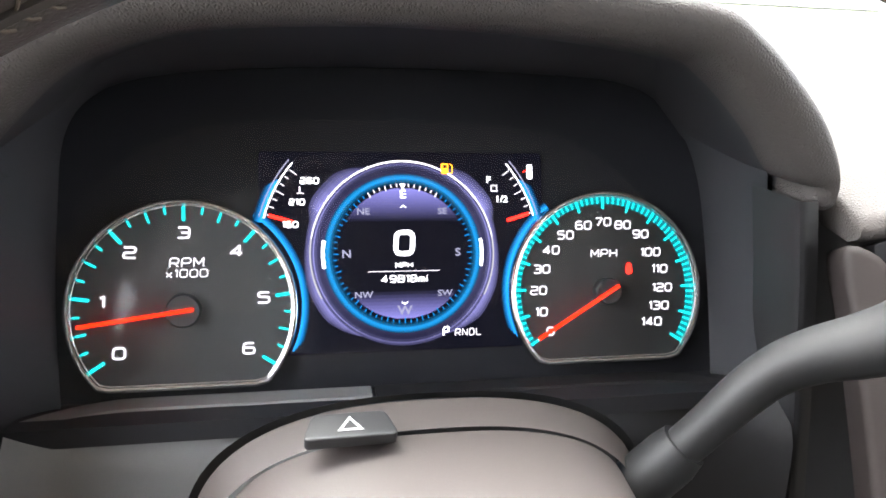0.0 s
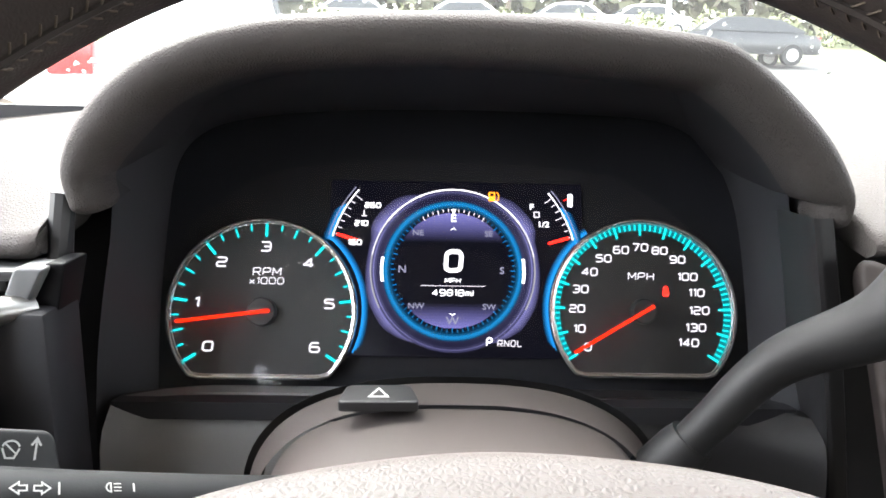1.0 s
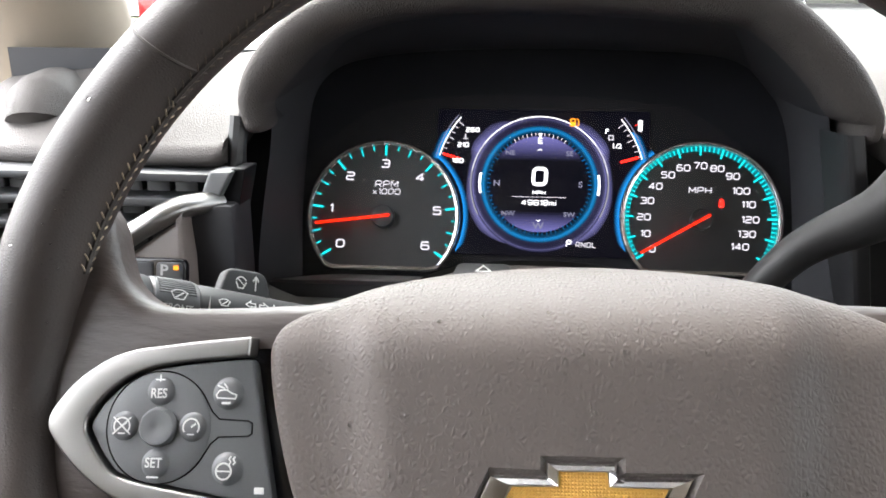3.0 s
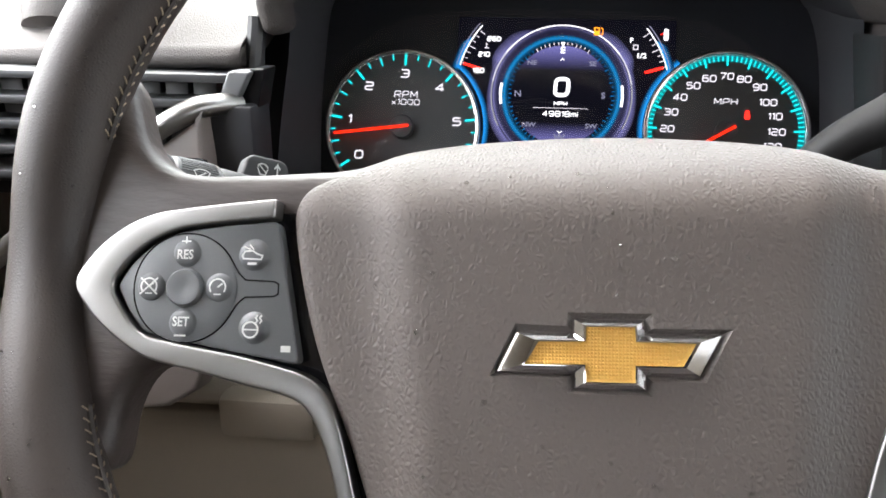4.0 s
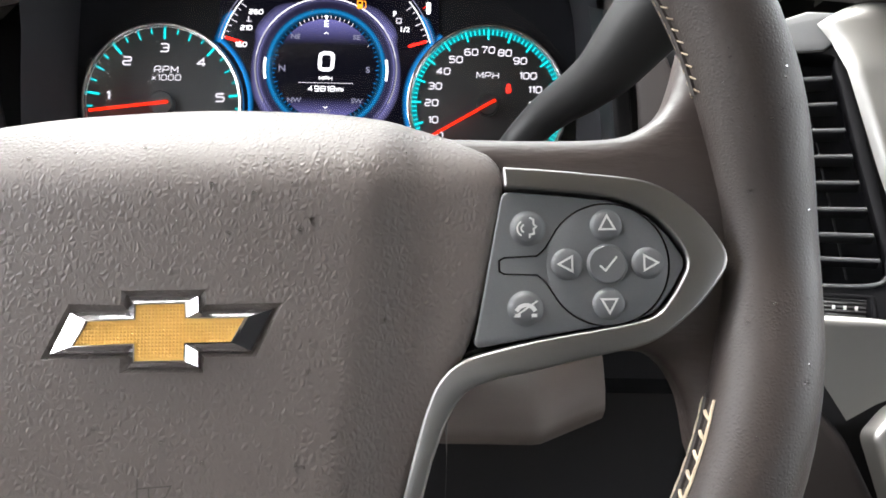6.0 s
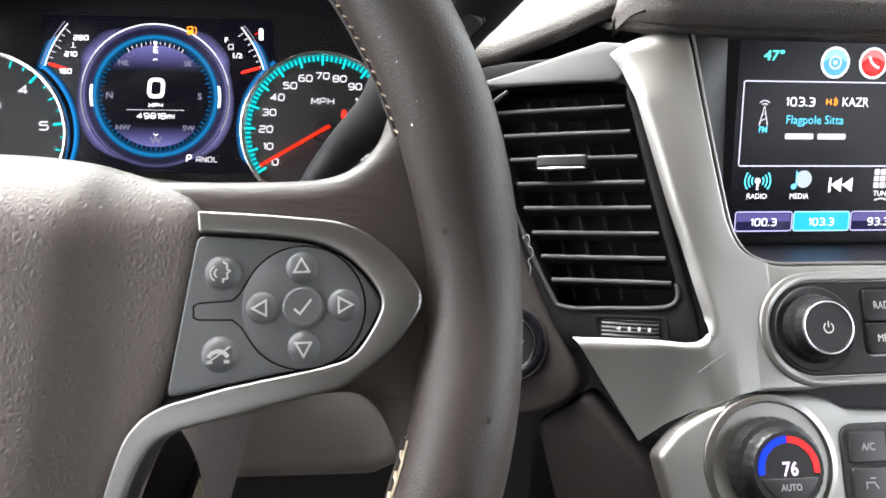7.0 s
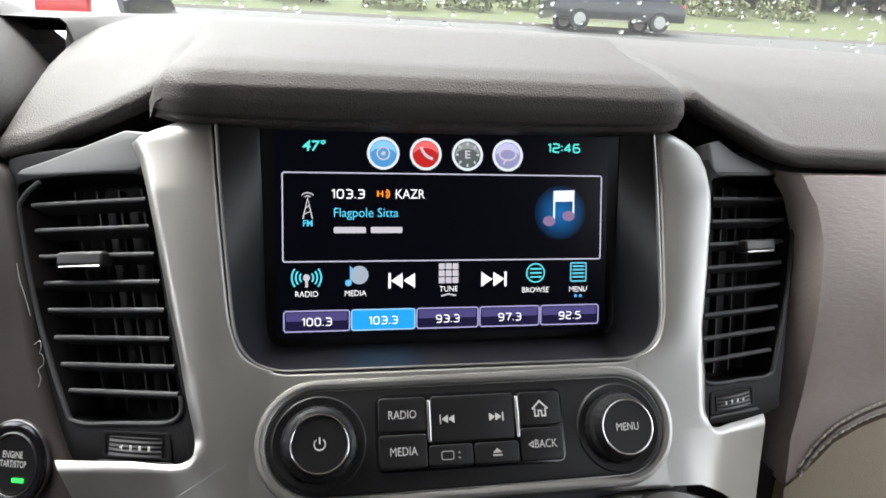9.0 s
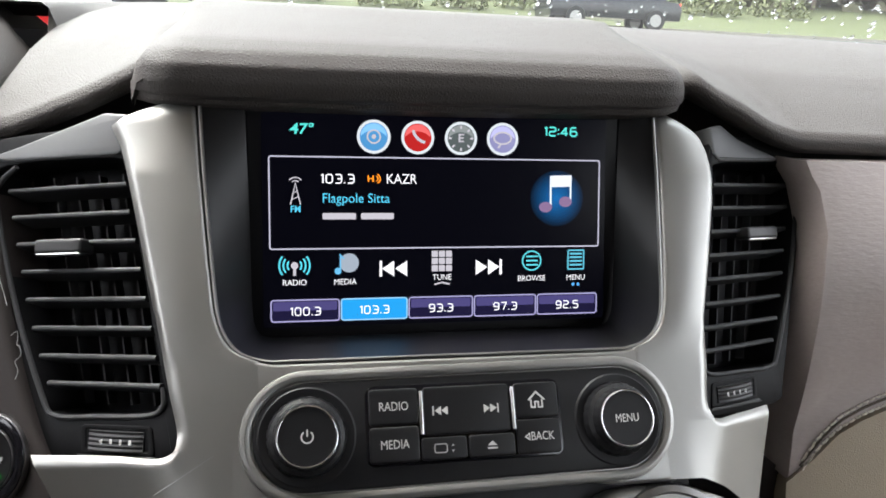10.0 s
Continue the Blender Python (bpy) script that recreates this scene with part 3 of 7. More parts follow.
def brow(s, t):
    e = 2 * s - 1
    x = 0.4225 + (0.1455 - 0.012 * min(1, max(0, (t - 0.45) / 0.3))) * e
    back = 0.03 * max(0.0, (abs(e) - 0.8) / 0.2) ** 2.2
    side = max(0.0, (abs(e) - 0.93) / 0.07)
    y0 = 0.190 + back
    prof = [(y0 + 0.05, 1.2795), (y0 + 0.004, 1.2785), (y0 - 0.003, 1.282), (y0 - 0.0052, 1.2885), (y0 - 0.0042, 1.296), (y0 + 0.002, 1.303), (y0 + 0.014, 1.3085), (y0 + 0.05, 1.3175),
            (0.29, 1.3295), (0.33, 1.333), (0.34, 1.329)]
    k = t * (len(prof) - 1)
    i = min(int(k), len(prof) - 2)
    f = k - i
    z = prof[i][1] * (1 - f) + prof[i + 1][1] * f
    y = prof[i][0] * (1 - f) + prof[i + 1][0] * f
    lift = (0.0065 * abs(e) ** 5 + 0.002 * e) * max(0.0, 1 - t / 0.35)
    return (x, y, z + lift - 0.012 * side * side * (0.1 if t < 0.3 else 1))


part("end_roll", tube(curve_pts([(-0.349, 0.292, 1.252), (-0.351, 0.30, 1.266), (-0.36, 0.33, 1.272), (-0.385, 0.39, 1.27), (-0.41, 0.45, 1.26)], 5, False), [0.012] * 3 + [0.021] * 3 + [0.024] * 15, 18), DASH_SKIN, dash, "rounded brown end of the dashboard by the pillar", 60)
part("screen_brow", sheet(brow, 60, 40, (0, 0.004, -0.004)), DASH_SKIN, dash, "padded brown vinyl brow over the screen", 50)

# binnacle hood: a padded roll that arches over the gauges
HOOD = [(-0.1885, 1.2655), (-0.1915, 1.284), (-0.183, 1.306), (-0.163, 1.3285), (-0.138, 1.344), (-0.103, 1.3545), (-0.058, 1.359), (-0.006, 1.3605), (0.045, 1.359), (0.09, 1.355),
        (0.120, 1.3505), (0.138, 1.3405), (0.156, 1.326), (0.1745, 1.3075), (0.187, 1.2893), (0.1922, 1.2765), (0.191, 1.2655)]


def build_hood():
    line = curve_pts([(x, z) for x, z in HOOD], 6, False)
    k = len(line)
    outer = [(-24.5, 274), (-24, 264), (-22.5, 254.5), (-19, 248.5), (-12, 245), (-5, 245.5), (-1.2, 249), (0, 256), (0.5, 275), (-1, 320), (-4, 400), (-12, 500), (-45, 520)]
    lining = [[], [], []]
    loops = [[] for _ in outer]
    mid = Vector((-12.0, 262.0))
    stations = [(0, -f, g) for f, g in ((5.5, 0.15), (5.0, 0.5), (3.6, 0.78), (1.8, 0.94))] + [(i, 0.0, 1.0) for i in range(k)] + [(k - 1, f, g) for f, g in ((1.8, 0.94), (3.6, 0.78), (5.0, 0.5), (5.5, 0.15))]
    for i, push, g in stations:
        p = line[i]
        d = (line[min(i + 1, k - 1)] - line[max(i - 1, 0)]).normalized()
        n = Vector((-d.y, d.x))
        side = min(1.0, min(i, k - 1 - i) / 16)
        pull = 0.6 + 0.4 * side * side * (3 - 2 * side)
        for lp, (o, y) in zip(loops, outer):
            if g < 1 and y < 300:
                o, y = mid.x + (o - mid.x) * g, mid.y + (y - mid.y) * g
            q = p + n * (o * pull * MM) + d * (push * MM)
            lp.append((q.x, y * MM + max(0, (1.30 - p.y)) * 0.05, q.y))
    for i in range(k):
        p = line[i]
        d = (line[min(i + 1, k - 1)] - line[max(i - 1, 0)]).normalized()
        n = Vector((-d.y, d.x))
        side = min(1.0, min(i, k - 1 - i) / 16)
        pull = 0.6 + 0.4 * side * side * (3 - 2 * side)
        for lp, (o, y) in zip(lining, ((-23.5, 266), (-25, 285), (-27, 350))):
            q = p + n * (o * pull * MM)
            lp.append((q.x, y * MM + max(0, (1.30 - p.y)) * 0.05, q.y))
    bm = bmesh.new()
    rings(bm, lining, closed=False)
    part("hood_lining", bm, SOFT_BLACK, dash, "black lining inside the gauge hood", 60)
    bm = bmesh.new()
    rings(bm, loops, closed=False)
    part("gauge_hood", bm, DASH_SKIN, dash, "rounded brown vinyl hood over the gauges", 60)
    return line


hood_line = build_hood()

# instrument housing: dark walls that narrow towards the gauges
LENS = [(-169, -46), (-171, 0), (-170, 48), (-166, 86), (-150, 106), (-120, 115), (-70, 120), (0, 122), (70, 121), (118, 118), (143, 108), (159, 88), (168, 56), (171, 0), (171, -46)]


def build_housing():
    line = curve_pts([(p[0], p[1]) for p in LENS], 6, False)
    near = curve_pts([(-0.190, 1.06), (-0.188, 1.17), (-0.174, 1.262), (-0.170, 1.282), (-0.161, 1.301), (-0.145, 1.315), (-0.118, 1.327), (-0.06, 1.335), (0.0, 1.337), (0.05, 1.335),
                      (0.105, 1.3275), (0.131, 1.319), (0.149, 1.303), (0.163, 1.28), (0.169, 1.26), (0.186, 1.17), (0.19, 1.06)], 6, False)
    n = 90

    def at(pts, f):
        k = f * (len(pts) - 1)
        i = min(int(k), len(pts) - 2)
        return pts[i].lerp(pts[i + 1], k - i)
    a, b, c = [], [], []
    for i in range(n + 1):
        f = i / n
        p = at(line, f)
        far = CLUSTER @ Vector((p.x * MM, p.y * MM, 0.001))
        q = at(near, f)
        front = Vector((q.x * 1.02, 0.275 if q.y > 1.25 else 0.275 - (1.25 - q.y) * 0.05, q.y + (0.006 if q.y > 1.25 else 0)))
        a.append(far)
        mid = far.lerp(front, 0.55)
        b.append(mid)
        c.append(front)
    bm = bmesh.new()
    rings(bm, [a, b, c], closed=False)
    part("gauge_housing", bm, HOUSING, dash, "black plastic housing round the gauges", 60)
    # shelf below the gauges and the panel under it
    bm = sheet(lambda s, t: (-0.184 + 0.37 * s, 0.303 - 0.035 * t, 1.153 + 0.006 * t), 10, 3, (0, 0, -0.01))
    part("gauge_shelf", bm, SOFT_BLACK, dash)
    # light on the panel's left half is put into a paler grey
    for x0, x1, mat_, label in ((-0.184, -0.02, COLUMN_LIT, "charcoal panel behind the steering column, paler for the light on it"), (-0.018, 0.192, BLACK, "charcoal plastic panel behind the steering column")):
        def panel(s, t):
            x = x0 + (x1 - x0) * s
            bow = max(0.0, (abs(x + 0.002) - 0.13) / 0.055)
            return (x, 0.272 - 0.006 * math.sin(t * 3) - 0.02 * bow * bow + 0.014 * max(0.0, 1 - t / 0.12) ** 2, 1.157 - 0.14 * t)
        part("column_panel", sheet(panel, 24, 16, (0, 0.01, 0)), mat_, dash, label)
    # black pillar between the gauges and the cheek panel, with a brighter edge
    def strip(s, t):
        z = 1.268 - 0.168 * t
        x0 = float(np.interp(-z, [-1.268, -1.227, -1.15, -1.1], [0.169, 0.178, 0.192, 0.2]))
        prof = [(-0.0008, 0.036), (0, 0.004), (0.0008, 0.0008), (0.003, 0), (0.0105, 0.001), (0.0125, 0.004), (0.013, 0.04)]
        k = s * (len(prof) - 1)
        i = min(int(k), len(prof) - 2)
        f = k - i
        return (x0 + prof[i][0] * (1 - f) + prof[i + 1][0] * f, 0.246 + prof[i][1] * (1 - f) + prof[i + 1][1] * f, z)
    part("side_pillar", sheet(strip, 24, 20), BLACK, dash, "satin black pillar beside the gauges")
    for s in (-1,):
        bm = tube(curve_pts([(s * 0.1915 - 0.001, 0.256, 1.272), (s * 0.194 - 0.001, 0.252, 1.24), (s * 0.1965 - 0.001, 0.250, 1.17), (s * 0.194 - 0.001, 0.25, 1.06)], 5, False), [0.006] * 16, 10, flatten=1.0)
        part("side_strip", bm, BLACK, dash, "satin black edge strip")


build_housing()


# lower half: knee panels, below the gauges and vents
def build_lower():
    def knee(s, t):
        x = -0.42 + 0.455 * s
        prof = [(0.266, 1.062), (0.235, 1.055), (0.208, 1.047), (0.198, 1.041), (0.1955, 1.036), (0.197, 1.0325), (0.206, 1.0305), (0.206, 1.0285), (0.197, 1.0265), (0.1945, 1.022), (0.197, 0.99), (0.212, 0.92), (0.26, 0.78)]
        k = t * (len(prof) - 1)
        i = min(int(k), len(prof) - 2)
        f = k - i
        return (x, prof[i][0] * (1 - f) + prof[i + 1][0] * f, prof[i][1] * (1 - f) + prof[i + 1][1] * f)
    part("knee_block", box(-0.214, 0.186, 1.014, -0.15, 0.215, 1.044, 0.006), BEIGE, dash, "raised beige block on the knee panel")
    part("knee_panel", sheet(knee, 40, 48, (0, 0.012, 0)), BEIGE, dash, "beige plastic panel below the steering column", 50)

    def knee_right(s, t):
        x = 0.035 + 0.155 * s
        prof = [(0.266, 1.062), (0.24, 1.058), (0.215, 1.052), (0.203, 1.045), (0.19, 1.033), (0.184, 1.02), (0.19, 1.008), (0.22, 1.004)]
        k = t * (len(prof) - 1)
        i = min(int(k), len(prof) - 2)
        f = k - i
        return (x, prof[i][0] * (1 - f) + prof[i + 1][0] * f + 0.03 * max(0, s - 0.7) / 0.3, prof[i][1] * (1 - f) + prof[i + 1][1] * f)
    part("knee_ledge", sheet(knee_right, 24, 24, (0, 0.012, 0)), WARM_GREY, dash, "warm grey plastic ledge below the steering column", 50)
    # black sheet put where the open footwell lies in darkness
    part("footwell_dark", box(0.035, 0.25, 0.66, 0.26, 0.27, 1.01), SOFT_BLACK, dash, "black panel standing in for the dark under the ledge")

    # passenger side: brown upper face, beige lower face
    def hem(x):
        return float(np.interp(x, [0.654, 0.662, 0.669, 0.6735, 0.6827, 0.6958, 0.7123, 0.7268, 0.81, 0.95, 1.28], [1.06, 1.052, 1.046, 1.0537, 1.0699, 1.0837, 1.0929, 1.0985, 1.118, 1.132, 1.142]))

    def left_edge(z):
        return float(np.interp(z, [1.0, 1.07, 1.14, 1.2, 1.2123, 1.237, 1.2506], [0.6595, 0.6595, 0.6575, 0.6585, 0.6595, 0.654, 0.645]))

    def upper(s, t):
        low = hem(0.6595 + 0.6205 * s)
        z = 1.2535 + (low - 1.2535) * t
        x0 = left_edge(z)
        x = x0 + (1.28 - x0) * s
        edge = max(0.0, (0.014 - s) / 0.014)
        return (x, 0.216 - 0.012 * math.sin(min(t * 1.2, 1) * math.pi) + 0.03 * s * s - 0.016 * t + 0.012 * edge * edge, z)

    def lower(s, t):
        x = 0.664 + 0.616 * s
        top = hem(x) - 0.002
        z = top + (0.75 - top) * t
        return (x, 0.1985 + 0.03 * s * s - 0.02 * math.sin(min(1, t * 2) * math.pi / 2) + 0.12 * t * t, z)
    bm = sheet(lambda s, t: (0.653 + 0.0225 * s + 0.004 * t, 0.212 - 0.004 * math.sin(s * math.pi), 1.061 - 0.014 * s - 0.12 * t), 10, 10, (0, 0.01, 0))
    part("side_strip", bm, CHEEK, dash, "brown plastic strip below the leather facing")
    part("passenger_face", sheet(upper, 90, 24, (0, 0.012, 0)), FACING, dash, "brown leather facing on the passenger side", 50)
    part("passenger_lower", sheet(lower, 40, 16, (0, 0.012, 0)), TAN, dash, "beige grained lower facing", 50)
    for row in (0.0015, 0.0095):
        bm = bmesh.new()
        for i in range(95):
            ends = []
            for s in (0.022 + i * 0.0068, 0.022 + i * 0.0068 + 0.0052):
                low = hem(0.6595 + 0.6205 * s)
                p = Vector(upper(s, 1 - row / (1.2535 - low)))
                ends.append(p + Vector((0, -0.0006, 0)))
            a, b = ends
            tube([a, a.lerp(b, 0.5) + Vector((0, -0.0008, 0)), b], 0.0007, 5, bm)
        tagged(part("stitching", bm, PALE_THREAD, dash, "pale double stitching"), kind="stuff")
    part("seam", tube([Vector(upper(0.022 + i * 0.01, 1 - 0.0055 / (1.2535 - hem(0.6595 + 0.6205 * (0.022 + i * 0.01))))) for i in range(60)], 0.001, 6), DARK_THREAD, dash, "dark seam between the stitches")


build_lower()


def build_left_end():
    # outboard vent, silver sweep and switch panel
    vent = thing("air_vent", ROOT, "black slatted air vent with a silver sweep, beside the door", "air vent")
    part("recess", box(-0.40, 0.262, 1.15, -0.214, 0.30, 1.24, 0.004), SOFT_BLACK, vent)
    for i in range(5):
        z = 1.238 - i * 0.0148
        bm = box(-0.40, 0.226 - i * 0.004, z - 0.0027, (-0.197, -0.217, -0.245, -0.267, -0.29)[i], 0.262, z + 0.0027, 0.0016)
        part("slat", bm, GREY, vent)
    for i in range(10):
        x = -0.398 + i * 0.0183
        part("vane", box(x, 0.244, 1.165, x + 0.0158, 0.27, 1.237, 0.002), BLACK, vent)
    # the tab at the vent's inner end
    bm = plate(rounded([(-213, 1216), (-202, 1216), (-187, 1243), (-201, 1243)], 2), -240, -222, 1.5)
    part("end_cap", moved(bm, Matrix.Rotation(radians(90), 4, "X") @ Matrix.Identity(4)), PANEL_GREY, vent, "grey end piece")
    # black plate drawn for the end piece's shaded side
    bm = plate(rounded([(-206, 1216), (-187, 1218), (-181, 1244), (-190, 1244)], 1.5), -250, -228, 1)
    part("end_side_shade", moved(bm, Matrix.Rotation(radians(90), 4, "X")), VOID, vent)
    path = curve_pts([(-0.199, 0.228, 1.2235), (-0.207, 0.217, 1.2243), (-0.216, 0.208, 1.2232), (-0.229, 0.2, 1.2165), (-0.25, 0.195, 1.203), (-0.275, 0.19, 1.185), (-0.31, 0.185, 1.157), (-0.36, 0.185, 1.12)], 6, False)
    part("silver_sweep", tube(path, 0.0086, 14, flatten=0.75), SATIN, vent, "satin silver sweep")
    panel = thing("switch_panel", ROOT, "warm grey-brown plastic side panel with two small black switches", "switch panel")
    outline = curve_pts([(-211, 1217), (-215, 1217), (-224, 1211), (-245, 1196), (-275, 1172), (-320, 1138), (-330, 1060), (-213, 1060)], 5)
    m = fr((0, 0.196, 1.2), (1, 0, 0), (0, 0.25, 1))
    bm = plate([(p.x, p.y - 1200) for p in outline], -20, 0, 3)
    part("panel", moved(bm, m), WARM_GREY, panel)
    part("return_wall", box(-0.214, 0.215, 1.06, -0.186, 0.25, 1.224, 0.003), SOFT_BLACK, panel, "black return beside the gauges")
    part("switch_bezel", moved(plate(rect(-243, -36, -207, -3, 5), -3, 2, 1.2), m), GLOSS, panel)
    for x0, x1 in ((-241.5, -226), (-224, -208.5)):
        part("switch", moved(plate(rect(x0, -34, x1, -5, 3), 0, 3.5, 1), m), GREY, panel)
    part("legend", moved(glyphs("P", -219, -10, 6, 3.6), m), PRINT_DIM, panel)
    part("indicator", moved(plate(rect(-213.5, -9.5, -210.5, -7, 0.5), 3.4, 3.8, 0.1), m), AMBER_L, panel, "lit amber light")
    part("legend", moved(stroke([(-238, -22), (-236, -19), (-231, -19), (-229, -22), (-238, -22)], 0.8, 3.6), m), PRINT_DIM, panel)


build_left_end()


# steering column shroud with the hazard switch
def build_column():
    col = thing("steering_column", ROOT, "brown plastic steering column shroud with a black collar and hazard switch", "steering column")

    def cover(y0, y1, a0, a1, z0, z1, name, mat_, n=40, drop=0.09, bend=0.7):
        def fn(s, t):
            y = y0 + (y1 - y0) * t
            a, top = a0 + (a1 - a0) * t, z0 + (z1 - z0) * t
            ang = math.pi * s
            c, d = math.cos(ang), math.sin(ang)
            return (-0.002 - a * math.copysign(abs(c) ** 0.8, c), y, top - drop + drop * abs(d) ** bend)
        return part(name, sheet(fn, n, 10), mat_, col, angle=50)
    cover(0.045, 0.205, 0.084, 0.088, 1.170, 1.186, "upper_shroud", BROWN, bend=0.42)
    cover(0.205, 0.222, 0.095, 0.1, 1.188, 1.191, "collar", BROWN, drop=0.075)
    cover(0.2225, 0.23, 0.1025, 0.095, 1.194, 1.187, "collar_face", BLACK, drop=0.075)
    def lowr(s, t):
        y = 0.05 + 0.2 * t
        a = 0.074
        ang = math.pi + math.pi * s
        return (-0.002 + a * math.cos(ang), y, 1.11 + 0.01 * t + 0.07 * math.sin(ang))
    part("lower_shroud", sheet(lowr, 20, 6), BROWN, col)
    m = fr((-0.037, 0.2, 1.1935), (1, 0.03, 0), (0, 0.97, 0.24))
    part("hazard_switch", moved(plate(rounded([(-18, -5), (18, -5), (14, 8), (-14, 8)], 3), -4, 0.8, 0.8), m), BLACK, col, "black hazard switch")
    part("legend", moved(stroke([(-4, -1.2), (4, -1.2), (0, 4.6)], 1.0, 1.1, closed=True), m), PRINT, col)


build_column()


# ---- steering wheel ----
wheel = thing("steering_wheel", WHEEL, "brown leather steering wheel with silver spokes and a gold emblem", "steering wheel")
RIM_C, RIM_R, RIM_T, RIM_W = (-3.6, 24.0), 185.2, 15.75, 2.2


def rim_point(a, k=0.0, grow=0.0):
    """A point of the rim: a degrees round the wheel, k degrees round the tube (0: outwards, 90: towards the driver)."""
    ca, sa = math.cos(radians(a)), math.sin(radians(a))
    t = RIM_T + grow
    near = min(abs((a + 180) % 360 - 180), abs((180 - a + 180) % 360 - 180))
    sink = 3.4 * math.exp(-(near / 32) ** 2) + 9.5 * math.exp(-(near / 11) ** 2)
    r = RIM_R + t * math.cos(radians(k))
    return Vector(((RIM_C[0] + r * ca) * MM, (RIM_C[1] + r * sa) * MM, (RIM_W - sink + t * math.sin(radians(k))) * MM))


def build_rim():
    bm = bmesh.new()
    n, q = 160, 28
    loops = [[rim_point(360 * i / n, 360 * j / q) for j in range(q)] for i in range(n)]
    loops.append(loops[0])
    vs = [[bm.verts.new(p) for p in lp] for lp in loops[:-1]]
    vs.append(vs[0])
    for a, b in zip(vs, vs[1:]):
        for j in range(q):
            bm.faces.new((a[j], a[(j + 1) % q], b[(j + 1) % q], b[j]))
    rim = part("rim", bm, LEATHER, wheel, "brown leather rim")
    # the laced seam on the inside of the rim
    spans = ((15, 38), (38, 142), (142, 165), (-80, -16), (196, 260))
    for a0, a1, thread, label in ((15, 38, LIGHT_THREAD, "tan laced thread"), (38, 142, DARK_THREAD, "dark laced thread"), (142, 165, LIGHT_THREAD, "tan laced thread"), (-80, -16, PALE_LACE, "pale tan laced thread"), (196, 260, THREAD, "tan laced thread")):
        bm = bmesh.new()
        a = a0
        while a < a1:
            k0 = 168 if thread is DARK_THREAD else 177
            mid = rim_point(a + 0.85, k0, 0.3)
            thick, wide = (0.0006, 15) if thread is PALE_LACE else (0.0003, 11)
            for k in (k0 - wide, k0 + wide):
                tube([rim_point(a, k, 0.03), rim_point(a + 0.35, 0.6 * k + 0.4 * k0, 0.4), mid], thick, 5, bm)
                if thread is PALE_LACE:
                    tube([rim_point(a, k, 0.1), rim_point(a + 1.0, k, 0.3), rim_point(a + 2.0, k, 0.1)], 0.0005, 5, bm)
            a += 2.0 if thread is PALE_LACE else 1.3
        tagged(part("lacing", bm, thread, rim, label), kind="stuff")
    SEAM = material("dark_seam", (0.03, 0.024, 0.021), 0.7)
    for a0, a1 in spans:
        seam = tube([rim_point(a0 + (a1 - a0) * i / 60, 168 if a1 == 142 else 177, 0.05) for i in range(61)], 0.0012, 6)
        part("seam", seam, SEAM, rim)
    for a in (43, 137):
        part("joint", tube([rim_point(a + 2 * math.sin(radians(k)), k, 0.05) for k in range(-60, 181, 10)], 0.0007, 6), material("leather_joint", (0.04, 0.032, 0.028), 0.6), rim)


build_rim()


def middle(s):
    """The line from which a spoke's outline is told, on side s."""
    return -2.0 if s > 0 else -0.7


def mirror(pts, s, grow=0.0):
    """Outline of the right spoke moved to side s; the left one reaches further out by grow."""
    if s < 0:
        pts = [(u + grow * max(0.0, u - 143) / 26, v) for u, v in pts]
    out = [Vector((middle(s) + s * p[0], p[1])) for p in pts]
    return out if s > 0 else out[::-1]


WEB = [(172, 96), (166, 93), (162, 86), (159, 76), (155, 67), (147, 60), (136, 57), (112, 57), (88, 58), (60, 58), (60, 20), (62, -8), (90, -15), (108, -13.5), (138, -9.5), (150, -12), (157, -24), (160, -42), (168, -46), (176, -34), (184, 20), (179, 70)]
TRIM = [(103, 45.9), (120.6, 44.4), (143.5, 41.6), (151.5, 38.3), (161, 30.7), (169.4, 17.4), (159.7, 4.4), (149.7, -3.7), (143.2, -7.2), (124.8, -10.9), (110, -14.5), (99, -16.4), (91.5, -19.3), (87.5, -24), (84.2, -31), (80.7, -40.5), (77.3, -53.4), (66, -90), (60, -112),
        (53, -112), (61, -86), (71.6, -53.6), (74.8, -40.7), (78.5, -27.6), (82, -18.5), (86.4, -13.2), (92, -10), (111, -5.4), (135.4, -1.5), (146.7, 1.0), (151.8, 7.5), (156.9, 16.7), (152.7, 24.3), (146.4, 31.1), (136.8, 35.9), (120.4, 38.1), (103.3, 39.6)]
PAD = [(102.6, 38.8), (120.4, 37.3), (136.5, 35.1), (145.8, 30.4), (151.9, 24), (156, 16.7), (151.2, 8), (146.2, 1.8), (135, -0.7), (111, -4.7), (93.4, -7.6)]
CX, CY = 133.0, 16.5


def icon(bm_list, parent, z):
    bm = bmesh.new()
    for pts, w, c in bm_list:
        stroke(pts, w, z, bm, c)
    part("legend", bm, PRINT, parent)


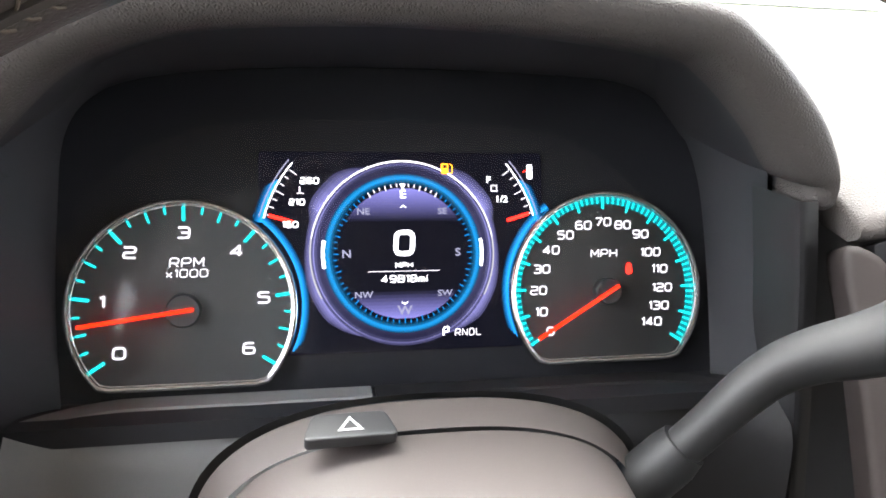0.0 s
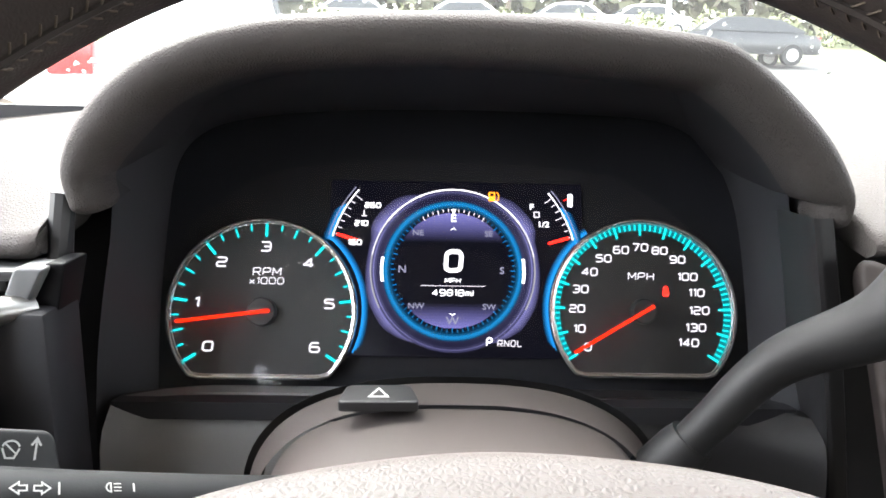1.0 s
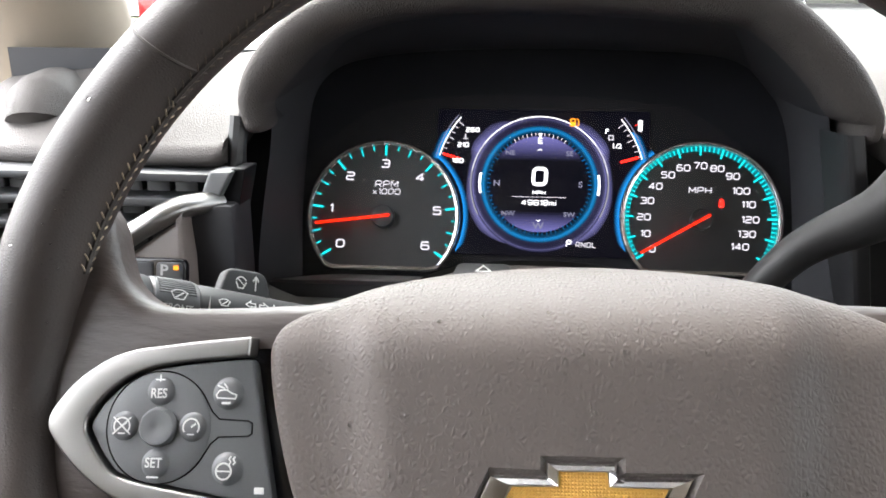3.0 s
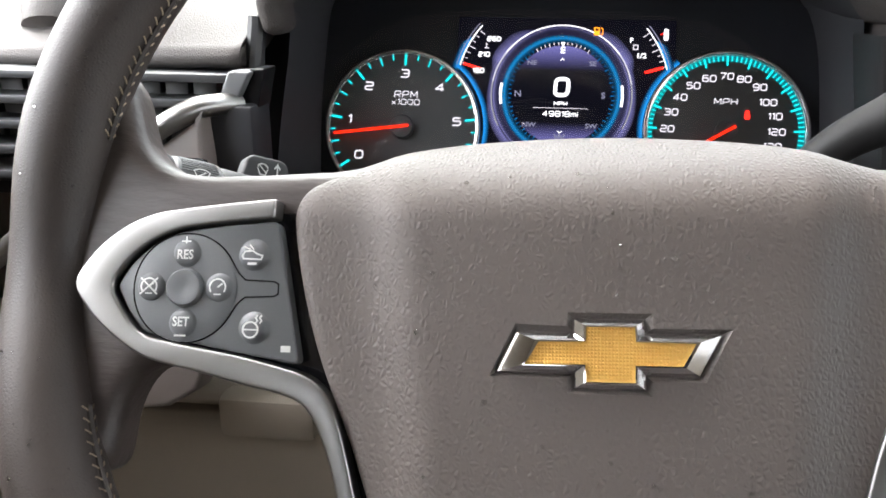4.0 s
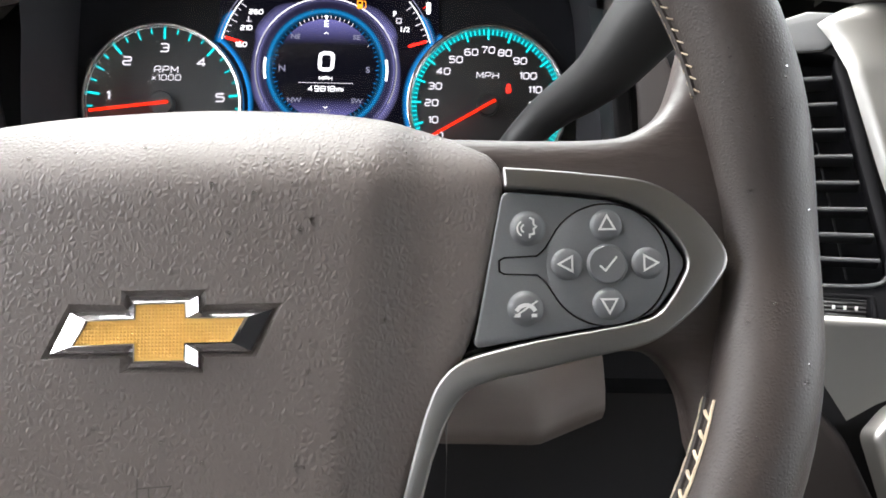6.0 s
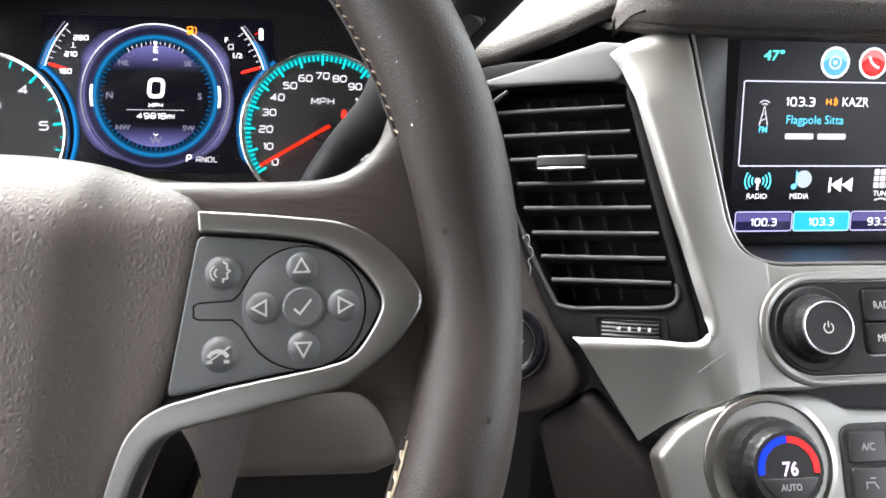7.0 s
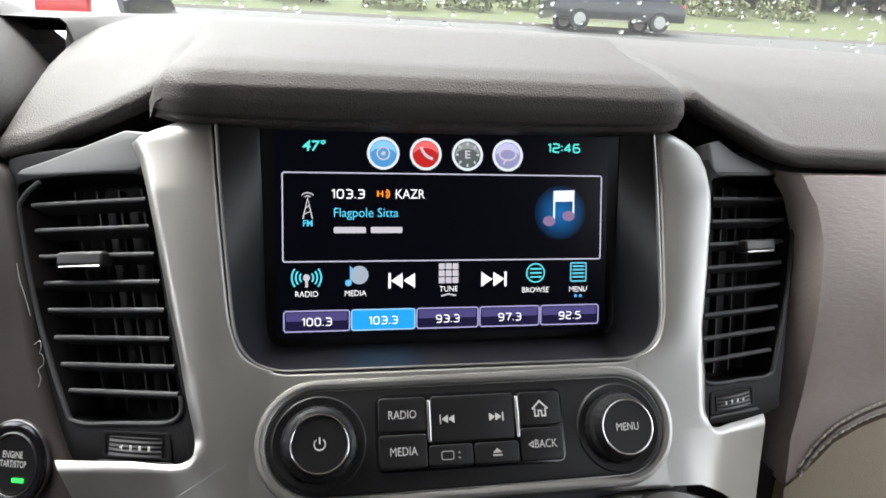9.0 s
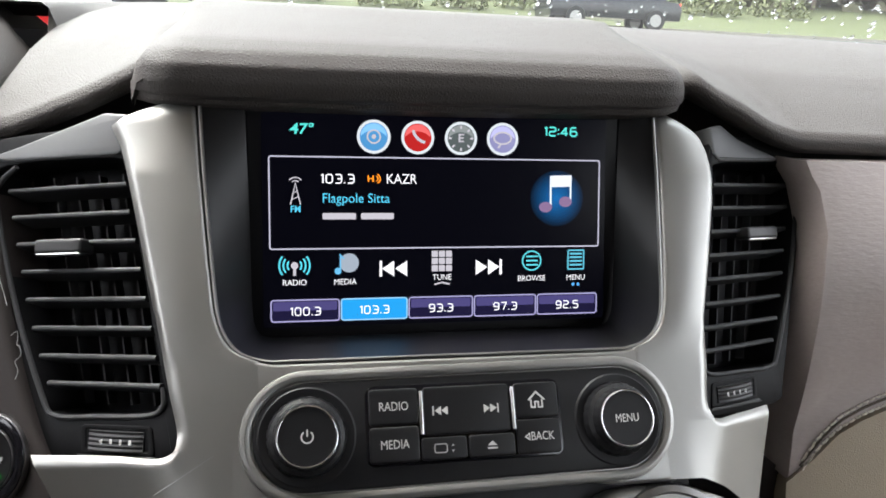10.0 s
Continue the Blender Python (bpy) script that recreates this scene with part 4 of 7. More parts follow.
def build_spokes():
    for s in (-1, 1):
        def X(u):
            return middle(s) + s * u
        bm = plate(curve_pts(mirror(WEB, s), 4), -20, -3.6, 8, steps=5)
        part("spoke_cover", bm, CREASED, wheel, "brown leather spoke cover", 60)
        part("spoke_trim", plate(rounded(mirror(TRIM, s, 3.6), [0.8] + [6] * 17 + [1, 1] + [6] * 16 + [0.8], 4), -8, 4.2, 1.0, steps=4), SATIN, wheel, "satin silver spoke trim")
        part("spoke_back", plate(rounded(mirror([(88, 43), (120, 42), (150, 34), (165, 17), (148, -2), (110, -11), (90, -16), (74, -50), (58, -108), (44, -108), (44, 40)], s), 3), -14, -3.2, 1), GLOSS, wheel)
        pad = part("control_pad", plate(rounded(mirror(PAD, s, 2.4), 2.5, 3), -4, 2.4, 0.8), PAD_GREY, wheel, "charcoal control pad")
        # round key with a slot towards the hub
        arc = circle(CX, CY, 18.0, 44, -152, 152)
        key = [(p.x, p.y) for p in arc] + [(CX - 18.0, CY + 5.0), (CX - 20.5, CY + 2.8), (102.8, CY + 2.4), (101.4, CY + 1.6), (101.4, CY - 1.6), (102.8, CY - 2.4), (CX - 20.5, CY - 2.8), (CX - 18.0, CY - 5.0)]
        part("groove", stroke([(X(a), b) for a, b in key], 0.45, 2.52, closed=True), GLOSS, pad)
        part("key_disc", lathe([(17.6, 2.0), (17.6, 2.6), (17.2, 2.8), (10, 2.7), (0, 2.6)], 48, X(CX), CY, cap1=False), BUTTON, pad)
        if s < 0:
            part("middle_button", lathe([(6.5, 2.4), (6.2, 3.6), (5.6, 4.5), (4.9, 4.6), (2.5, 4.1), (0, 3.9)], 32, X(CX), CY, cap1=False), BUTTON, pad)
        else:
            part("middle_button", lathe([(6.1, 2.4), (5.9, 3.2), (5.3, 3.7), (3, 3.6), (0, 3.5)], 32, X(CX), CY, cap1=False), BUTTON, pad)
        spots = {"up": (0, 11.6), "down": (0, -11.6), "in": (-11.8, 0.2), "out": (11.8, 0.2), "top": (-23, 11.0), "low": (-24.2, -12.6)}
        for key, (du, dv) in spots.items():
            part("button", lathe([(5.3, 2.4), (4.7, 2.75), (4.3, 3.3), (3.6, 3.8), (2, 4.05), (0, 4.1)], 28, X(CX + du), CY + dv, cap1=False), BUTTON, pad)
        z = 4.3
        if s < 0:
            part("legend", glyphs("RES", X(CX), CY + 10.7, 3.0, z, wide=0.85), PRINT, pad)
            icon([([(X(CX) - 1.6, CY + 15.2), (X(CX) + 1.6, CY + 15.2)], 0.5, False), ([(X(CX), CY + 13.6), (X(CX), CY + 16.8)], 0.5, False)], pad, 3.9)
            part("legend", glyphs("SET", X(CX), CY - 11.2, 3.0, z, wide=0.85), PRINT, pad)
            icon([([(X(CX) - 2, CY - 15.6), (X(CX) + 2, CY - 15.6)], 0.6, False)], pad, 4.3)
            for du in (-11.8, 11.8):
                x, y = X(CX + du), CY + 0.2
                bits = [(circle(x, y, 2.7, 14, -35, 215), 0.55, False), ([(x, y), (x + 1.6, y + 1.2)], 0.6, False), ([(x - 1.2, y - 2.3), (x + 1.2, y - 2.3)], 0.45, False)]
                if du > 0:
                    bits += [([(x - 3, y - 2.6), (x + 3, y + 2.8)], 0.5, False), ([(x - 3, y + 2.8), (x + 3, y - 2.6)], 0.5, False)]
                icon(bits, pad, z)
            x, y = X(CX - 23), CY + 11.0
            icon([([(x - 3.4, y - 0.4), (x - 2.4, y + 1), (x, y + 1.2), (x + 1.6, y + 0.2), (x + 3.4, y - 0.4), (x + 3, y - 1.6), (x - 3, y - 1.4)], 0.5, True), ([(x - 3.2, y + 2.6), (x - 0.6, y + 1.6)], 0.5, False),
                  ([(x - 1, y + 3.2), (x + 0.4, y + 1.6)], 0.5, False), ([(x - 1.5, y - 3), (x + 1.5, y - 3)], 0.8, False)], pad, z)
            x, y = X(CX - 24.2), CY - 12.6
            icon([(circle(x - 0.6, y - 0.6, 2.5, 18), 0.6, True), ([(x - 2.8, y - 0.6), (x + 1.6, y - 0.6)], 0.5, False), ([(x + 1, y + 1.4), (x + 1.7, y + 2.3), (x + 1, y + 3.2), (x + 1.7, y + 4)], 0.45, False),
                  ([(x + 2.4, y + 1.4), (x + 3.1, y + 2.3), (x + 2.4, y + 3.2), (x + 3.1, y + 4)], 0.45, False)], pad, z)
            part("legend", plate(rect(X(98) - 1.6, -3.6, X(98) + 1.6, -1.6, 0.2), 2.4, 2.6, 0.1), PRINT, pad)
        else:
            for du, dv, ang in ((0, 11.6, 90), (0, -11.6, 270), (-11.8, 0.2, 180), (11.8, 0.2, 0)):
                x, y = X(CX + du), CY + dv
                tri = [(x + 2.6 * math.cos(radians(ang + o)), y + 2.6 * math.sin(radians(ang + o))) for o in (0, 122, 238)]
                icon([(tri, 0.6, True)], pad, z)
            icon([([(X(CX) - 2.4, CY - 0.4), (X(CX) - 0.8, CY - 1.9), (X(CX) + 2.6, CY + 2.2)], 0.6, False)], pad, 4.15)
            x, y = X(CX - 23), CY + 11.0
            icon([([(x + 0.4, y + 3), (x + 1.6, y + 2.4), (x + 1.6, y + 1), (x + 2.4, y + 0.3), (x + 1.6, y - 0.3), (x + 1.7, y - 1.8), (x + 0.4, y - 2), (x + 0.4, y - 3)], 0.55, False), (circle(x - 0.8, y - 0.2, 1.2, 8, 110, 250), 0.5, False),
                  (circle(x - 0.8, y - 0.2, 2.4, 8, 120, 240), 0.5, False)], pad, z)
            x, y = X(CX - 24.2), CY - 12.6
            icon([(circle(x, y - 2, 3, 12, 25, 155), 1.2, False), ([(x - 3.4, y - 2.4), (x + 3.4, y + 2.2)], 0.5, False), ([(x - 3.2, y - 2), (x - 1.6, y - 2)], 1.0, False), ([(x + 1.6, y - 2), (x + 3.2, y - 2)], 1.0, False)], pad, z)


build_spokes()
HUB = [(100, 34), (100.2, 43.5), (95.8, 51.8), (82, 59), (60, 66), (36, 70.5), (0, 73), (-36, 70.5), (-60, 66), (-82, 59), (-94.5, 52), (-99, 45), (-99.2, 36), (-96.4, 20), (-91.6, 2), (-86.5, -12), (-78, -32), (-69, -56), (-56, -84), (-46, -104), (-25, -113), (0, -115), (25, -113), (46, -104), (56, -84),
       (69, -56), (78, -32), (86.5, -12), (92, 0), (96.5, 18)]


def rain_specks(height):
    """Small drops that lie on the hub pad and the rim."""
    rnd = random.Random(21)
    bm = bmesh.new()
    for k in range(300):
        r = rnd.choice((0.25, 0.3, 0.35, 0.45, 0.6, 0.85)) * MM
        if k < 150:
            u, v = rnd.uniform(-80, 80), rnd.uniform(-60, 55)
            if abs(u) > 70 + v * 0.3 or (abs(u) < 38 and abs(v) < 14):
                continue
            c = Vector(((u + 1) * MM, v * MM, height(u, v) * MM))
            n = Vector((0, 0, 1))
        else:
            a, q = rnd.choice((rnd.uniform(120, 240), rnd.uniform(-50, 60))), rnd.uniform(50, 140)
            c, n = rim_point(a, q), (rim_point(a, q, 1.0) - rim_point(a, q)).normalized()
        s = n.orthogonal().normalized()
        t = n.cross(s)
        rings(bm, [[c + n * (h * r) + s * (r * g * math.cos(i * 0.785)) + t * (r * g * math.sin(i * 0.785)) for i in range(8)] for g, h in ((1.0, -0.1), (0.95, 0.3), (0.6, 0.6))], cap0=True, cap1=True)
    wet = tagged(part("water_drops", bm, bpy.data.materials["rain_water"], None, "tiny clear water drops on the steering wheel"), "", "water drops", kind="stuff")
    wet.matrix_world = WHEEL


def sunk(ob, cutter):
    """Takes the cutter's shape out of ob's mesh for good."""
    bmesh.ops.recalc_face_normals(cutter, faces=cutter.faces)
    me = bpy.data.meshes.new("tmp")
    cutter.to_mesh(me)
    cutter.free()
    tool = new("tmp", me)
    tool.matrix_world = ob.parent.matrix_world
    ob.modifiers.new("cut", "BOOLEAN").object = tool
    bpy.context.view_layer.update()
    out = bpy.data.meshes.new_from_object(ob.evaluated_get(bpy.context.evaluated_depsgraph_get()))
    ob.modifiers.clear()
    old, ob.data = ob.data, out
    out.name = "hub_pad"
    bpy.data.meshes.remove(old)
    bpy.data.objects.remove(tool)
    bpy.data.meshes.remove(me)
    finish(out, 40)
    return ob


def build_hub():
    line = curve_pts(HUB, 5)
    cx, cy = 2.0, 0.0

    def height(u, v):
        # a raised middle that narrows downwards, and a rolled top
        half = 58 + 0.12 * v
        side = max(0.0, abs(u) - half)
        f = 8.2 - 5.8 * (1 - math.exp(-(side / 8) ** 1.6))
        top = max(0.0, v - 38)
        return f - 0.024 * top * top
    loops = []
    for k, drop in ((0.03, 0), (0.12, 0), (0.2, 0), (0.28, 0), (0.36, 0), (0.44, 0), (0.52, 0), (0.58, 0), (0.64, 0), (0.7, 0), (0.76, 0), (0.82, 0), (0.87, 0), (0.91, 0.0), (0.945, 0.0), (0.97, 0.25), (0.985, 0.9), (0.995, 2.0), (1.0, 4), (1.0, 24)):
        loops.append([((cx - 1 + p.x * k) * MM, (cy + p.y * k) * MM, (height(p.x * k, p.y * k) - drop) * MM) for p in line])
    bm = bmesh.new()
    rings(bm, loops, cap0=True, cap1=True)
    # the emblem's outline, and the sunk bed round it
    shape = [(-8.3, 8.7), (11.9, 8.7), (12.0, 4.4), (33.7, 4.8), (27.5, -7.0), (12.2, -7.1), (12.2, -11.4), (-8.0, -11.4), (-8.0, -7.0), (-30.9, -7.2), (-25.3, 4.4), (-8.2, 4.4)]
    bed = [(-10.5, 10.7), (14.5, 10.7), (14.5, 6.4), (37.0, 6.6), (29.1, -8.9), (14.2, -8.9), (14.2, -13.3), (-10.3, -13.0), (-10.3, -8.8), (-33.6, -8.9), (-25.8, 7.0), (-10.4, 6.6)]
    s = [Vector(p) for p in shape]
    cutter = bmesh.new()
    rim, low = [Vector(p) for p in bed], inset(s, -0.5)
    wide = [r + (r - l) * 0.55 for r, l in zip(rim, low)]
    rings(cutter, [scaled(low, 6.4), scaled(rim, 8.2), scaled(wide, 9.4)], cap0=True, cap1=True)
    hub = sunk(part("hub_pad", bm, HUB_SKIN, wheel, "grained brown vinyl hub pad", 70), cutter)
    part("horn_mark", stroke([(-4.2, -48.3), (-4.2, -42.5)], 0.5, 8.4, bm=stroke([(-4.2, -45.3), (5.4, -44.6), (4.2, -47.2), (3.2, -48.3), (-0.2, -48.3), (-0.9, -47.4), (-0.9, -45.1)], 0.45, 8.4)), material("embossed_mark", (0.05, 0.04, 0.037), 0.6), hub)
    # plain two-armed emblem: chrome frame, gold inlay
    rain_specks(height)
    emblem = part("emblem", plate(s, 5.5, 7.6, 0.2), CHROME, wheel, "gold and chrome emblem without lettering")
    bm = bmesh.new()
    inner = [Vector(p) for p in [(-5.1, 6.5), (9.0, 6.6), (9.3, 2.4), (26.3, 2.3), (22.5, -4.4), (9.1, -4.5), (9.0, -9.4), (-5.1, -9.5), (-5.2, -4.5), (-22.8, -4.9), (-18.8, 1.9), (-5.1, 2.2)]]
    crest = [i.lerp(o, 0.16) for i, o in zip(inner, s)]
    loops = [scaled(s, 7), scaled(s, 7.8), scaled(crest, 10.2), scaled(inner, 10.3), scaled(inner, 9.2)]
    rings(bm, loops)
    part("emblem_frame", bm, material("polished_chrome", (0.85, 0.85, 0.86), 0.09, 1.0, tint=0.03), emblem, "chrome frame", 20)
    part("emblem_inlay", flat(inner, 9.6), GOLD, emblem, "gold honeycomb inlay")
    # the raised dots of the inlay
    bm = bmesh.new()
    for i in range(-26, 30):
        for j in range(-11, 10):
            x, y = i * 1.02 + 1, j * 1.02
            ins = -4.7 < x < 8.7 and -9.0 < y < 6.2 or (-20.4 + 0.55 * y < x < 23.9 + 0.55 * y and -4.3 < y < 1.9)
            if ins:
                lp = [(x - 0.38, y - 0.38), (x + 0.38, y - 0.38), (x + 0.38, y + 0.38), (x - 0.38, y + 0.38)]
                rings(bm, [scaled([Vector(p) for p in lp], 9.6), scaled([Vector((x + (p[0] - x) * 0.5, y + (p[1] - y) * 0.5)) for p in lp], 9.9)], cap1=True)
    tagged(part("emblem_grain", bm, GOLD, emblem), kind="stuff")


build_hub()


def build_stalks():
    st = thing("wiper_stalk", ROOT, "black wiper and indicator stalk with white printed symbols", "control stalk")
    a = Vector((-0.087, 0.154, 1.172))
    ax = Vector((-0.72, -0.6, 0.34)).normalized()
    side = (Vector((0.42, -0.75, 0.5)) - ax * ax.dot(Vector((0.42, -0.75, 0.5)))).normalized()
    up = side.cross(-ax).normalized()
    DULL = material("worn_black_plastic", (0.014, 0.0145, 0.0155), 0.6, grain_size=0.0006, bump=0.3, tint=0.15, spec=0.3)
    FADED = material("faded_print", (0.36, 0.36, 0.35), 0.6, tint=0.1)
    prof = [(-0.03, 0.0085), (0.0, 0.0085), (0.03, 0.009), (0.06, 0.0098), (0.085, 0.0108), (0.1, 0.0112), (0.1015, 0.0105)]
    part("stem", tube([a + ax * d for d, r in prof], [r for d, r in prof], 28), DULL, st)
    part("collar", tube([a + ax * d for d in (0.1016, 0.1025, 0.121, 0.1219)], [0.0108, 0.0117, 0.0119, 0.011], 28), BLACK, st, "ribbed charcoal collar")
    for i in range(12):
        ang = 0.35 + i * 0.11
        rad = side * math.cos(ang) + up * math.sin(ang)
        p = a + ax * 0.104 + rad * 0.0118
        part("rib", tube([p, p + ax * 0.0155], 0.0004, 5), BLACK, st)
    part("end_cap", tube([a + ax * d for d in (0.122, 0.1235, 0.148, 0.154, 0.156)], [0.0112, 0.012, 0.0122, 0.0105, 0.006], 28), DULL, st)
    m = fr(a + ax * 0.077 + up * 0.008 - side * 0.003, -ax, up)
    part("fin", moved(plate(rounded([(-14, -2), (14, -2), (9, 14), (-10, 14)], 4), -4, 3, 1.5), m), DULL, st, "black washer paddle")
    bm = stroke(circle(-3, 7.6, 2.6, 12, 20, 160), 0.6, 3.2)
    stroke([(-5.5, 8), (-4.2, 5), (-1.8, 5), (-0.5, 8)], 0.6, 3.2, bm)
    stroke([(-5, 9.6), (-1, 6)], 0.5, 3.2, bm)
    stroke([(4.2, 4.6), (4.2, 11)], 0.7, 3.2, bm)
    stroke([(2.8, 9), (4.2, 11.2), (5.6, 9)], 0.7, 3.2, bm)
    part("legend", moved(bm, m), FADED, st)

    def mark(bm, d, turn=0.0):
        # print that lies on the stem's skin
        rad = side * math.cos(turn) + up * math.sin(turn)
        r = float(np.interp(d, [0, 0.03, 0.06, 0.085, 0.1, 0.102, 0.13], [0.0085, 0.009, 0.0098, 0.0108, 0.0112, 0.0119, 0.0122])) + 0.0003
        return moved(bm, fr(a + ax * d + rad * r, -ax, up * math.cos(turn) - side * math.sin(turn)))
    for s, d in ((-1, 0.079), (1, 0.0725)):
        bm = stroke([(s * 2.4, 0), (0, 1.8), (0, 0.8), (s * -2.2, 0.8), (s * -2.2, -0.8), (0, -0.8), (0, -1.8)], 0.5, 0, closed=True)
        part("legend", mark(bm, d, 0.35), FADED, st)
    part("legend", mark(stroke([(0, -2), (0, 2)], 0.6, 0), 0.0675, 0.35), FADED, st)
    bm = stroke(circle(-1.5, 0, 1.5, 10, 90, 270), 0.5, 0, closed=True)
    for dy in (-1.2, 0, 1.2):
        stroke([(-0.6, dy), (1.8, dy)], 0.4, 0, bm)
    part("legend", mark(bm, 0.05, 0.4), FADED, st)
    part("legend", mark(stroke([(0, -1.5), (0, 1.5)], 0.6, 0), 0.044, 0.4), FADED, st)
    # wedge, wiper and words
    part("legend", mark(flat([(-0.6, -5), (0.9, -5), (0.3, 5)], 0), 0.0985, 0.0), FADED, st)
    for d, t in ((0.0915, 0.1), (0.1115, 0.1)):
        w = 1.0 if d > 0.1 else 0.75
        bm = stroke([(-3.4 * w, 2 * w), (-1.2 * w, 3.1 * w), (1.2 * w, 3.1 * w), (3.4 * w, 2 * w), (1.8 * w, -1 * w), (-1.8 * w, -1 * w)], 0.5, 0, closed=True)
        stroke([(-1.6 * w, -0.4 * w), (1.8 * w, 2 * w)], 0.6, 0, bm)
        part("legend", mark(bm, d, 0.2), FADED, st)
    part("legend", mark(glyphs("FRONT", 0, 0, 3.0, 0, wide=0.85), 0.1115, -0.2), FADED, st)
    part("legend", mark(glyphs("INT", 0, 0, 2.8, 0, wide=0.85), 0.091, -0.15), FADED, st)
    part("legend", mark(glyphs("INT-ON", 0, 0, 3.0, 0, wide=0.95), 0.138, 0.45), FADED, st)
    part("legend", mark(stroke([(-6, 0), (-3, 0), (-2.4, 1.6), (1, 1.6)], 0.6, 0), 0.138, 0.0), FADED, st)
    # gear lever
    LEVER = material("satin_lever_black", (0.012, 0.012, 0.0125), 0.5, grain_size=0.0006, bump=0.25, tint=0.15, spec=0.3)
    gl = thing("gear_lever", ROOT, "black plastic column gear lever with a shift rocker", "gear lever")
    pts = curve_pts([(0.084, 0.208, 1.147), (0.099, 0.203, 1.168), (0.1105, 0.198, 1.186), (0.1195, 0.194, 1.201), (0.129, 0.189, 1.2145), (0.138, 0.18, 1.2255), (0.147, 0.167, 1.236), (0.155, 0.155, 1.2475), (0.165, 0.146, 1.265), (0.177, 0.136, 1.285), (0.188, 0.125, 1.299), (0.2, 0.112, 1.315), (0.212, 0.1, 1.331), (0.219, 0.093, 1.341)], 5, False)
    k = len(pts)
    rad = [float(np.interp(i / (k - 1), [0, 0.15, 0.3, 0.4, 0.5, 0.58, 0.66, 0.92, 0.98, 1], [0.0085, 0.0088, 0.0098, 0.011, 0.0128, 0.0155, 0.0182, 0.0188, 0.014, 0.004])) for i in range(k)]
    part("arm", tube(pts, rad, 28), material("satin_black_plastic", (0.012, 0.012, 0.0125), 0.5, grain_size=0.0006, bump=0.2, tint=0.15, spec=0.35), gl)
    part("socket", tube([Vector((0.084, 0.208, 1.147)), Vector((0.099, 0.203, 1.168)), Vector((0.103, 0.2015, 1.1745))], [0.0125, 0.012, 0.0105], 24), LEVER, gl, "black lever socket")
    d = Vector((0.52, -0.52, 0.67)).normalized()
    n = Vector((-0.29, -0.86, -0.42)).normalized()
    m = fr(Vector((0.1815, 0.1315, 1.2945)) + n * 0.0172, d.cross(n), d)
    part("rocker_gap", moved(plate(rect(-13.2, -9.6, 13.2, 9.6, 3), -3, 1.2, 0.6), m), GLOSS, gl)
    part("rocker", moved(plate(rect(-12.4, -8.8, 12.4, 8.8, 2.6), -3, 2.5, 1.2), m), GREY, gl, "charcoal shift rocker")
    bm = stroke([(-9, 0), (-4.6, 0)], 1.1, 2.7)
    stroke([(-6.8, -2.2), (-6.8, 2.2)], 1.1, 2.7, bm)
    stroke([(7, -2.2), (7, 2.2)], 1.1, 2.7, bm)
    stroke([(0, -3), (0, 3)], 0.4, 2.7, bm)
    part("legend", moved(bm, m), PRINT, gl)


build_stalks()


# ---- instrument cluster ----
cluster = thing("instrument_cluster", CLUSTER, "instrument cluster with two round gauges and a lit centre display", "instrument cluster")


def dial_outline(x, y, r, low, n=64):
    a = math.degrees(math.asin(low / r))
    pts = circle(x, y, r, n, -a + 2, 180 + a - 2)
    w = r * math.cos(radians(a))
    return pts + [Vector((x - w + 4, y - low)), Vector((x + w - 4, y - low))]


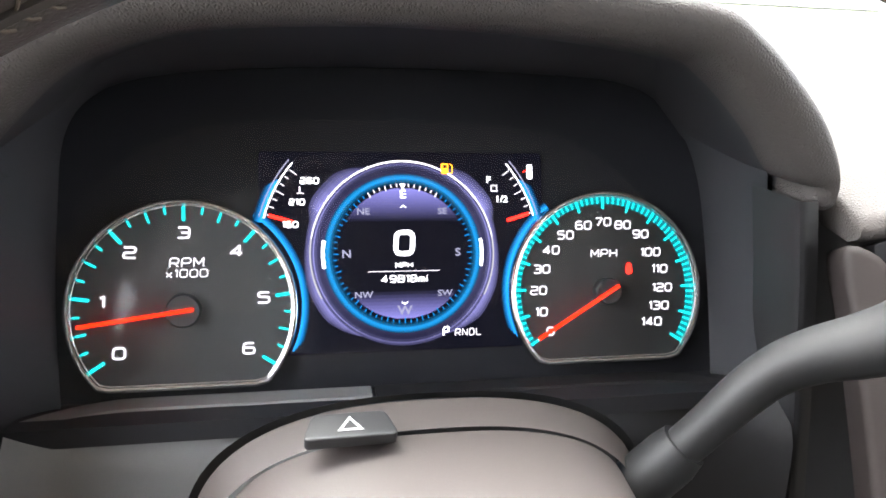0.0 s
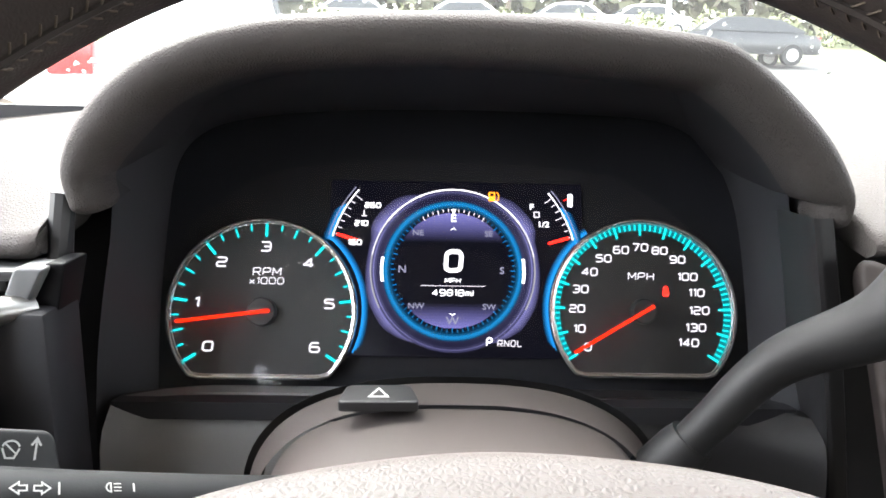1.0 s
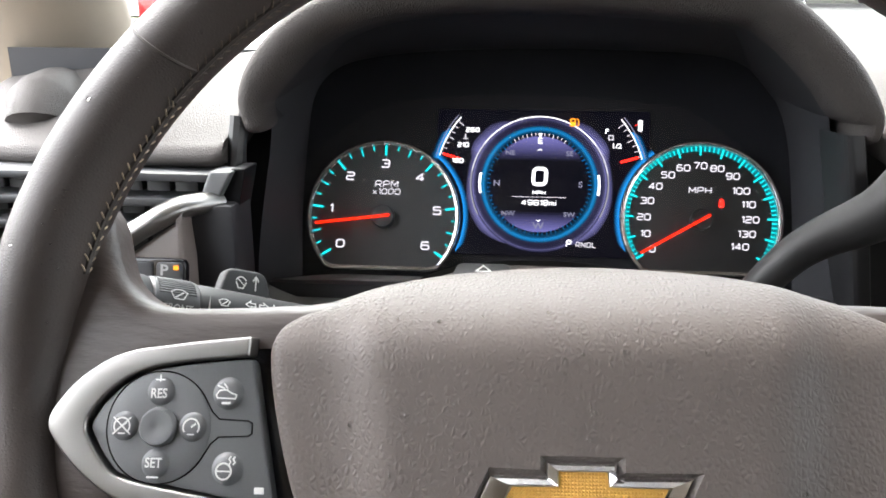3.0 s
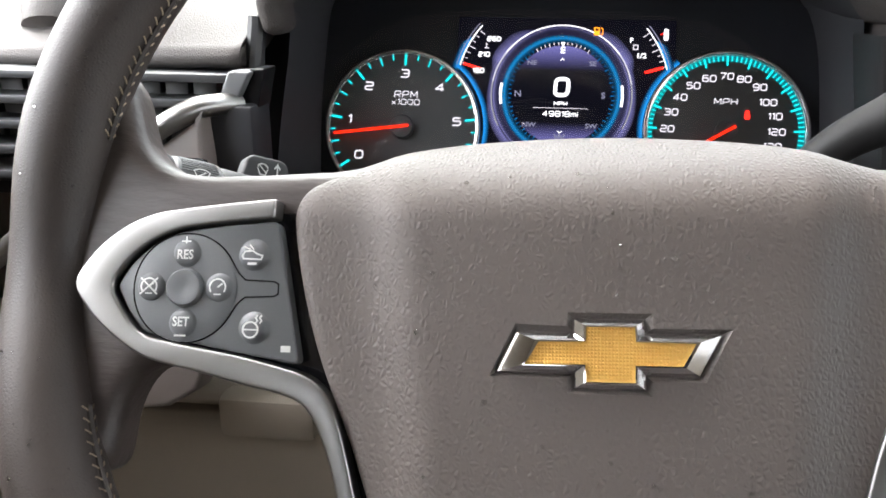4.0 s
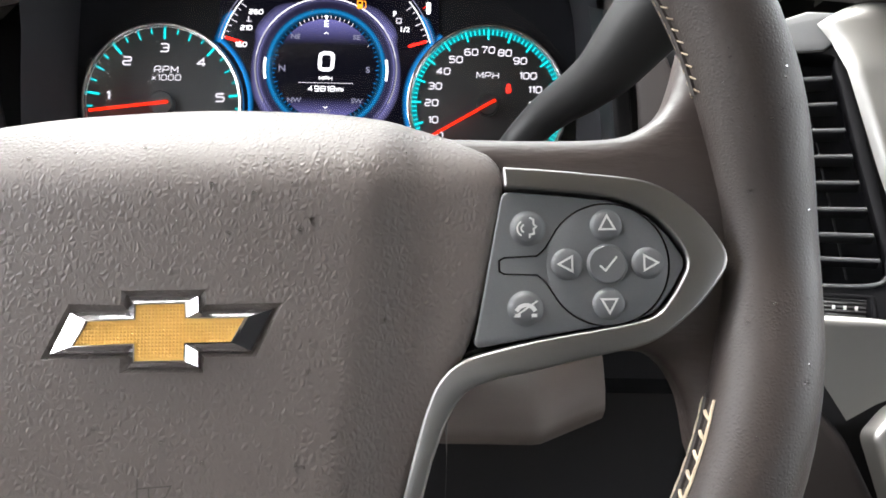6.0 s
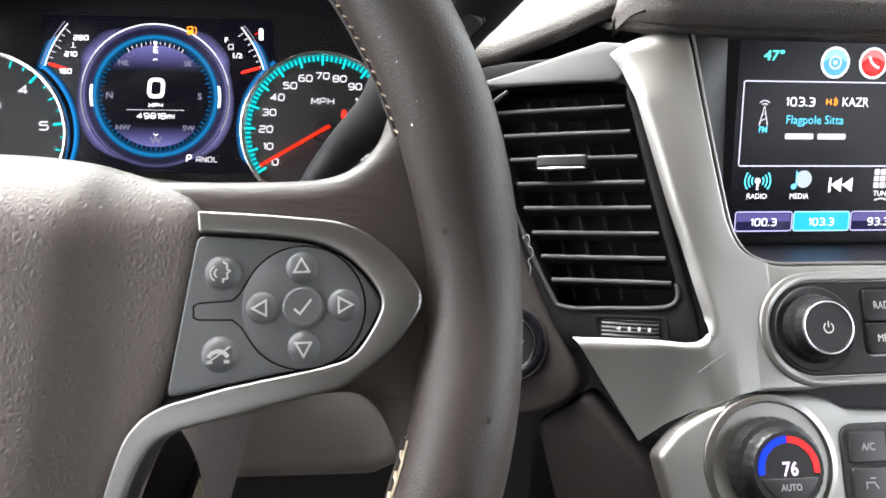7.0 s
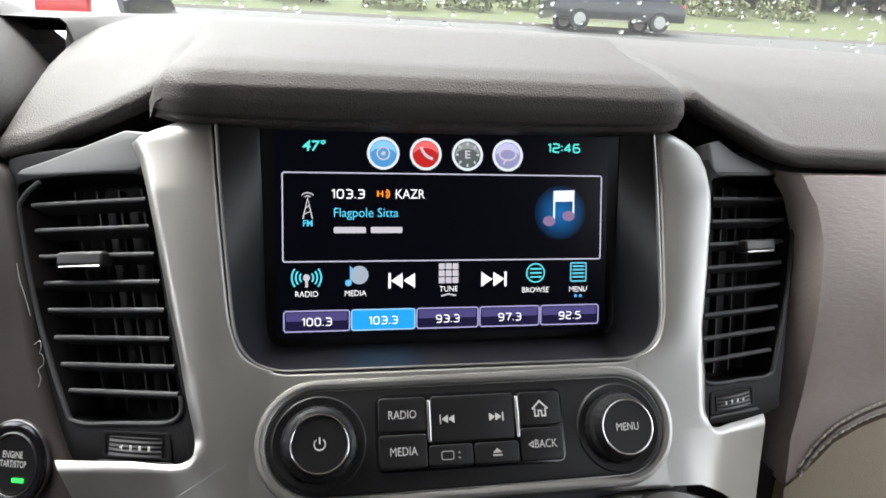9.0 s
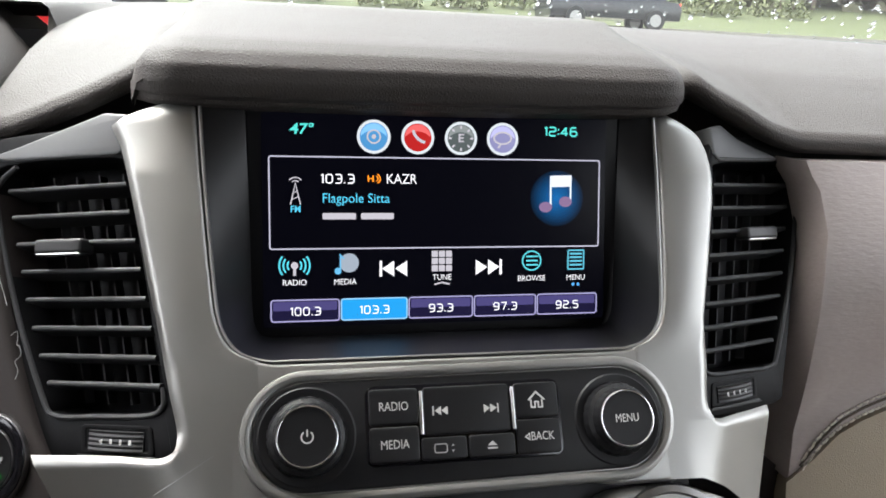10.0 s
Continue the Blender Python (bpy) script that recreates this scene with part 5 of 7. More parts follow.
def build_cluster():
    lens = part("lens", flat(curve_pts(LENS, 5, False), 13), clear_pane("gauge_lens", 0.06), cluster, "clear gauge lens")
    lens.visible_shadow = False
    # the faceplate's colour also holds the lens's bluish reflection
    part("backplate", flat([(p.x * 1.08, p.y * 1.1) for p in curve_pts(LENS, 5, False)], -4), material("smoked_faceplate_haze", (0.0135, 0.014, 0.017), 0.5, grain_size=0.0006, bump=0.1, tint=0.2, spec=0.12), cluster, "smoked black faceplate, bluish from reflected sky")
    part("display", plate(rect(-76, -27, 75, 78, 2), -6, -1.5, 0.5), SCREEN_L, cluster, "dark glass display")
    disp = thing("centre_display", CLUSTER, "round blue and violet lit display reading zero", "display")
    cx, cy = -2.2, 24.3

    # violet light outside the ring, widest at its shoulders, brightest along it
    reach = ([20, 26, 32, 50, 58, 64, 70], [3.4, 6.2, 7.2, 6.6, 4.4, 1.8, 0.2])
    foot = ([-62, -54, -40, -20, -6, 8, 20], [0.2, 2.2, 5.0, 4.6, 3.4, 2.8, 3.4])
    for side in (0, 1):
        for degs, wide in (reach, foot):
            for k in range(8):
                a0 = degs[0] + (degs[-1] - degs[0]) * k / 8
                a1 = degs[0] + (degs[-1] - degs[0]) * (k + 1) / 8
                mid = (a0 + a1) / 2
                level = float(np.interp(mid, [-62, -30, 0, 22, 30, 45, 70], [0.45, 0.8, 0.55, 0.6, 0.95, 0.6, 0.4]))
                for i in range(4):
                    f = level * (1 - i / 4) ** 0.9
                    lo, hi = [], []
                    for j in range(4):
                        a = a0 + (a1 - a0) * j / 3
                        w = float(np.interp(a, degs, wide))
                        c, d = math.cos(radians(180 - a if side else a)), math.sin(radians(a))
                        lo.append(Vector((cx + (48.4 + w * i / 4) * c, cy + (48.4 + w * i / 4) * d)))
                        hi.append(Vector((cx + (48.4 + w * (i + 1) / 4) * c, cy + (48.4 + w * (i + 1) / 4) * d)))
                    bm = bmesh.new()
                    rings(bm, [scaled(lo, -0.9), scaled(hi, -0.9)], closed=False)
                    part("lobe", bm, glow("violet_lobe_light", (0.13 * f, 0.125 * f, 0.3 * f), 0.8), disp)
    # the ring: dark with violet edges, lighter at its flanks
    for i in range(12):
        for r0, r1, g in ((41.6, 43.0, 0.14), (43.0, 45.2, 0.1), (45.2, 46.6, 0.22), (46.6, 47.2, 0.8), (47.2, 48.4, 0.28)):
            f = g * (0.45 + 0.55 * math.sin(radians((i + 0.5) * 15)) ** 2)
            shade = glow("violet_fade_light", (0.15 * f, 0.145 * f, 0.33 * f + 0.004), 0.8)
            for s in (-1, 1):
                a0, a1 = 90 + s * i * 15, 90 + s * (i + 1) * 15
                part("ring", arc_band(cx, cy, r0, r1, min(a0, a1), max(a0, a1), -0.9, 8), shade, disp)
    for a0, a1, f in ((36, 144, 1.0), (10, 36, 0.5), (144, 170, 0.5), (-28, 10, 0.22), (170, 208, 0.22)):
        part("ring_edge", arc_band(cx, cy, 48.2, 49.0, a0, a1, -0.7, 50), glow("ring_edge_light", (0.95 * f, 0.93 * f, f), 0.85), disp)
    for r0, r1, f in ((36.4, 37.6, 0.1), (37.6, 38.8, 0.32), (38.8, 40.4, 0.85), (40.4, 41.2, 0.6), (41.2, 41.8, 0.25)):
        part("blue_ring", arc_band(cx, cy, r0, r1, 0, 360, -0.8, 90), glow("blue_ring_light", (0.006 * f, 0.14 * f, 0.34 * f), 0.75), disp, "blue ring")
    bm, bright = bmesh.new(), bmesh.new()
    for i in range(72):
        a = radians(i * 5)
        r0 = 35.0 if i % 3 else 34.0
        stroke([(cx + r0 * math.cos(a), cy + r0 * math.sin(a)), (cx + 36.8 * math.cos(a), cy + 36.8 * math.sin(a))], 0.6, -0.7, bright if 11 < i < 25 else bm)
    tagged(part("compass_ticks", bm, BLUE_L, disp), kind="stuff")
    tagged(part("compass_ticks", bright, PALE_L, disp, "pale ticks under the pointer"), kind="stuff")
    for s in (0, 180):
        part("bracket", arc_band(cx, cy, 41.2, 43.0, s - 10, s + 10, -0.6, 14), WHITE_L, disp, "white bracket")
    # violet light that fades into the black middle from the top and the foot
    for s, name, y0, y1, n, peak in ((1, "upper_glow", 34.2, 17.0, 12, 1.25), (-1, "lower_glow", 34.2, 20.0, 8, 1.2)):
        for i in range(n):
            a, b = y0 + (y1 - y0) * i / n, y0 + (y1 - y0) * (i + 1) / n
            f = peak * (1 - (i + 0.5) / n) ** 1.2
            wa, wb = math.sqrt(max(34.5 ** 2 - a * a, 0.01)), math.sqrt(34.5 ** 2 - b * b)
            part(name, flat([(cx - wa, cy + s * a), (cx + wa, cy + s * a), (cx + wb, cy + s * b), (cx - wb, cy + s * b)], -0.8), glow("violet_dome_light", (0.09 * f + 0.003, 0.085 * f + 0.003, 0.24 * f + 0.006), 0.75), disp)
    part("pointer", flat([(cx - 1.6, cy + 36.6), (cx + 1.6, cy + 36.6), (cx, cy + 33.2)], -0.5), WHITE_L, disp)
    part("digit", stroke([(p.x + 0.06 * (p.y - cy), p.y) for p in rect(cx - 4.4, cy - 0.2, cx + 4.4, cy + 11.0, 3.2, 6)], 2.6, -0.5, closed=True), WHITE_L, disp, "large white zero")
    part("legend", squared("MPH", cx, cy - 6.2, 2.9, -0.5, thick=0.17), WHITE_L, disp)
    part("line", stroke([(cx - 19, cy - 9.4), (cx + 19, cy - 9.4)], 0.35, -0.5), PALE_L, disp)
    part("legend", squared("49818mi", cx, cy - 13.4, 4.0, -0.5, thick=0.14, wide=0.9), WHITE_L, disp)
    part("legend", glyphs("E", cx, cy + 31, 4.2, -0.5), WHITE_L, disp)
    for s, x, y, h in (("N", -30, 0, 4), ("S", 29, 0, 4), ("W", 0, -30, 4.4), ("NE", -21, 22, 3.2), ("SE", 21, 22, 3.2), ("NW", -21.5, -21.5, 3.2), ("SW", 21.5, -21.5, 3.2)):
        part("legend", glyphs(s, cx + x, cy + y, h, -0.5), DIM_L, disp)
    part("chevron", stroke([(cx - 1.6, cy + 24), (cx, cy + 25.2), (cx + 1.6, cy + 24)], 0.5, -0.5), WHITE_L, disp)
    part("chevron", stroke([(cx - 1.6, cy - 25.5), (cx, cy - 26.7), (cx + 1.6, cy - 25.5)], 0.5, -0.5), WHITE_L, disp)
    part("legend", squared("P", 19.5, -17.4, 5.4, -0.5, thick=0.17, wide=0.62), WHITE_L, disp)
    part("legend", squared("RNDL", 31.4, -18.2, 4.0, -0.5, thick=0.14, wide=0.75), PALE_L, disp)
    # small gauges at both shoulders
    for s in (-1, 1):
        gx = cx + s * 0.5
        a0, a1 = (140, 165) if s < 0 else (15, 40)
        part("gauge_arc", arc_band(cx, cy, 73.6, 74.4, a0, a1, -0.6, 20), WHITE_L, disp)
        part("gauge_arc", arc_band(cx, cy, 76.0, 76.7, a0, a1, -0.6, 20), DIM_L, disp)
        for i in range(5):
            f = (1 - i / 5) ** 1.6
            part("gauge_glow", arc_band(cx, cy, 74.6 + i * 0.9, 75.5 + i * 0.9, (149 + i if s < 0 else 13), (167 if s < 0 else 31 - i), -0.8, 16), glow("blue_fade_light", (0.01 * f, 0.2 * f, 0.55 * f), 0.75), disp)
        bm = bmesh.new()
        for i in range(7):
            a = radians((143 + i * 3.4) if s < 0 else (37 - i * 3.4))
            r0 = 68.5 if i % 3 == 0 else 70.5
            stroke([(cx + r0 * math.cos(a), cy + r0 * math.sin(a)), (cx + 73 * math.cos(a), cy + 73 * math.sin(a))], 0.55, -0.6, bm)
        tagged(part("gauge_ticks", bm, PALE_L, disp), kind="stuff")
        a = radians(163.5 if s < 0 else 16.5)
        part("gauge_pointer", stroke([(cx + 59 * math.cos(a), cy + 59 * math.sin(a)), (cx + 72 * math.cos(a), cy + 72 * math.sin(a))], 1.9, -0.45), RED_L, disp, "red pointer")
        # blue light along the edge of the round gauge
        gx, gy = (-111, -1) if s < 0 else (110, 2)
        for i in range(4):
            f = (1 - i / 4) ** 1.4
            part("edge_glow", arc_band(gx, gy, 55.8 + i * 0.9, 56.7 + i * 0.9, (-25 + i * 2 if s < 0 else 125), (55 if s < 0 else 205 - i * 2), -1.0, 30), glow("edge_fade_light", (0.01 * f, 0.2 * f, 0.55 * f), 0.75), disp, "blue edge light")
    for t, x, y in (("260", -50.5, 62.5), ("210", -57, 51.5), ("160", -60.5, 40.0)):
        part("legend", squared(t, x, y, 3.5, -0.4, wide=0.85, thick=0.2), WHITE_L, disp)
    for t, x, y in (("F", 44.5, 63.0), ("1/2", 51.5, 52.5)):
        part("legend", glyphs(t, x, y, 3.3, -0.4, wide=1.2), WHITE_L, disp)
    bm = stroke([(46, 57), (46, 60), (49, 60), (49, 57)], 0.7, -0.4, closed=True)
    stroke([(-55.5, 56), (-55.5, 59.5)], 0.8, -0.4, bm)
    stroke([(-57, 56), (-53.5, 56)], 0.6, -0.4, bm)
    pieces("symbol", bm, PALE_L, disp)
    bm = plate(rect(18.6, 66.2, 22.6, 71.8, 0.6), -0.6, -0.3, 0.1)
    stroke([(23.2, 66.4), (24.6, 67), (24.6, 70.5), (23.4, 71.6)], 0.6, -0.3, bm)
    part("fuel_symbol", bm, AMBER_L, disp, "amber fuel warning symbol")
    part("fuel_window", flat(rect(19.5, 69.3, 21.7, 71, 0.2), -0.2), SCREEN_L, disp)
    bm = plate(rounded([(66.2, 63.5), (69.3, 63.5), (69.3, 71.5), (66.2, 71.5)], 1), -0.6, -0.3, 0.1)
    part("car_symbol", bm, WHITE_L, disp, "white car symbol")
    part("car_symbol_mark", stroke([(63.8, 67.2), (66.0, 68.6)], 0.5, -0.3), RED_L, disp)

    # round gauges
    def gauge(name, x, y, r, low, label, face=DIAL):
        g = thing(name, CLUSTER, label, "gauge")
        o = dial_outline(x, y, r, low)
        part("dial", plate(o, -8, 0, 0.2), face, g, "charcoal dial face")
        part("bezel", ring2(inset(o, -2.5), inset(o, 0.4), -6, 5.0, 1.2), BEZEL, g, "thin metal bezel")
        part("bezel_line", ring2(inset(o, 0.1), inset(o, 0.9), 0.2, 3.2, 0.2), CHROME, g)
        return g
    x, y = -112.3, -2.2
    g = gauge("tachometer", x, y, 52.6, 36.2, "round tachometer with cyan marks and a red needle")
    for i in range(7):
        a = radians(213 - i * 41)
        part("mark", stroke([(x + 44.5 * math.cos(a), y + 44.5 * math.sin(a)), (x + 51.5 * math.cos(a), y + 51.5 * math.sin(a))], 1.5, 0.4), CYAN, g)
        part("numeral", squared(str(i), x + (38.6 if 0 < i < 6 else 36.5) * math.cos(a), y + (38.6 if 0 < i < 6 else 36.5) * math.sin(a), 6.2, 0.4, wide=1.05), PALE_L, g)
        if i < 6:
            for j in (1, 2, 3):
                a = radians(213 - (i + j / 4) * 41)
                part("mark", stroke([(x + (46.5 if j == 2 else 48.5) * math.cos(a), y + (46.5 if j == 2 else 48.5) * math.sin(a)), (x + 51.5 * math.cos(a), y + 51.5 * math.sin(a))], 0.9, 0.4), CYAN, g)
    part("legend", squared("RPM", x + 1.3, y + 23.8, 5.0, 0.4, thick=0.13), PALE_L, g)
    part("legend", squared("x1000", x + 1.3, y + 18.4, 4.2, 0.4, thick=0.13), PALE_L, g)
    part("needle_cap", lathe([(8.2, 0.2), (8.2, 6), (7.6, 7), (0, 7.2)], 32, x, y, cap1=False), GREY, g, "charcoal needle cap")
    a = radians(187.5)
    part("needle", plate([(x + 5 * math.cos(a) * -1 - 0.9 * math.sin(a), y - 5 * math.sin(a) + 0.9 * math.cos(a)), (x + 48 * math.cos(a) - 0.9 * math.sin(a), y + 48 * math.sin(a) + 0.9 * math.cos(a)), (x + 48 * math.cos(a) + 0.9 * math.sin(a), y + 48 * math.sin(a) - 0.9 * math.cos(a)),
                          (x - 5 * math.cos(a) + 0.9 * math.sin(a), y - 5 * math.sin(a) - 0.9 * math.cos(a))], 7.2, 8.4, 0.3), NEEDLE_L, g, "glowing red needle")
    x, y = 109.3, 1.3
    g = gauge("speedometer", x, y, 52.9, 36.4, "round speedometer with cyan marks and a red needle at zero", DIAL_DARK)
    bm = bmesh.new()
    for i in range(71):
        a = radians(213 - i * 2 * 1.757)
        if i % 5:
            stroke([(x + 48.5 * math.cos(a), y + 48.5 * math.sin(a)), (x + 52.2 * math.cos(a), y + 52.2 * math.sin(a))], 0.8, 0.4, bm)
    tagged(part("fine_marks", bm, CYAN, g), kind="stuff")
    part("scale_glow", arc_band(x, y, 48.5, 52.2, 213, -33, 0.35, 90), glow("dim_cyan_light", (0.002, 0.1, 0.11), 0.8), g)
    for i in range(15):
        a = radians(213 - i * 17.57)
        part("mark", stroke([(x + 45.5 * math.cos(a), y + 45.5 * math.sin(a)), (x + 52.3 * math.cos(a), y + 52.3 * math.sin(a))], 1.3, 0.45), CYAN, g)
        rr = 38.4 if i < 10 else (35, 35, 34.2, 33, 32.4)[i - 10]
        part("numeral", squared(str(i * 10), x + rr * math.cos(a), y + rr * math.sin(a), 5.0, 0.4, wide=0.9, gap=0.32), PALE_L, g)
    part("legend", squared("MPH", x, y + 21, 4.7, 0.4, thick=0.13), PALE_L, g)
    part("belt_light", plate(circle(x + 14.5, y + 14, 1.5, 14), 0.2, 0.6, 0.1, plate(rect(x + 12.7, y + 9.2, x + 16.3, y + 13.2, 1.2), 0.2, 0.6, 0.1)), RED_L, g, "lit red seat belt light")
    part("needle_cap", lathe([(7.4, 0.2), (7.4, 6), (6.6, 7), (0, 7.2)], 32, x, y, cap1=False), BLACK, g, "black needle cap")
    a = radians(210.5)
    part("needle", plate([(x + 6 * math.cos(a) * -1 - 0.9 * math.sin(a), y - 6 * math.sin(a) + 0.9 * math.cos(a)), (x + 48 * math.cos(a) - 0.9 * math.sin(a), y + 48 * math.sin(a) + 0.9 * math.cos(a)), (x + 48 * math.cos(a) + 0.9 * math.sin(a), y + 48 * math.sin(a) - 0.9 * math.cos(a)),
                          (x - 6 * math.cos(a) + 0.9 * math.sin(a), y - 6 * math.sin(a) - 0.9 * math.cos(a))], 7.2, 8.4, 0.3), NEEDLE_L, g, "glowing red needle")


build_cluster()


# ---- centre stack ----
def ease(f):
    f = min(1.0, max(0.0, f))
    return f * f * (3 - 2 * f)


def build_stack():
    face = thing("centre_trim", STACK, "satin silver trim panel round the screen and the audio controls", "trim panel")
    half = [(-121, 148), (-126, 146), (-129, 138), (-125, 120), (-123, 100), (-119, 68), (-116, 36), (-116.5, 14), (-115, 2), (-108, -8), (-104, -30), (-101, -35.5), (-92, -35), (-70, -35), (-60, -32.5), (-20, -31)]
    hole = [(-20, 26.5), (-82, 26.5), (-95, 29.4), (-103, 37), (-107, 49), (-114, 75), (-118, 118)]
    outline = [Vector(p) for p in half] + [Vector((-p[0], p[1])) for p in half[::-1]] + [Vector((-p[0], p[1])) for p in hole[::-1]] + [Vector(p) for p in hole]
    # left wing, right wing and the bridge below the screen
    bm = plate(rounded(outline, 4.5, 4), -14, 2.4, 2.2, steps=5)
    part("trim", bm, STACK_SILVER, face, "satin silver trim")
    for s in (-1, 1):
        def wing(q, t):
            v = 156 - 164 * t
            if s < 0:
                xo = float(np.interp(v, [-8, -4, 3, 15, 39, 64, 89, 116, 132, 138, 143, 148, 153, 156], [121.4, 120.6, 121.8, 124.8, 129.8, 135.7, 141, 147, 151.6, 154.5, 157, 150, 141, 132]))
            else:
                xo = float(np.interp(v, [-8, -4, 3, 19, 41, 59, 73, 104, 123, 132, 140, 147, 153, 156], [124.6, 123.8, 124.8, 127.4, 130, 135, 138.6, 146, 149, 149.5, 148, 143, 136, 127]))
            xi = float(np.interp(v, [3, 27.6, 29, 31.6, 35, 39.5, 50, 75, 118, 153], [85, 85.5, 90.5, 96.2, 100, 102.6, 105.8, 108.8, 113.2, 116]))
            fade = min(1.0, max(0.0, (v - 3) / 60))
            fade = fade * fade * (3 - 2 * fade)
            e = 2 * q - 1
            z = 2.43 + fade * 1.0 * (1 - e * e)
            if e < 0:
                z -= 6.0 * fade * max(0.0, (-e - 0.84) / 0.16) ** 2.2
            roll = max(0.0, (q - 0.35) / 0.65)
            z -= 2.4 * fade * roll ** 2
            z -= 9 * max(0.0, (v - 115) / 38) * q * q
            z -= 4 * max(0.0, (q - 0.86) / 0.14) ** 2 * min(1.0, max(0.0, (v + 8) / 8))
            if v > 142:
                z -= 7 * ((v - 142) / 14) ** 2
            return (s * (xi + (xo - xi) * q) * MM, v * MM, z * MM)
        bm = sheet(wing, 28, 60)
        part("wing", bm, STACK_SILVER, face, "rounded satin silver wing", 60)
    # below the vents the trim bends back towards the doors
    for s in (-1, 1):
        def lower_wing(q, t):
            x0 = 98 + (85 if s < 0 else 70) * q
            if s < 0:
                y0 = float(np.interp(x0, [98, 119, 121, 123, 127, 133, 146, 183], [-5, -5, -6.6, -9.0, -10.6, -10.4, -8.6, -5.8]))
            else:
                y0 = float(np.interp(x0, [98, 122, 124, 127, 131, 137, 168], [-2, -2, -4.4, -7.6, -8.2, -7.0, -2.4]))
            x1 = 98 + 56 * q
            y1 = float(np.interp(x1, [98, 112, 127, 142, 154], [-34, -37.0, -42.2, -49.5, -57.5])) if s < 0 else float(np.interp(x1, [98, 115, 130, 154], [-34, -34.5, -40, -54]))
            x, y = x0 + (x1 - x0) * t, y0 + (y1 - y0) * t
            z = 2.46 - (18 + 7 * t) * max(0.0, (x - 120) / (62 if s < 0 else 48)) ** 1.5 - 8 * t * ease((x - 107) / 36)
            if t < 0.12:
                z -= 3.5 * (1 - t / 0.12) ** 2 * min(1.0, max(0.0, (x0 - 117) / 6))
            return (s * x * MM, y * MM, z * MM)
        part("wing_foot", sheet(lower_wing, 48, 30), STACK_SILVER, face, "satin silver foot of the wing", 60)
    edge = [(-116, 156), (-113, 118), (-108.6, 75), (-105.6, 50), (-102.4, 39.5), (-96, 31.6), (-85, 27.6), (-70, 27.2), (0, 27.2), (70, 27.2), (85, 27.6), (96, 31.6), (102.4, 39.5), (105.6, 50), (108.6, 75), (113, 118), (116, 156)]
    line = curve_pts(edge, 6, False)
    part("screen_edge", tube([(p.x * MM, p.y * MM, 0.0015) for p in line], 0.0009, 8), SATIN, face, "thin inner edge")
    part("scratch", stroke([(-129, -25), (-119, -19), (-106, -11)], 0.35, 2.6), PRINT_DIM, face)
    # dark funnel between trim and screen
    inv = STACK.inverted() @ SCREEN
    far = curve_pts([(-97, 62), (-96, 30), (-95, 0), (-94.5, -36), (-94, -52), (-92.5, -61), (-87, -65.6), (-70, -66), (0, -66), (70, -66), (87, -65.6), (92.5, -61), (94, -52), (94.5, -36), (95, 0), (96, 30), (97, 62)], 6, False)
    near = [Vector((p.x * MM, p.y * MM, 0.0005)) for p in line]
    deep = [inv @ Vector((p.x * MM, p.y * MM, 0.001)) for p in far]
    bm = bmesh.new()
    rings(bm, [near, [a.lerp(b, 0.9) for a, b in zip(near, deep)], deep], closed=False)
    part("screen_surround", bm, DEEP_BLACK, face, "black recess round the screen", 50)
    # climate trim below, and the slot between
    low = [(-151, -63), (-139, -51), (-124, -43.4), (-108, -37.4), (-92, -36), (-72, -36.5), (-62, -39.5), (-54, -44.5), (-30, -45.5)]
    low2 = low + [(-p[0], p[1]) for p in low[::-1]] + [(140, -110), (120, -150), (-120, -150), (-140, -110)]
    part("lower_trim", plate(rounded(low2, 4, 3), -12, 1.2, 4, steps=6), STACK_SILVER, face, "satin silver lower trim")
    part("slot", plate(rect(-112, -70, 112, -24, 4), -16, -7, 1), SOFT_BLACK, face)
    return face


build_stack()


def knob(parent_label, x, y, r, tall, name, group="", ringed=True):
    k = thing(name, STACK @ Matrix.Translation((x * MM, y * MM, 0)), parent_label, "knob", group)
    q = r + (7.4 if ringed else 3.2)
    part("collar", lathe([(q, 0), (q, 3.2), (q - 1, 4.0), (r + 1.5, 3.4), (r + 1.5, 2)], 56, cap1=True), DEEP_BLACK, k)
    bm = bmesh.new()
    n = 96
    loops = []
    for z, rr in ((2, 1.22), (4, 1.22), (tall * 0.55, 1.15), (tall * 0.62, 1.02), (tall - 3, 0.97), (tall - 1, 0.95), (tall, 0.91)):
        loops.append([(MM * r * rr * (1 - 0.018 * (i % 4 == 0)) * math.cos(2 * math.pi * i / n), MM * r * rr * (1 - 0.018 * (i % 4 == 0)) * math.sin(2 * math.pi * i / n), z * MM) for i in range(n)])
    rings(bm, loops, cap1=True)
    part("grip", bm, DEEP_BLACK, k, "ribbed black grip")
    if ringed:
        part("bright_ring", ring2(circle(0, 0, r * 0.925, 56), circle(0, 0, r * 0.855, 56), tall - 1, tall + 0.6, 0.4), CHROME, k, "bright ring")
    part("cap", lathe([(r * 0.86, tall - 1), (r * 0.84, tall + 0.1), (0, tall - 0.2)], 48, cap1=False), DEEP_BLACK, k)
    return k


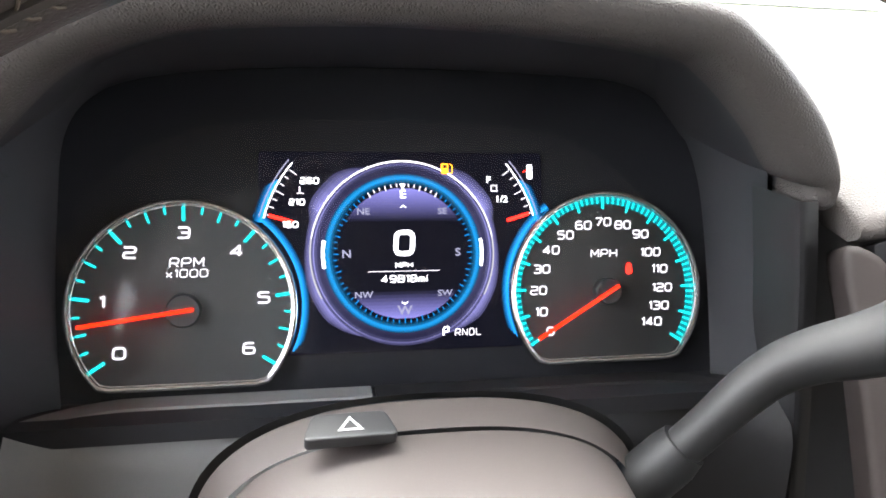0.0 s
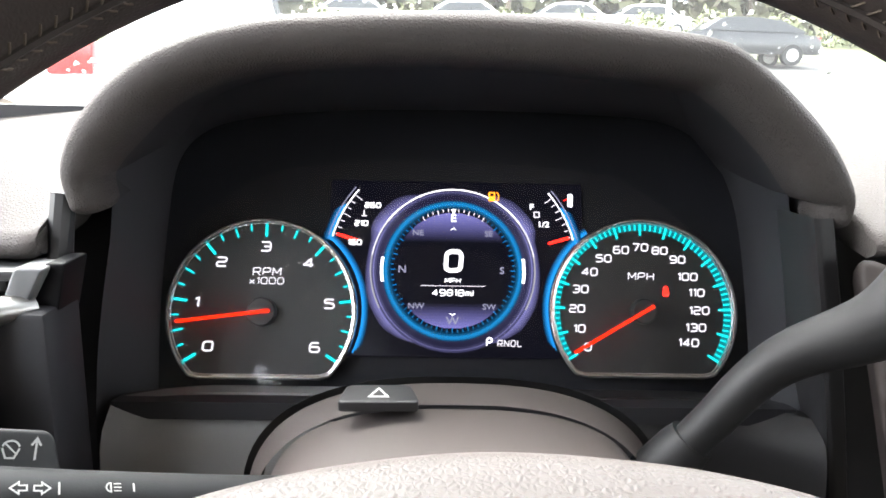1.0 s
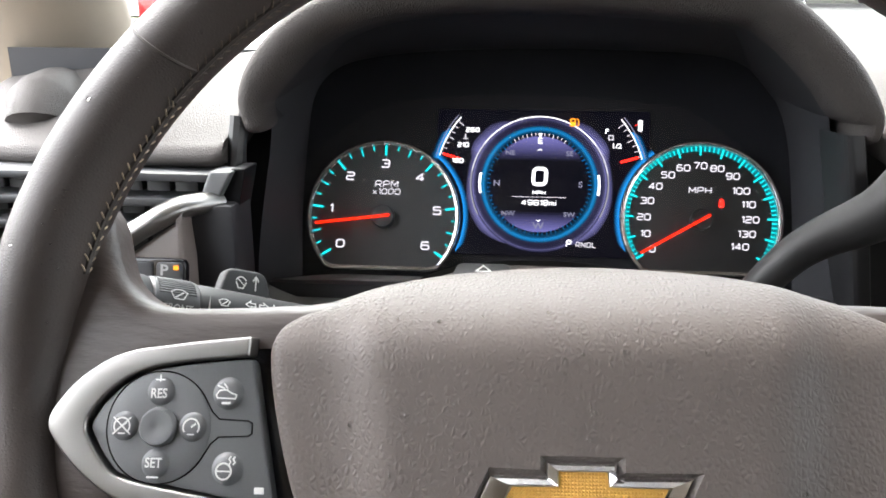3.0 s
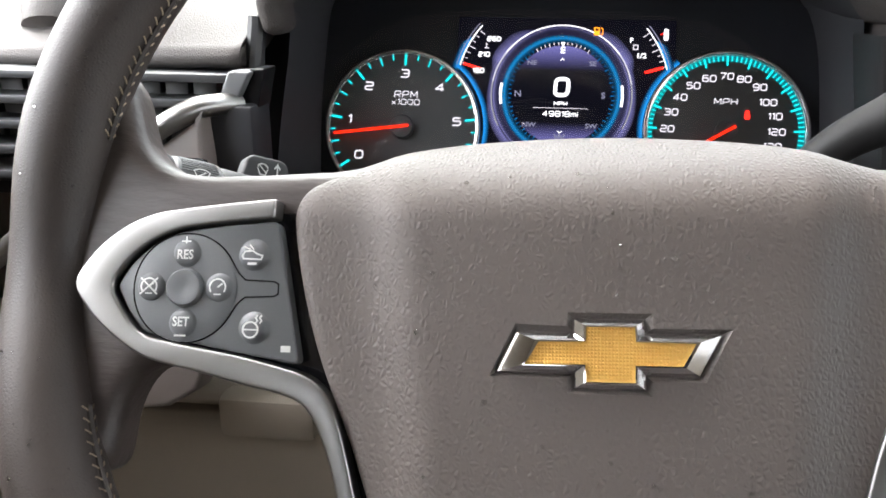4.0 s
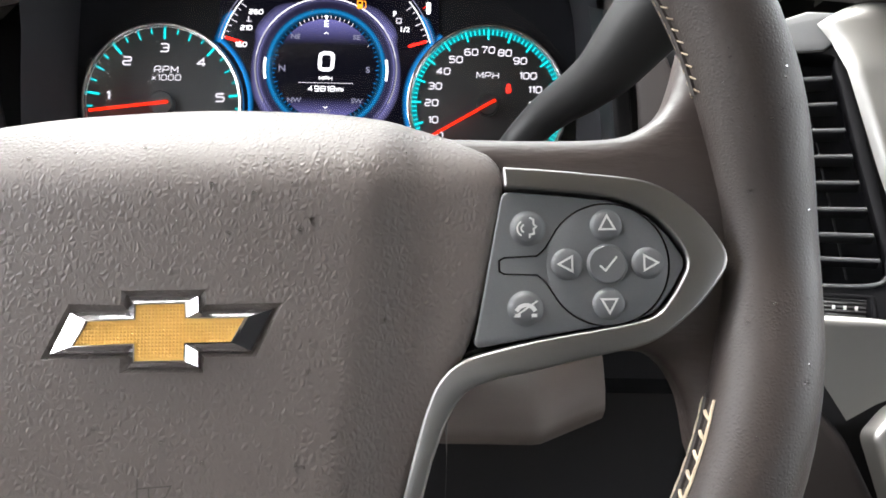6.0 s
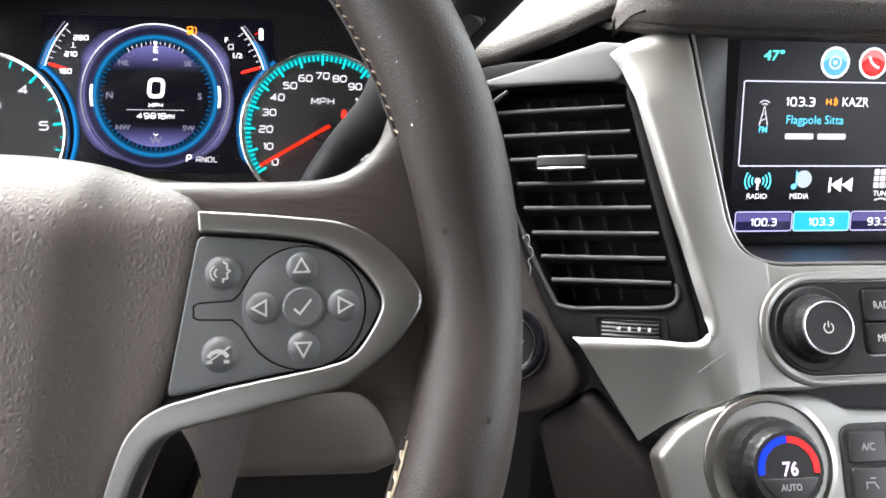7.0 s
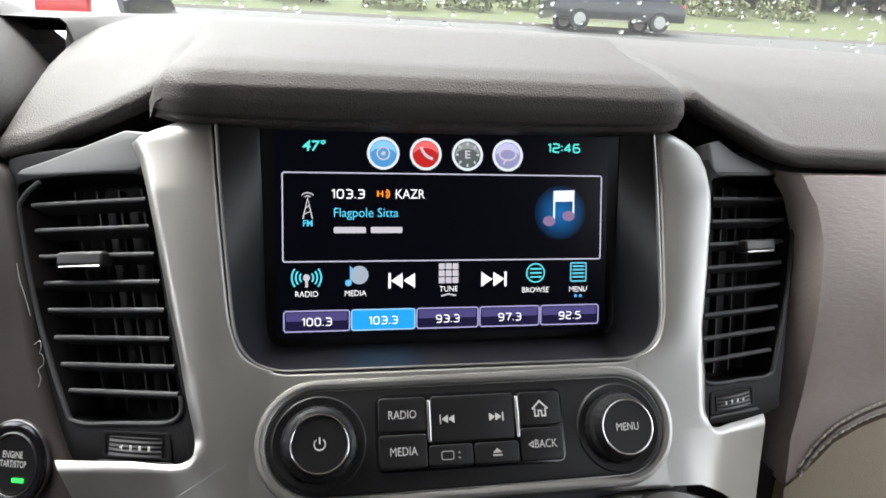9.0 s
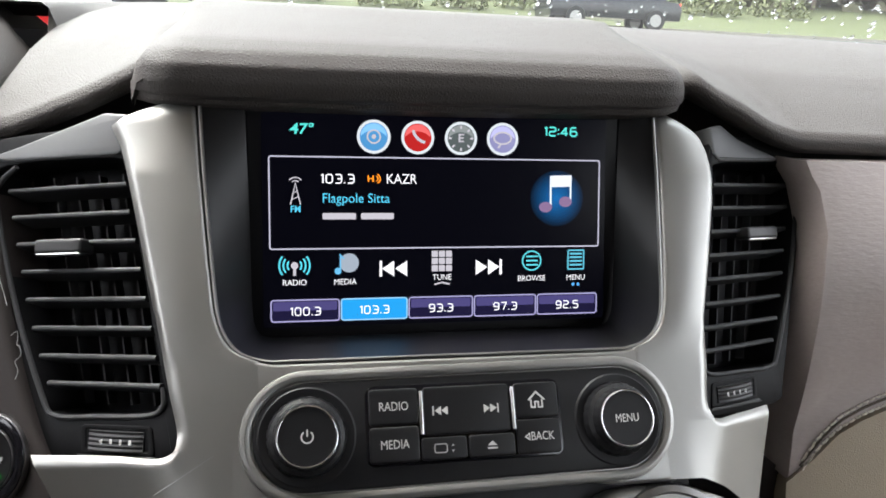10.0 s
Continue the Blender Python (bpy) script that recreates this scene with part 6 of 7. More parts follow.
def build_audio():
    pan = thing("audio_panel", STACK, "black audio control panel with printed buttons", "control panel")
    left = circle(-67.5, -5.5, 23, 24, 90, 270)
    right = circle(75, -4.5, 23, 24, -90, 90)
    part("panel", plate(left + right, -2, 3.4, 1.2), DEEP_BLACK, pan, "black panel")
    part("panel_rim", ring2(inset(left + right, -5.5), inset(left + right, -0.2), 0.5, 4.4, 2.4), STACK_SILVER, pan, "raised silver lip")
    part("button_well", plate(rect(-42.5, -20, 47, 14.5, 5), 3.2, 3.6, 0.1), GLOSS, pan)
    cells = [("RADIO", -41, -2.6, -19.2, 13), ("MEDIA", -41, -18.6, -19.2, -3.4), ("seek", -16.8, -8, 22.6, 13), ("view", -18.4, -18.6, 2.0, -8.8), ("eject", 2.8, -18.6, 24, -8.8), ("home", 25.2, -2.6, 45.6, 13), ("BACK", 25.2, -18.6, 45.6, -3.4)]
    for t, x0, y0, x1, y1 in cells:
        b = part("button", plate(rect(x0, y0, x1, y1, 2.0), 3.4, 5.2, 0.7), DEEP_BLACK, pan)
        mx, my, z = (x0 + x1) / 2, (y0 + y1) / 2, 5.35
        if t in ("RADIO", "MEDIA"):
            part("legend", glyphs(t, mx, my, 3.7, z, wide=0.8, bold=0.0), PRINT, b)
        elif t == "BACK":
            bm = glyphs(t, mx + 1.5, my, 3.7, z, wide=0.8, bold=0.0)
            stroke([(mx - 6.5, my), (mx - 4.6, my + 1.3), (mx - 4.6, my - 1.3)], 0.5, z, bm, True)
            part("legend", bm, PRINT, b)
        elif t == "seek":
            for s, x in ((-1, -9), (1, 13.5)):
                bm = bmesh.new()
                for d in (-1.6, 1.4):
                    flat([(x + s * (d + 1.6), my), (x + s * (d - 1.4), my + 1.9), (x + s * (d - 1.4), my - 1.9)], z, bm)
                stroke([(x + s * 3.6, my - 2), (x + s * 3.6, my + 2)], 0.6, z, bm)
                part("legend", bm, PRINT, b)
        elif t == "home":
            bm = stroke([(mx - 3.8, my - 0.2), (mx, my + 3.4), (mx + 3.8, my - 0.2)], 0.8, z)
            stroke([(mx - 2.6, my), (mx - 2.6, my - 3.4), (mx - 0.8, my - 3.4), (mx - 0.8, my - 1), (mx + 0.8, my - 1), (mx + 0.8, my - 3.4), (mx + 2.6, my - 3.4), (mx + 2.6, my)], 0.7, z, bm)
            part("legend", bm, PRINT, b)
        elif t == "view":
            bm = stroke(rect(mx - 4.5, my - 1.7, mx + 1, my + 1.9, 1), 0.5, z, closed=True)
            flat([(mx + 3, my + 0.8), (mx + 4.4, my + 0.8), (mx + 3.7, my + 1.8)], z, bm)
            flat([(mx + 3, my - 0.8), (mx + 3.7, my - 1.8), (mx + 4.4, my - 0.8)], z, bm)
            part("legend", bm, PRINT_DIM, b)
        else:
            bm = flat([(mx - 2.2, my), (mx + 2.2, my), (mx, my + 2)], z)
            stroke([(mx - 2.2, my - 1.1), (mx + 2.2, my - 1.1)], 0.7, z, bm)
            part("legend", bm, PRINT, b)
    for x in (-18, 23.9):
        part("bright_bar", plate(rect(x - 0.8, -7.5, x + 0.8, 11.5, 0.6), 3.4, 6.2, 0.4), CHROME, pan, "bright bar")
    for x, y, t in ((-67.5, -5.5, "power"), (74.5, -5.5, "MENU")):
        k = knob("round black knob with a ribbed grip and bright ring", x, y, 13.9, 14, "knob", "audio knobs")
        if t == "MENU":
            part("legend", glyphs("MENU", 0, 0, 3.5, 14.3, wide=0.82, bold=0.0), PRINT, k)
        else:
            bm = stroke(circle(0, -0.2, 2.4, 20, 125, 415), 0.6, 14.3)
            stroke([(0, 0), (0, 2.8)], 0.6, 14.3, bm)
            part("legend", bm, PRINT, k)
    # climate controls
    cl = thing("climate_panel", STACK, "black climate control panel with printed buttons", "control panel")
    part("panel", plate(rect(-60, -120, 60, -51.5, 8), 0, 2.6, 1), BLACK, cl)
    for x0, x1, y0, y1, t in ((-57, -38, -70, -55, "A/C"), (-57, -38, -88, -72, ""), (-36, -24, -70, -55, ""), (24, 36, -70, -55, ""), (38, 57, -70, -55, ""), (38, 57, -88, -72, "")):
        b = part("button", plate(rect(x0, y0, x1, y1, 2), 2.4, 4, 0.7), BLACK, cl)
        mx, my = (x0 + x1) / 2, (y0 + y1) / 2
        if t:
            part("legend", glyphs(t, mx, my, 3.4, 4.15, wide=0.85), PRINT_DIM, b)
        else:
            bm = stroke([(mx - 3, my - 2), (mx - 3, my + 1), (mx + 1, my + 1), (mx + 3, my - 2)], 0.6, 4.15)
            stroke([(mx - 1, my + 3), (mx + 2, my + 3)], 0.6, 4.15, bm)
            part("legend", bm, PRINT_DIM, b)
    knob("round black fan knob with a bright ring", 0, -78, 13.8, 12, "knob")
    for x in (-96, 96):
        k = knob("round temperature knob with a lit blue and red arc", x, -69.5, 18.6, 16, "knob", "temperature knobs", False)
        part("cold_arc", arc_band(0, 0, 11.9, 14.7, 91, 188, 16.4, 24), glow("cold_blue_light", (0.0, 0.02, 1.0), 1.2), k, "lit blue arc")
        part("warm_arc", arc_band(0, 0, 11.9, 14.7, -8, 89, 16.4, 24), glow("warm_red_light", (1.0, 0.01, 0.01), 1.2), k, "lit red arc")
        part("legend", glyphs("76", 0.5, 0, 6, 16.4, wide=0.9), glow("pale_violet_light", (0.75, 0.6, 0.85), 0.9), k)
        part("legend", glyphs("AUTO", 0, -8.0, 2.8, 16.9, wide=0.9), PRINT_DIM, k)
        part("auto_button", plate([(p.x, p.y) for p in circle(0, 0, 14.2, 30, 196, 344)], 15.4, 16.6, 0.5), BLACK, k, "black button in the lower part of the knob")
        part("seat", lathe([(34, -6), (34, 0), (33, 2.2), (30, 3.0), (29, 1)], 56), SATIN, k)


build_audio()


def build_screen():
    sc = thing("touch_screen", SCREEN, "lit touch screen with a radio station menu", "touch screen")
    part("bezel", plate(rect(-96, -66, 96, 66, 3), -8, 0.5, 0.8), VOID, sc, "black bezel")
    part("display", flat(rect(-89, -61, 89, 52, 1), 0.7), SCREEN_L, sc, "dark lit display")
    z = 1.0
    frame_l = glow("frame_line_light", (0.55, 0.55, 0.68), 0.8)
    part("frame_line", stroke(rect(-85.5, -22.3, 85.5, 23, 1.2), 0.7, z, closed=True), frame_l, sc)
    part("legend", glyphs("47°", -69.5, 36.3, 5.0, z, wide=1.15, slant=0.12), TEAL_L, sc)
    part("legend", squared("12:46", 63.6, 37.8, 5.2, z, wide=0.8, slant=0), TEAL_L, sc)
    part("legend", squared("103.3", -52.5, 12.3, 4.9, z, wide=0.72, thick=0.14, slant=0), WHITE_L, sc)
    part("legend", glyphs("KAZR", -20.6, 12.3, 4.8, z, wide=0.88, bold=0.0), WHITE_L, sc)
    bm = stroke(circle(-33.6, 12.5, 1.2, 10, -80, 80), 0.6, z)
    stroke(circle(-33.6, 12.5, 2.3, 10, -70, 70), 0.6, z, bm)
    stroke([(-37.3, 10.9), (-37.3, 14.1)], 0.7, z, bm)
    stroke([(-34.9, 10.9), (-34.9, 14.1)], 0.7, z, bm)
    stroke([(-37.3, 12.5), (-34.9, 12.5)], 0.6, z, bm)
    pieces("symbol", bm, AMBER_L, sc)
    part("legend", glyphs("Flagpole Sitta", -60.3, 2.6, 4.6, z, wide=0.95, bold=0.0, align="LEFT"), glow("light_blue_letters", (0.1, 0.6, 0.85), 0.85), sc)
    # a name, as plain bars
    part("legend_bar", plate(rect(-60, -7.8, -43.5, -4.6, 0.8), 0.9, 1.1, 0.1), PALE_L, sc)
    part("legend_bar", plate(rect(-41, -7.8, -24.5, -4.6, 0.8), 0.9, 1.1, 0.1), PALE_L, sc)
    # round app buttons
    for i, (x, col) in enumerate(((-34.5, (0.08, 0.3, 0.6)), (-12.3, (0.5, 0.02, 0.02)), (10, (0.1, 0.12, 0.12)), (32, (0.28, 0.28, 0.5)))):
        y = 33.3
        b = part("app_button", plate(circle(x, y, 7.4, 36), 0.7, 1.0, 0.1), glow("app_fill_light", col, 0.8), sc)
        part("app_ring", arc_band(x, y, 7.0, 8.4, 0, 360, 1.15, 40), glow("app_ring_light", (0.68, 0.73, 0.78), 0.85), b)
        part("app_shine", flat(circle(x, y, 6.6, 24, 15, 165) + circle(x, y - 5.5, 8.6, 16, 138, 42), 1.08), glow("app_shine_light", tuple(min(1, c * 1.5 + 0.12) for c in col), 0.8), b)
        bm = bmesh.new()
        if i == 0:
            stroke(circle(x, y, 3.2, 20), 0.8, 1.25, bm, True)
            flat(circle(x, y, 1.2, 12), 1.25, bm)
        elif i == 1:
            stroke(circle(x + 5, y + 5, 7.5, 10, 190, 260), 1.5, 1.25, bm)
        elif i == 2:
            merge(bm, glyphs("E", x, y, 4, 1.25))
            for a in range(0, 360, 45):
                c, s = math.cos(radians(a)), math.sin(radians(a))
                stroke([(x + 4.8 * c, y + 4.8 * s), (x + 6.4 * c, y + 6.4 * s)], 1.0, 1.25, bm)
        else:
            stroke([(x + 4.6 * math.cos(t * 0.35), y + 3 * math.sin(t * 0.35) + 0.5) for t in range(18)], 0.9, 1.25, bm, True)
            stroke([(x - 1, y - 2.4), (x - 2.4, y - 4.6)], 0.9, 1.25, bm)
        pieces("symbol", bm, PALE_L, b)
    # broadcast mast
    bm = stroke([(-75.4, -0.5), (-73, 10), (-70.6, -0.5)], 0.7, z)
    for y in (2, 5):
        stroke([(-75 + y * 0.2, y), (-71 - y * 0.2, y + 1.5)], 0.5, z, bm)
    stroke(circle(-73, 9, 2.2, 10, 45, 135), 0.6, z, bm)
    stroke(circle(-73, 9, 3.8, 10, 40, 140), 0.6, z, bm)
    pieces("symbol", bm, PALE_L, sc)
    part("legend", glyphs("FM", -73, -2.8, 3.2, z, wide=0.9), glow("fm_letter_light", (0.1, 0.6, 0.85), 0.8), sc)
    # note in a blue glow: soft rings
    for i in range(9):
        r1, r0 = 14.5 * (1 - i / 9), 14.5 * (1 - (i + 1) / 9)
        f = ((i + 1) / 9) ** 1.1
        part("note_glow", arc_band(62, 3, max(r0, 0.01), r1, 0, 360, 0.8, 40), glow("note_glow_light", (0.004 * f + 0.002, 0.12 * f + 0.003, 0.36 * f + 0.006), 0.85), sc)
    bm = stroke([(58.5, -1.5), (58.5, 14.5)], 1.0, z)
    stroke([(69.5, 1.5), (69.5, 14.5)], 1.0, z, bm)
    flat([(58, 8.8), (70, 9.2), (70, 15.2), (58, 14.8)], z, bm)
    part("note_bar", bm, glow("note_white_light", (0.8, 0.85, 0.95), 0.85), sc)
    bm = bmesh.new()
    for x, y in ((55.7, -1.6), (66.7, 1.2)):
        flat([(x + 3.6 * math.cos(t * 0.35), y + 2.8 * math.sin(t * 0.35)) for t in range(18)], z + 0.05, bm)
    part("note_head", bm, glow("note_head_light", (0.25, 0.16, 0.3), 0.8), sc)
    # tool row
    row = [("RADIO", -73.8), ("MEDIA", -49), ("", -24), ("TUNE", 0.3), ("", 24.3), ("BROWSE", 48.4), ("MENU", 73)]
    for i, (t, x) in enumerate(row):
        y = -30.5
        if t:
            part("legend", glyphs(t, x, -39 if t != "TUNE" else -37.6, 2.9, z, wide=0.92, bold=0.0), WHITE_L, sc)
        bm = bmesh.new()
        m_ = PALE_L
        if i == 0:
            for s in (0, 180):
                for r in (3.4, 5.4, 7.4):
                    stroke(circle(x, y, r, 10, s - 38, s + 38), 0.9, z, bm)
            m_ = glow("radio_wave_light", (0.1, 0.62, 0.75), 0.85)
            b2 = stroke([(x, y), (x, y - 5)], 1.4, z)
            flat(circle(x, y, 1.8, 14), z, b2)
            pieces("symbol", b2, PALE_L, sc)
        elif i == 1:
            flat(circle(x + 2, y + 1, 4.8, 24), z, bm)
            m_ = glow("disc_light", (0.36, 0.42, 0.5), 0.8)
            b2 = stroke([(x - 2.4, y - 3), (x - 2.4, y + 5), (x - 0.6, y + 3)], 0.8, z + 0.1)
            flat(circle(x - 3.6, y - 3, 1.7, 12), z + 0.1, b2)
            pieces("symbol", b2, glow("note_blue_light", (0.15, 0.5, 0.8), 0.8), sc)
        elif i in (2, 4):
            s = -1 if i == 2 else 1
            yy = y - 2.2
            for d in (-6.2, 0.4):
                flat([(x + s * (d + 6.2), yy), (x + s * d, yy + 4), (x + s * d, yy - 4)], z, bm)
            stroke([(x + s * 7.2, yy - 4), (x + s * 7.2, yy + 4)], 1.3, z, bm)
            m_ = WHITE_L
        elif i == 3:
            for a in range(3):
                for b in range(3):
                    flat(rect(x - 5.4 + a * 3.7, y - 4.0 + b * 3.7, x - 2.2 + a * 3.7, y - 0.8 + b * 3.7, 0.4), z, bm)
            stroke([(x - 4, -41.2), (x, -40.2), (x + 4, -41.2)], 0.8, z, bm)
        elif i == 5:
            stroke(circle(x, y + 0.8, 5, 30), 0.8, z, bm, True)
            for d in (-2, 0.2, 2.4):
                stroke([(x - 3, y + 0.6 + d), (x + 3.4, y + 0.6 + d)], 0.9, z, bm)
            m_ = glow("browse_light", (0.12, 0.66, 0.75), 0.8)
        else:
            stroke(rect(x - 4.4, y - 4.0, x + 4.4, y + 6, 0.6), 0.8, z, bm, True)
            for d in (-1.5, 0.5, 2.5, 4.4):
                stroke([(x - 3.4, y + d - 0.2), (x + 3.4, y + d - 0.2)], 1.0, z, bm)
            m_ = glow("menu_light", (0.12, 0.5, 0.65), 0.85)
            for d in (-1.4, 1.4):
                part("page_dot", flat(circle(x + d, -42.6, 0.9, 10), z), glow("dot_light", (0.1, 0.4, 0.8), 0.8), sc)
        pieces("symbol", bm, m_, sc)
    # station presets
    edge_l = glow("preset_edge_light", (0.42, 0.4, 0.68), 0.75)
    dark = glow("preset_dark_light", (0.012, 0.01, 0.04), 0.8)
    shine = glow("preset_shine_light", (0.075, 0.065, 0.2), 0.8)
    for i, t in enumerate(("100.3", "103.3", "93.3", "97.3", "92.5")):
        x0 = -85.3 + i * 34.25
        x1 = x0 + 33.2
        y0, y1 = -58.2, -47.6
        b = part("preset", plate(rect(x0, y0, x1, y1, 1.5), 0.7, 0.9, 0.1), SKY_L if i == 1 else dark, sc)
        if i != 1:
            part("preset_shine", flat(rect(x0 + 1, (y0 + y1) / 2, x1 - 1, y1 - 0.8, 0.8), 1.0), shine, b)
        part("preset_edge", stroke(rect(x0, y0, x1, y1, 1.5), 0.7, 1.1, closed=True), glow("preset_lit_edge", (0.3, 0.6, 0.9), 0.8) if i == 1 else edge_l, b)
        part("legend", squared(t, (x0 + x1) / 2, -53.3, 4.4, 1.2, wide=0.72, thick=0.14, slant=0), WHITE_L, b)


build_screen()


def build_vent(m, s, label):
    """A tall slatted vent; s = 1 for the driver's side, -1 mirrored."""
    v = thing("air_vent", m, label, "air vent", "centre air vents")

    def X(pts):
        out = [Vector((s * p[0], p[1])) for p in pts]
        return out if s > 0 else out[::-1]
    outer = [(-69, 74), (-60, 84), (10, 85), (18, 78), (30, 40), (45, -18), (57, -62), (55, -70), (47, -71), (-13, -72), (-24, -58), (-44, -4), (-60, 38)]
    inner = [(-60, 60), (-54, 69.5), (10, 69.5), (18.5, 60), (28, 25), (38, -12), (45.5, -38), (45, -44.5), (38, -48), (-12, -50), (-20, -42), (-41, 0), (-55, 38)]
    body = part("frame", ring2(curve_pts(X(outer), 4), curve_pts(X(inner), 4), -22, 0.5, 1.6), VENT_BLACK, v, "black vent frame")
    part("back", plate(X([(-66, 78), (16, 78), (54, -68), (-14, -70)]), -30, -24, 1), VOID, v)
    rows = [(57, -53, 17), (43.5, -49, 20), (30, -45, 24), (16.5, -40.5, 28), (3, -36.5, 31.5), (-10.5, -31.5, 35.5), (-23.5, -26, 39), (-36, -20, 42)]
    for y, x0, x1 in rows:
        bm = bmesh.new()
        p = X([(x0, 0), (x1, 0)])
        a, b = min(p[0].x, p[1].x), max(p[0].x, p[1].x)
        sec = [(-14, -3.5), (-3, -1.3), (-1.4, -1.1), (-0.8, -0.4), (-0.8, 0.5), (-1.4, 1.2), (-3, 1.4), (-14, -1.2)]
        rings(bm, [[(x * MM, (y + q[1]) * MM, q[0] * MM) for q in sec] for x in (a, b)], cap0=True, cap1=True)
        part("slat", bm, SLAT, v)
    # raised lip round the lower part of the opening
    lip = curve_pts(X([(-47, 68.5), (-56.5, 61), (-57.6, 50), (-41.5, 2), (-20.5, -42), (-12, -50.4), (12, -50), (38, -48.6), (45.6, -44), (45.2, -36)]), 6, False)
    part("lip", tube([(p.x * MM, p.y * MM, 0.0006) for p in lip], 0.0013, 8), SLAT, v, "raised lip of the opening")
    for i in range(4):
        xt, xb = -40 + i * 14, -10 + i * 13
        bm = bmesh.new()
        lo = []
        for (xx, yy) in ((xb, -46), (xt, 66)):
            xx *= s
            lo.append([((xx - 0.45) * MM, yy * MM, -0.021), ((xx + 0.45) * MM, yy * MM, -0.021), ((xx + 0.45) * MM, yy * MM, -0.0155), ((xx - 0.45) * MM, yy * MM, -0.0155)])
        rings(bm, lo, cap0=True, cap1=True)
        part("vane", bm, SLAT, v)
    part("tab", plate(rounded(X([(-29, 24.5), (-1.5, 24.5), (-1.5, 31.5), (-29, 31.5)]), 2), -4, 4.5, 1.5), BLACK, v, "slider tab")
    part("tab_edge", plate(rounded(X([(-28, 23.4), (-2.5, 23.4), (-2.5, 25.0), (-28, 25.0)]), 1), -2, 4.2, 0.8), CHROME, v, "bright edge of the tab")
    top = [(4, 92), (-26, 84), (-45, 79), (-60, 75.5)] if s > 0 else [(8, 92), (-5, 84.5), (-24, 78.5), (-42, 73.5)]
    # shoulder grey lifted above the trim's brown for light on its upward face
    part("shoulder", plate(rounded(X([(-62 if s > 0 else -44, 73), (-52 if s > 0 else -38, 71.3), (13, 70.6), (17, 74), (18, 90)] + top), 1.5), -30, 1.6, 1.4, steps=3), PANEL_GREY, v, "grey-brown shoulder above the vent, lightened for its upward face", 50)
    # thumb wheel below the slats, in a sunk well with a small ledge
    part("wheel_well", ring2(rounded(X([(4, -66.5), (43, -66), (40.5, -53), (3, -53.5)]), 2), rounded(X([(6.5, -64.6), (40, -64.4), (38.3, -54.8), (5.5, -55.2)]), 2), -1, 1.3, 0.5), VENT_BLACK, v, "edge of the wheel well")
    part("well_floor", flat(X([(5.5, -65), (41, -65), (39, -54.4), (5, -54.4)]), 0.8), VOID, v)
    part("ledge", plate(rounded(X([(0, -68.8), (44, -68.0), (43, -66), (2, -66.6)]), 0.8), 0, 1.6, 0.6), SLAT, v, "small ledge below the wheel")
    wheel = bmesh.new()
    n = 14
    lo = []
    for i in range(2 * n + 1):
        f = i / (2 * n)
        x = s * (8 + 29 * f)
        h = 3.6 * math.sin(math.pi * (0.06 + 0.88 * f)) ** 0.7
        row = [(x * MM, -0.0642, 0.0006)]
        for k in range(9):
            yy = -0.0640 + 0.0082 * k / 8
            row.append((x * MM, yy, (0.6 + h - (0.45 if k % 2 else 0) - (0.2 if i % 2 else 0)) * MM))
        row.append((x * MM, -0.0556, 0.0006))
        lo.append(row)
    rings(wheel, lo, cap0=True, cap1=True)
    part("thumb_wheel", wheel, BLACK, v, "ribbed thumb wheel")
    for i in range(4):
        x = s * (17.5 + i * 5)
        mark = flat([(x - 1.6, -60), (x + 0.6, -58.9), (x + 0.6, -61.1)], 4.5) if i == 0 else flat(rect(x - 0.7, -61, x + 0.7, -58.9, 0.2), 4.5)
        part("mark", mark, PRINT, v)


build_vent(VENT_L, 1, "tall black slatted air vent beside the start button")
build_vent(VENT_R, -1, "tall black slatted air vent beside the passenger facing")


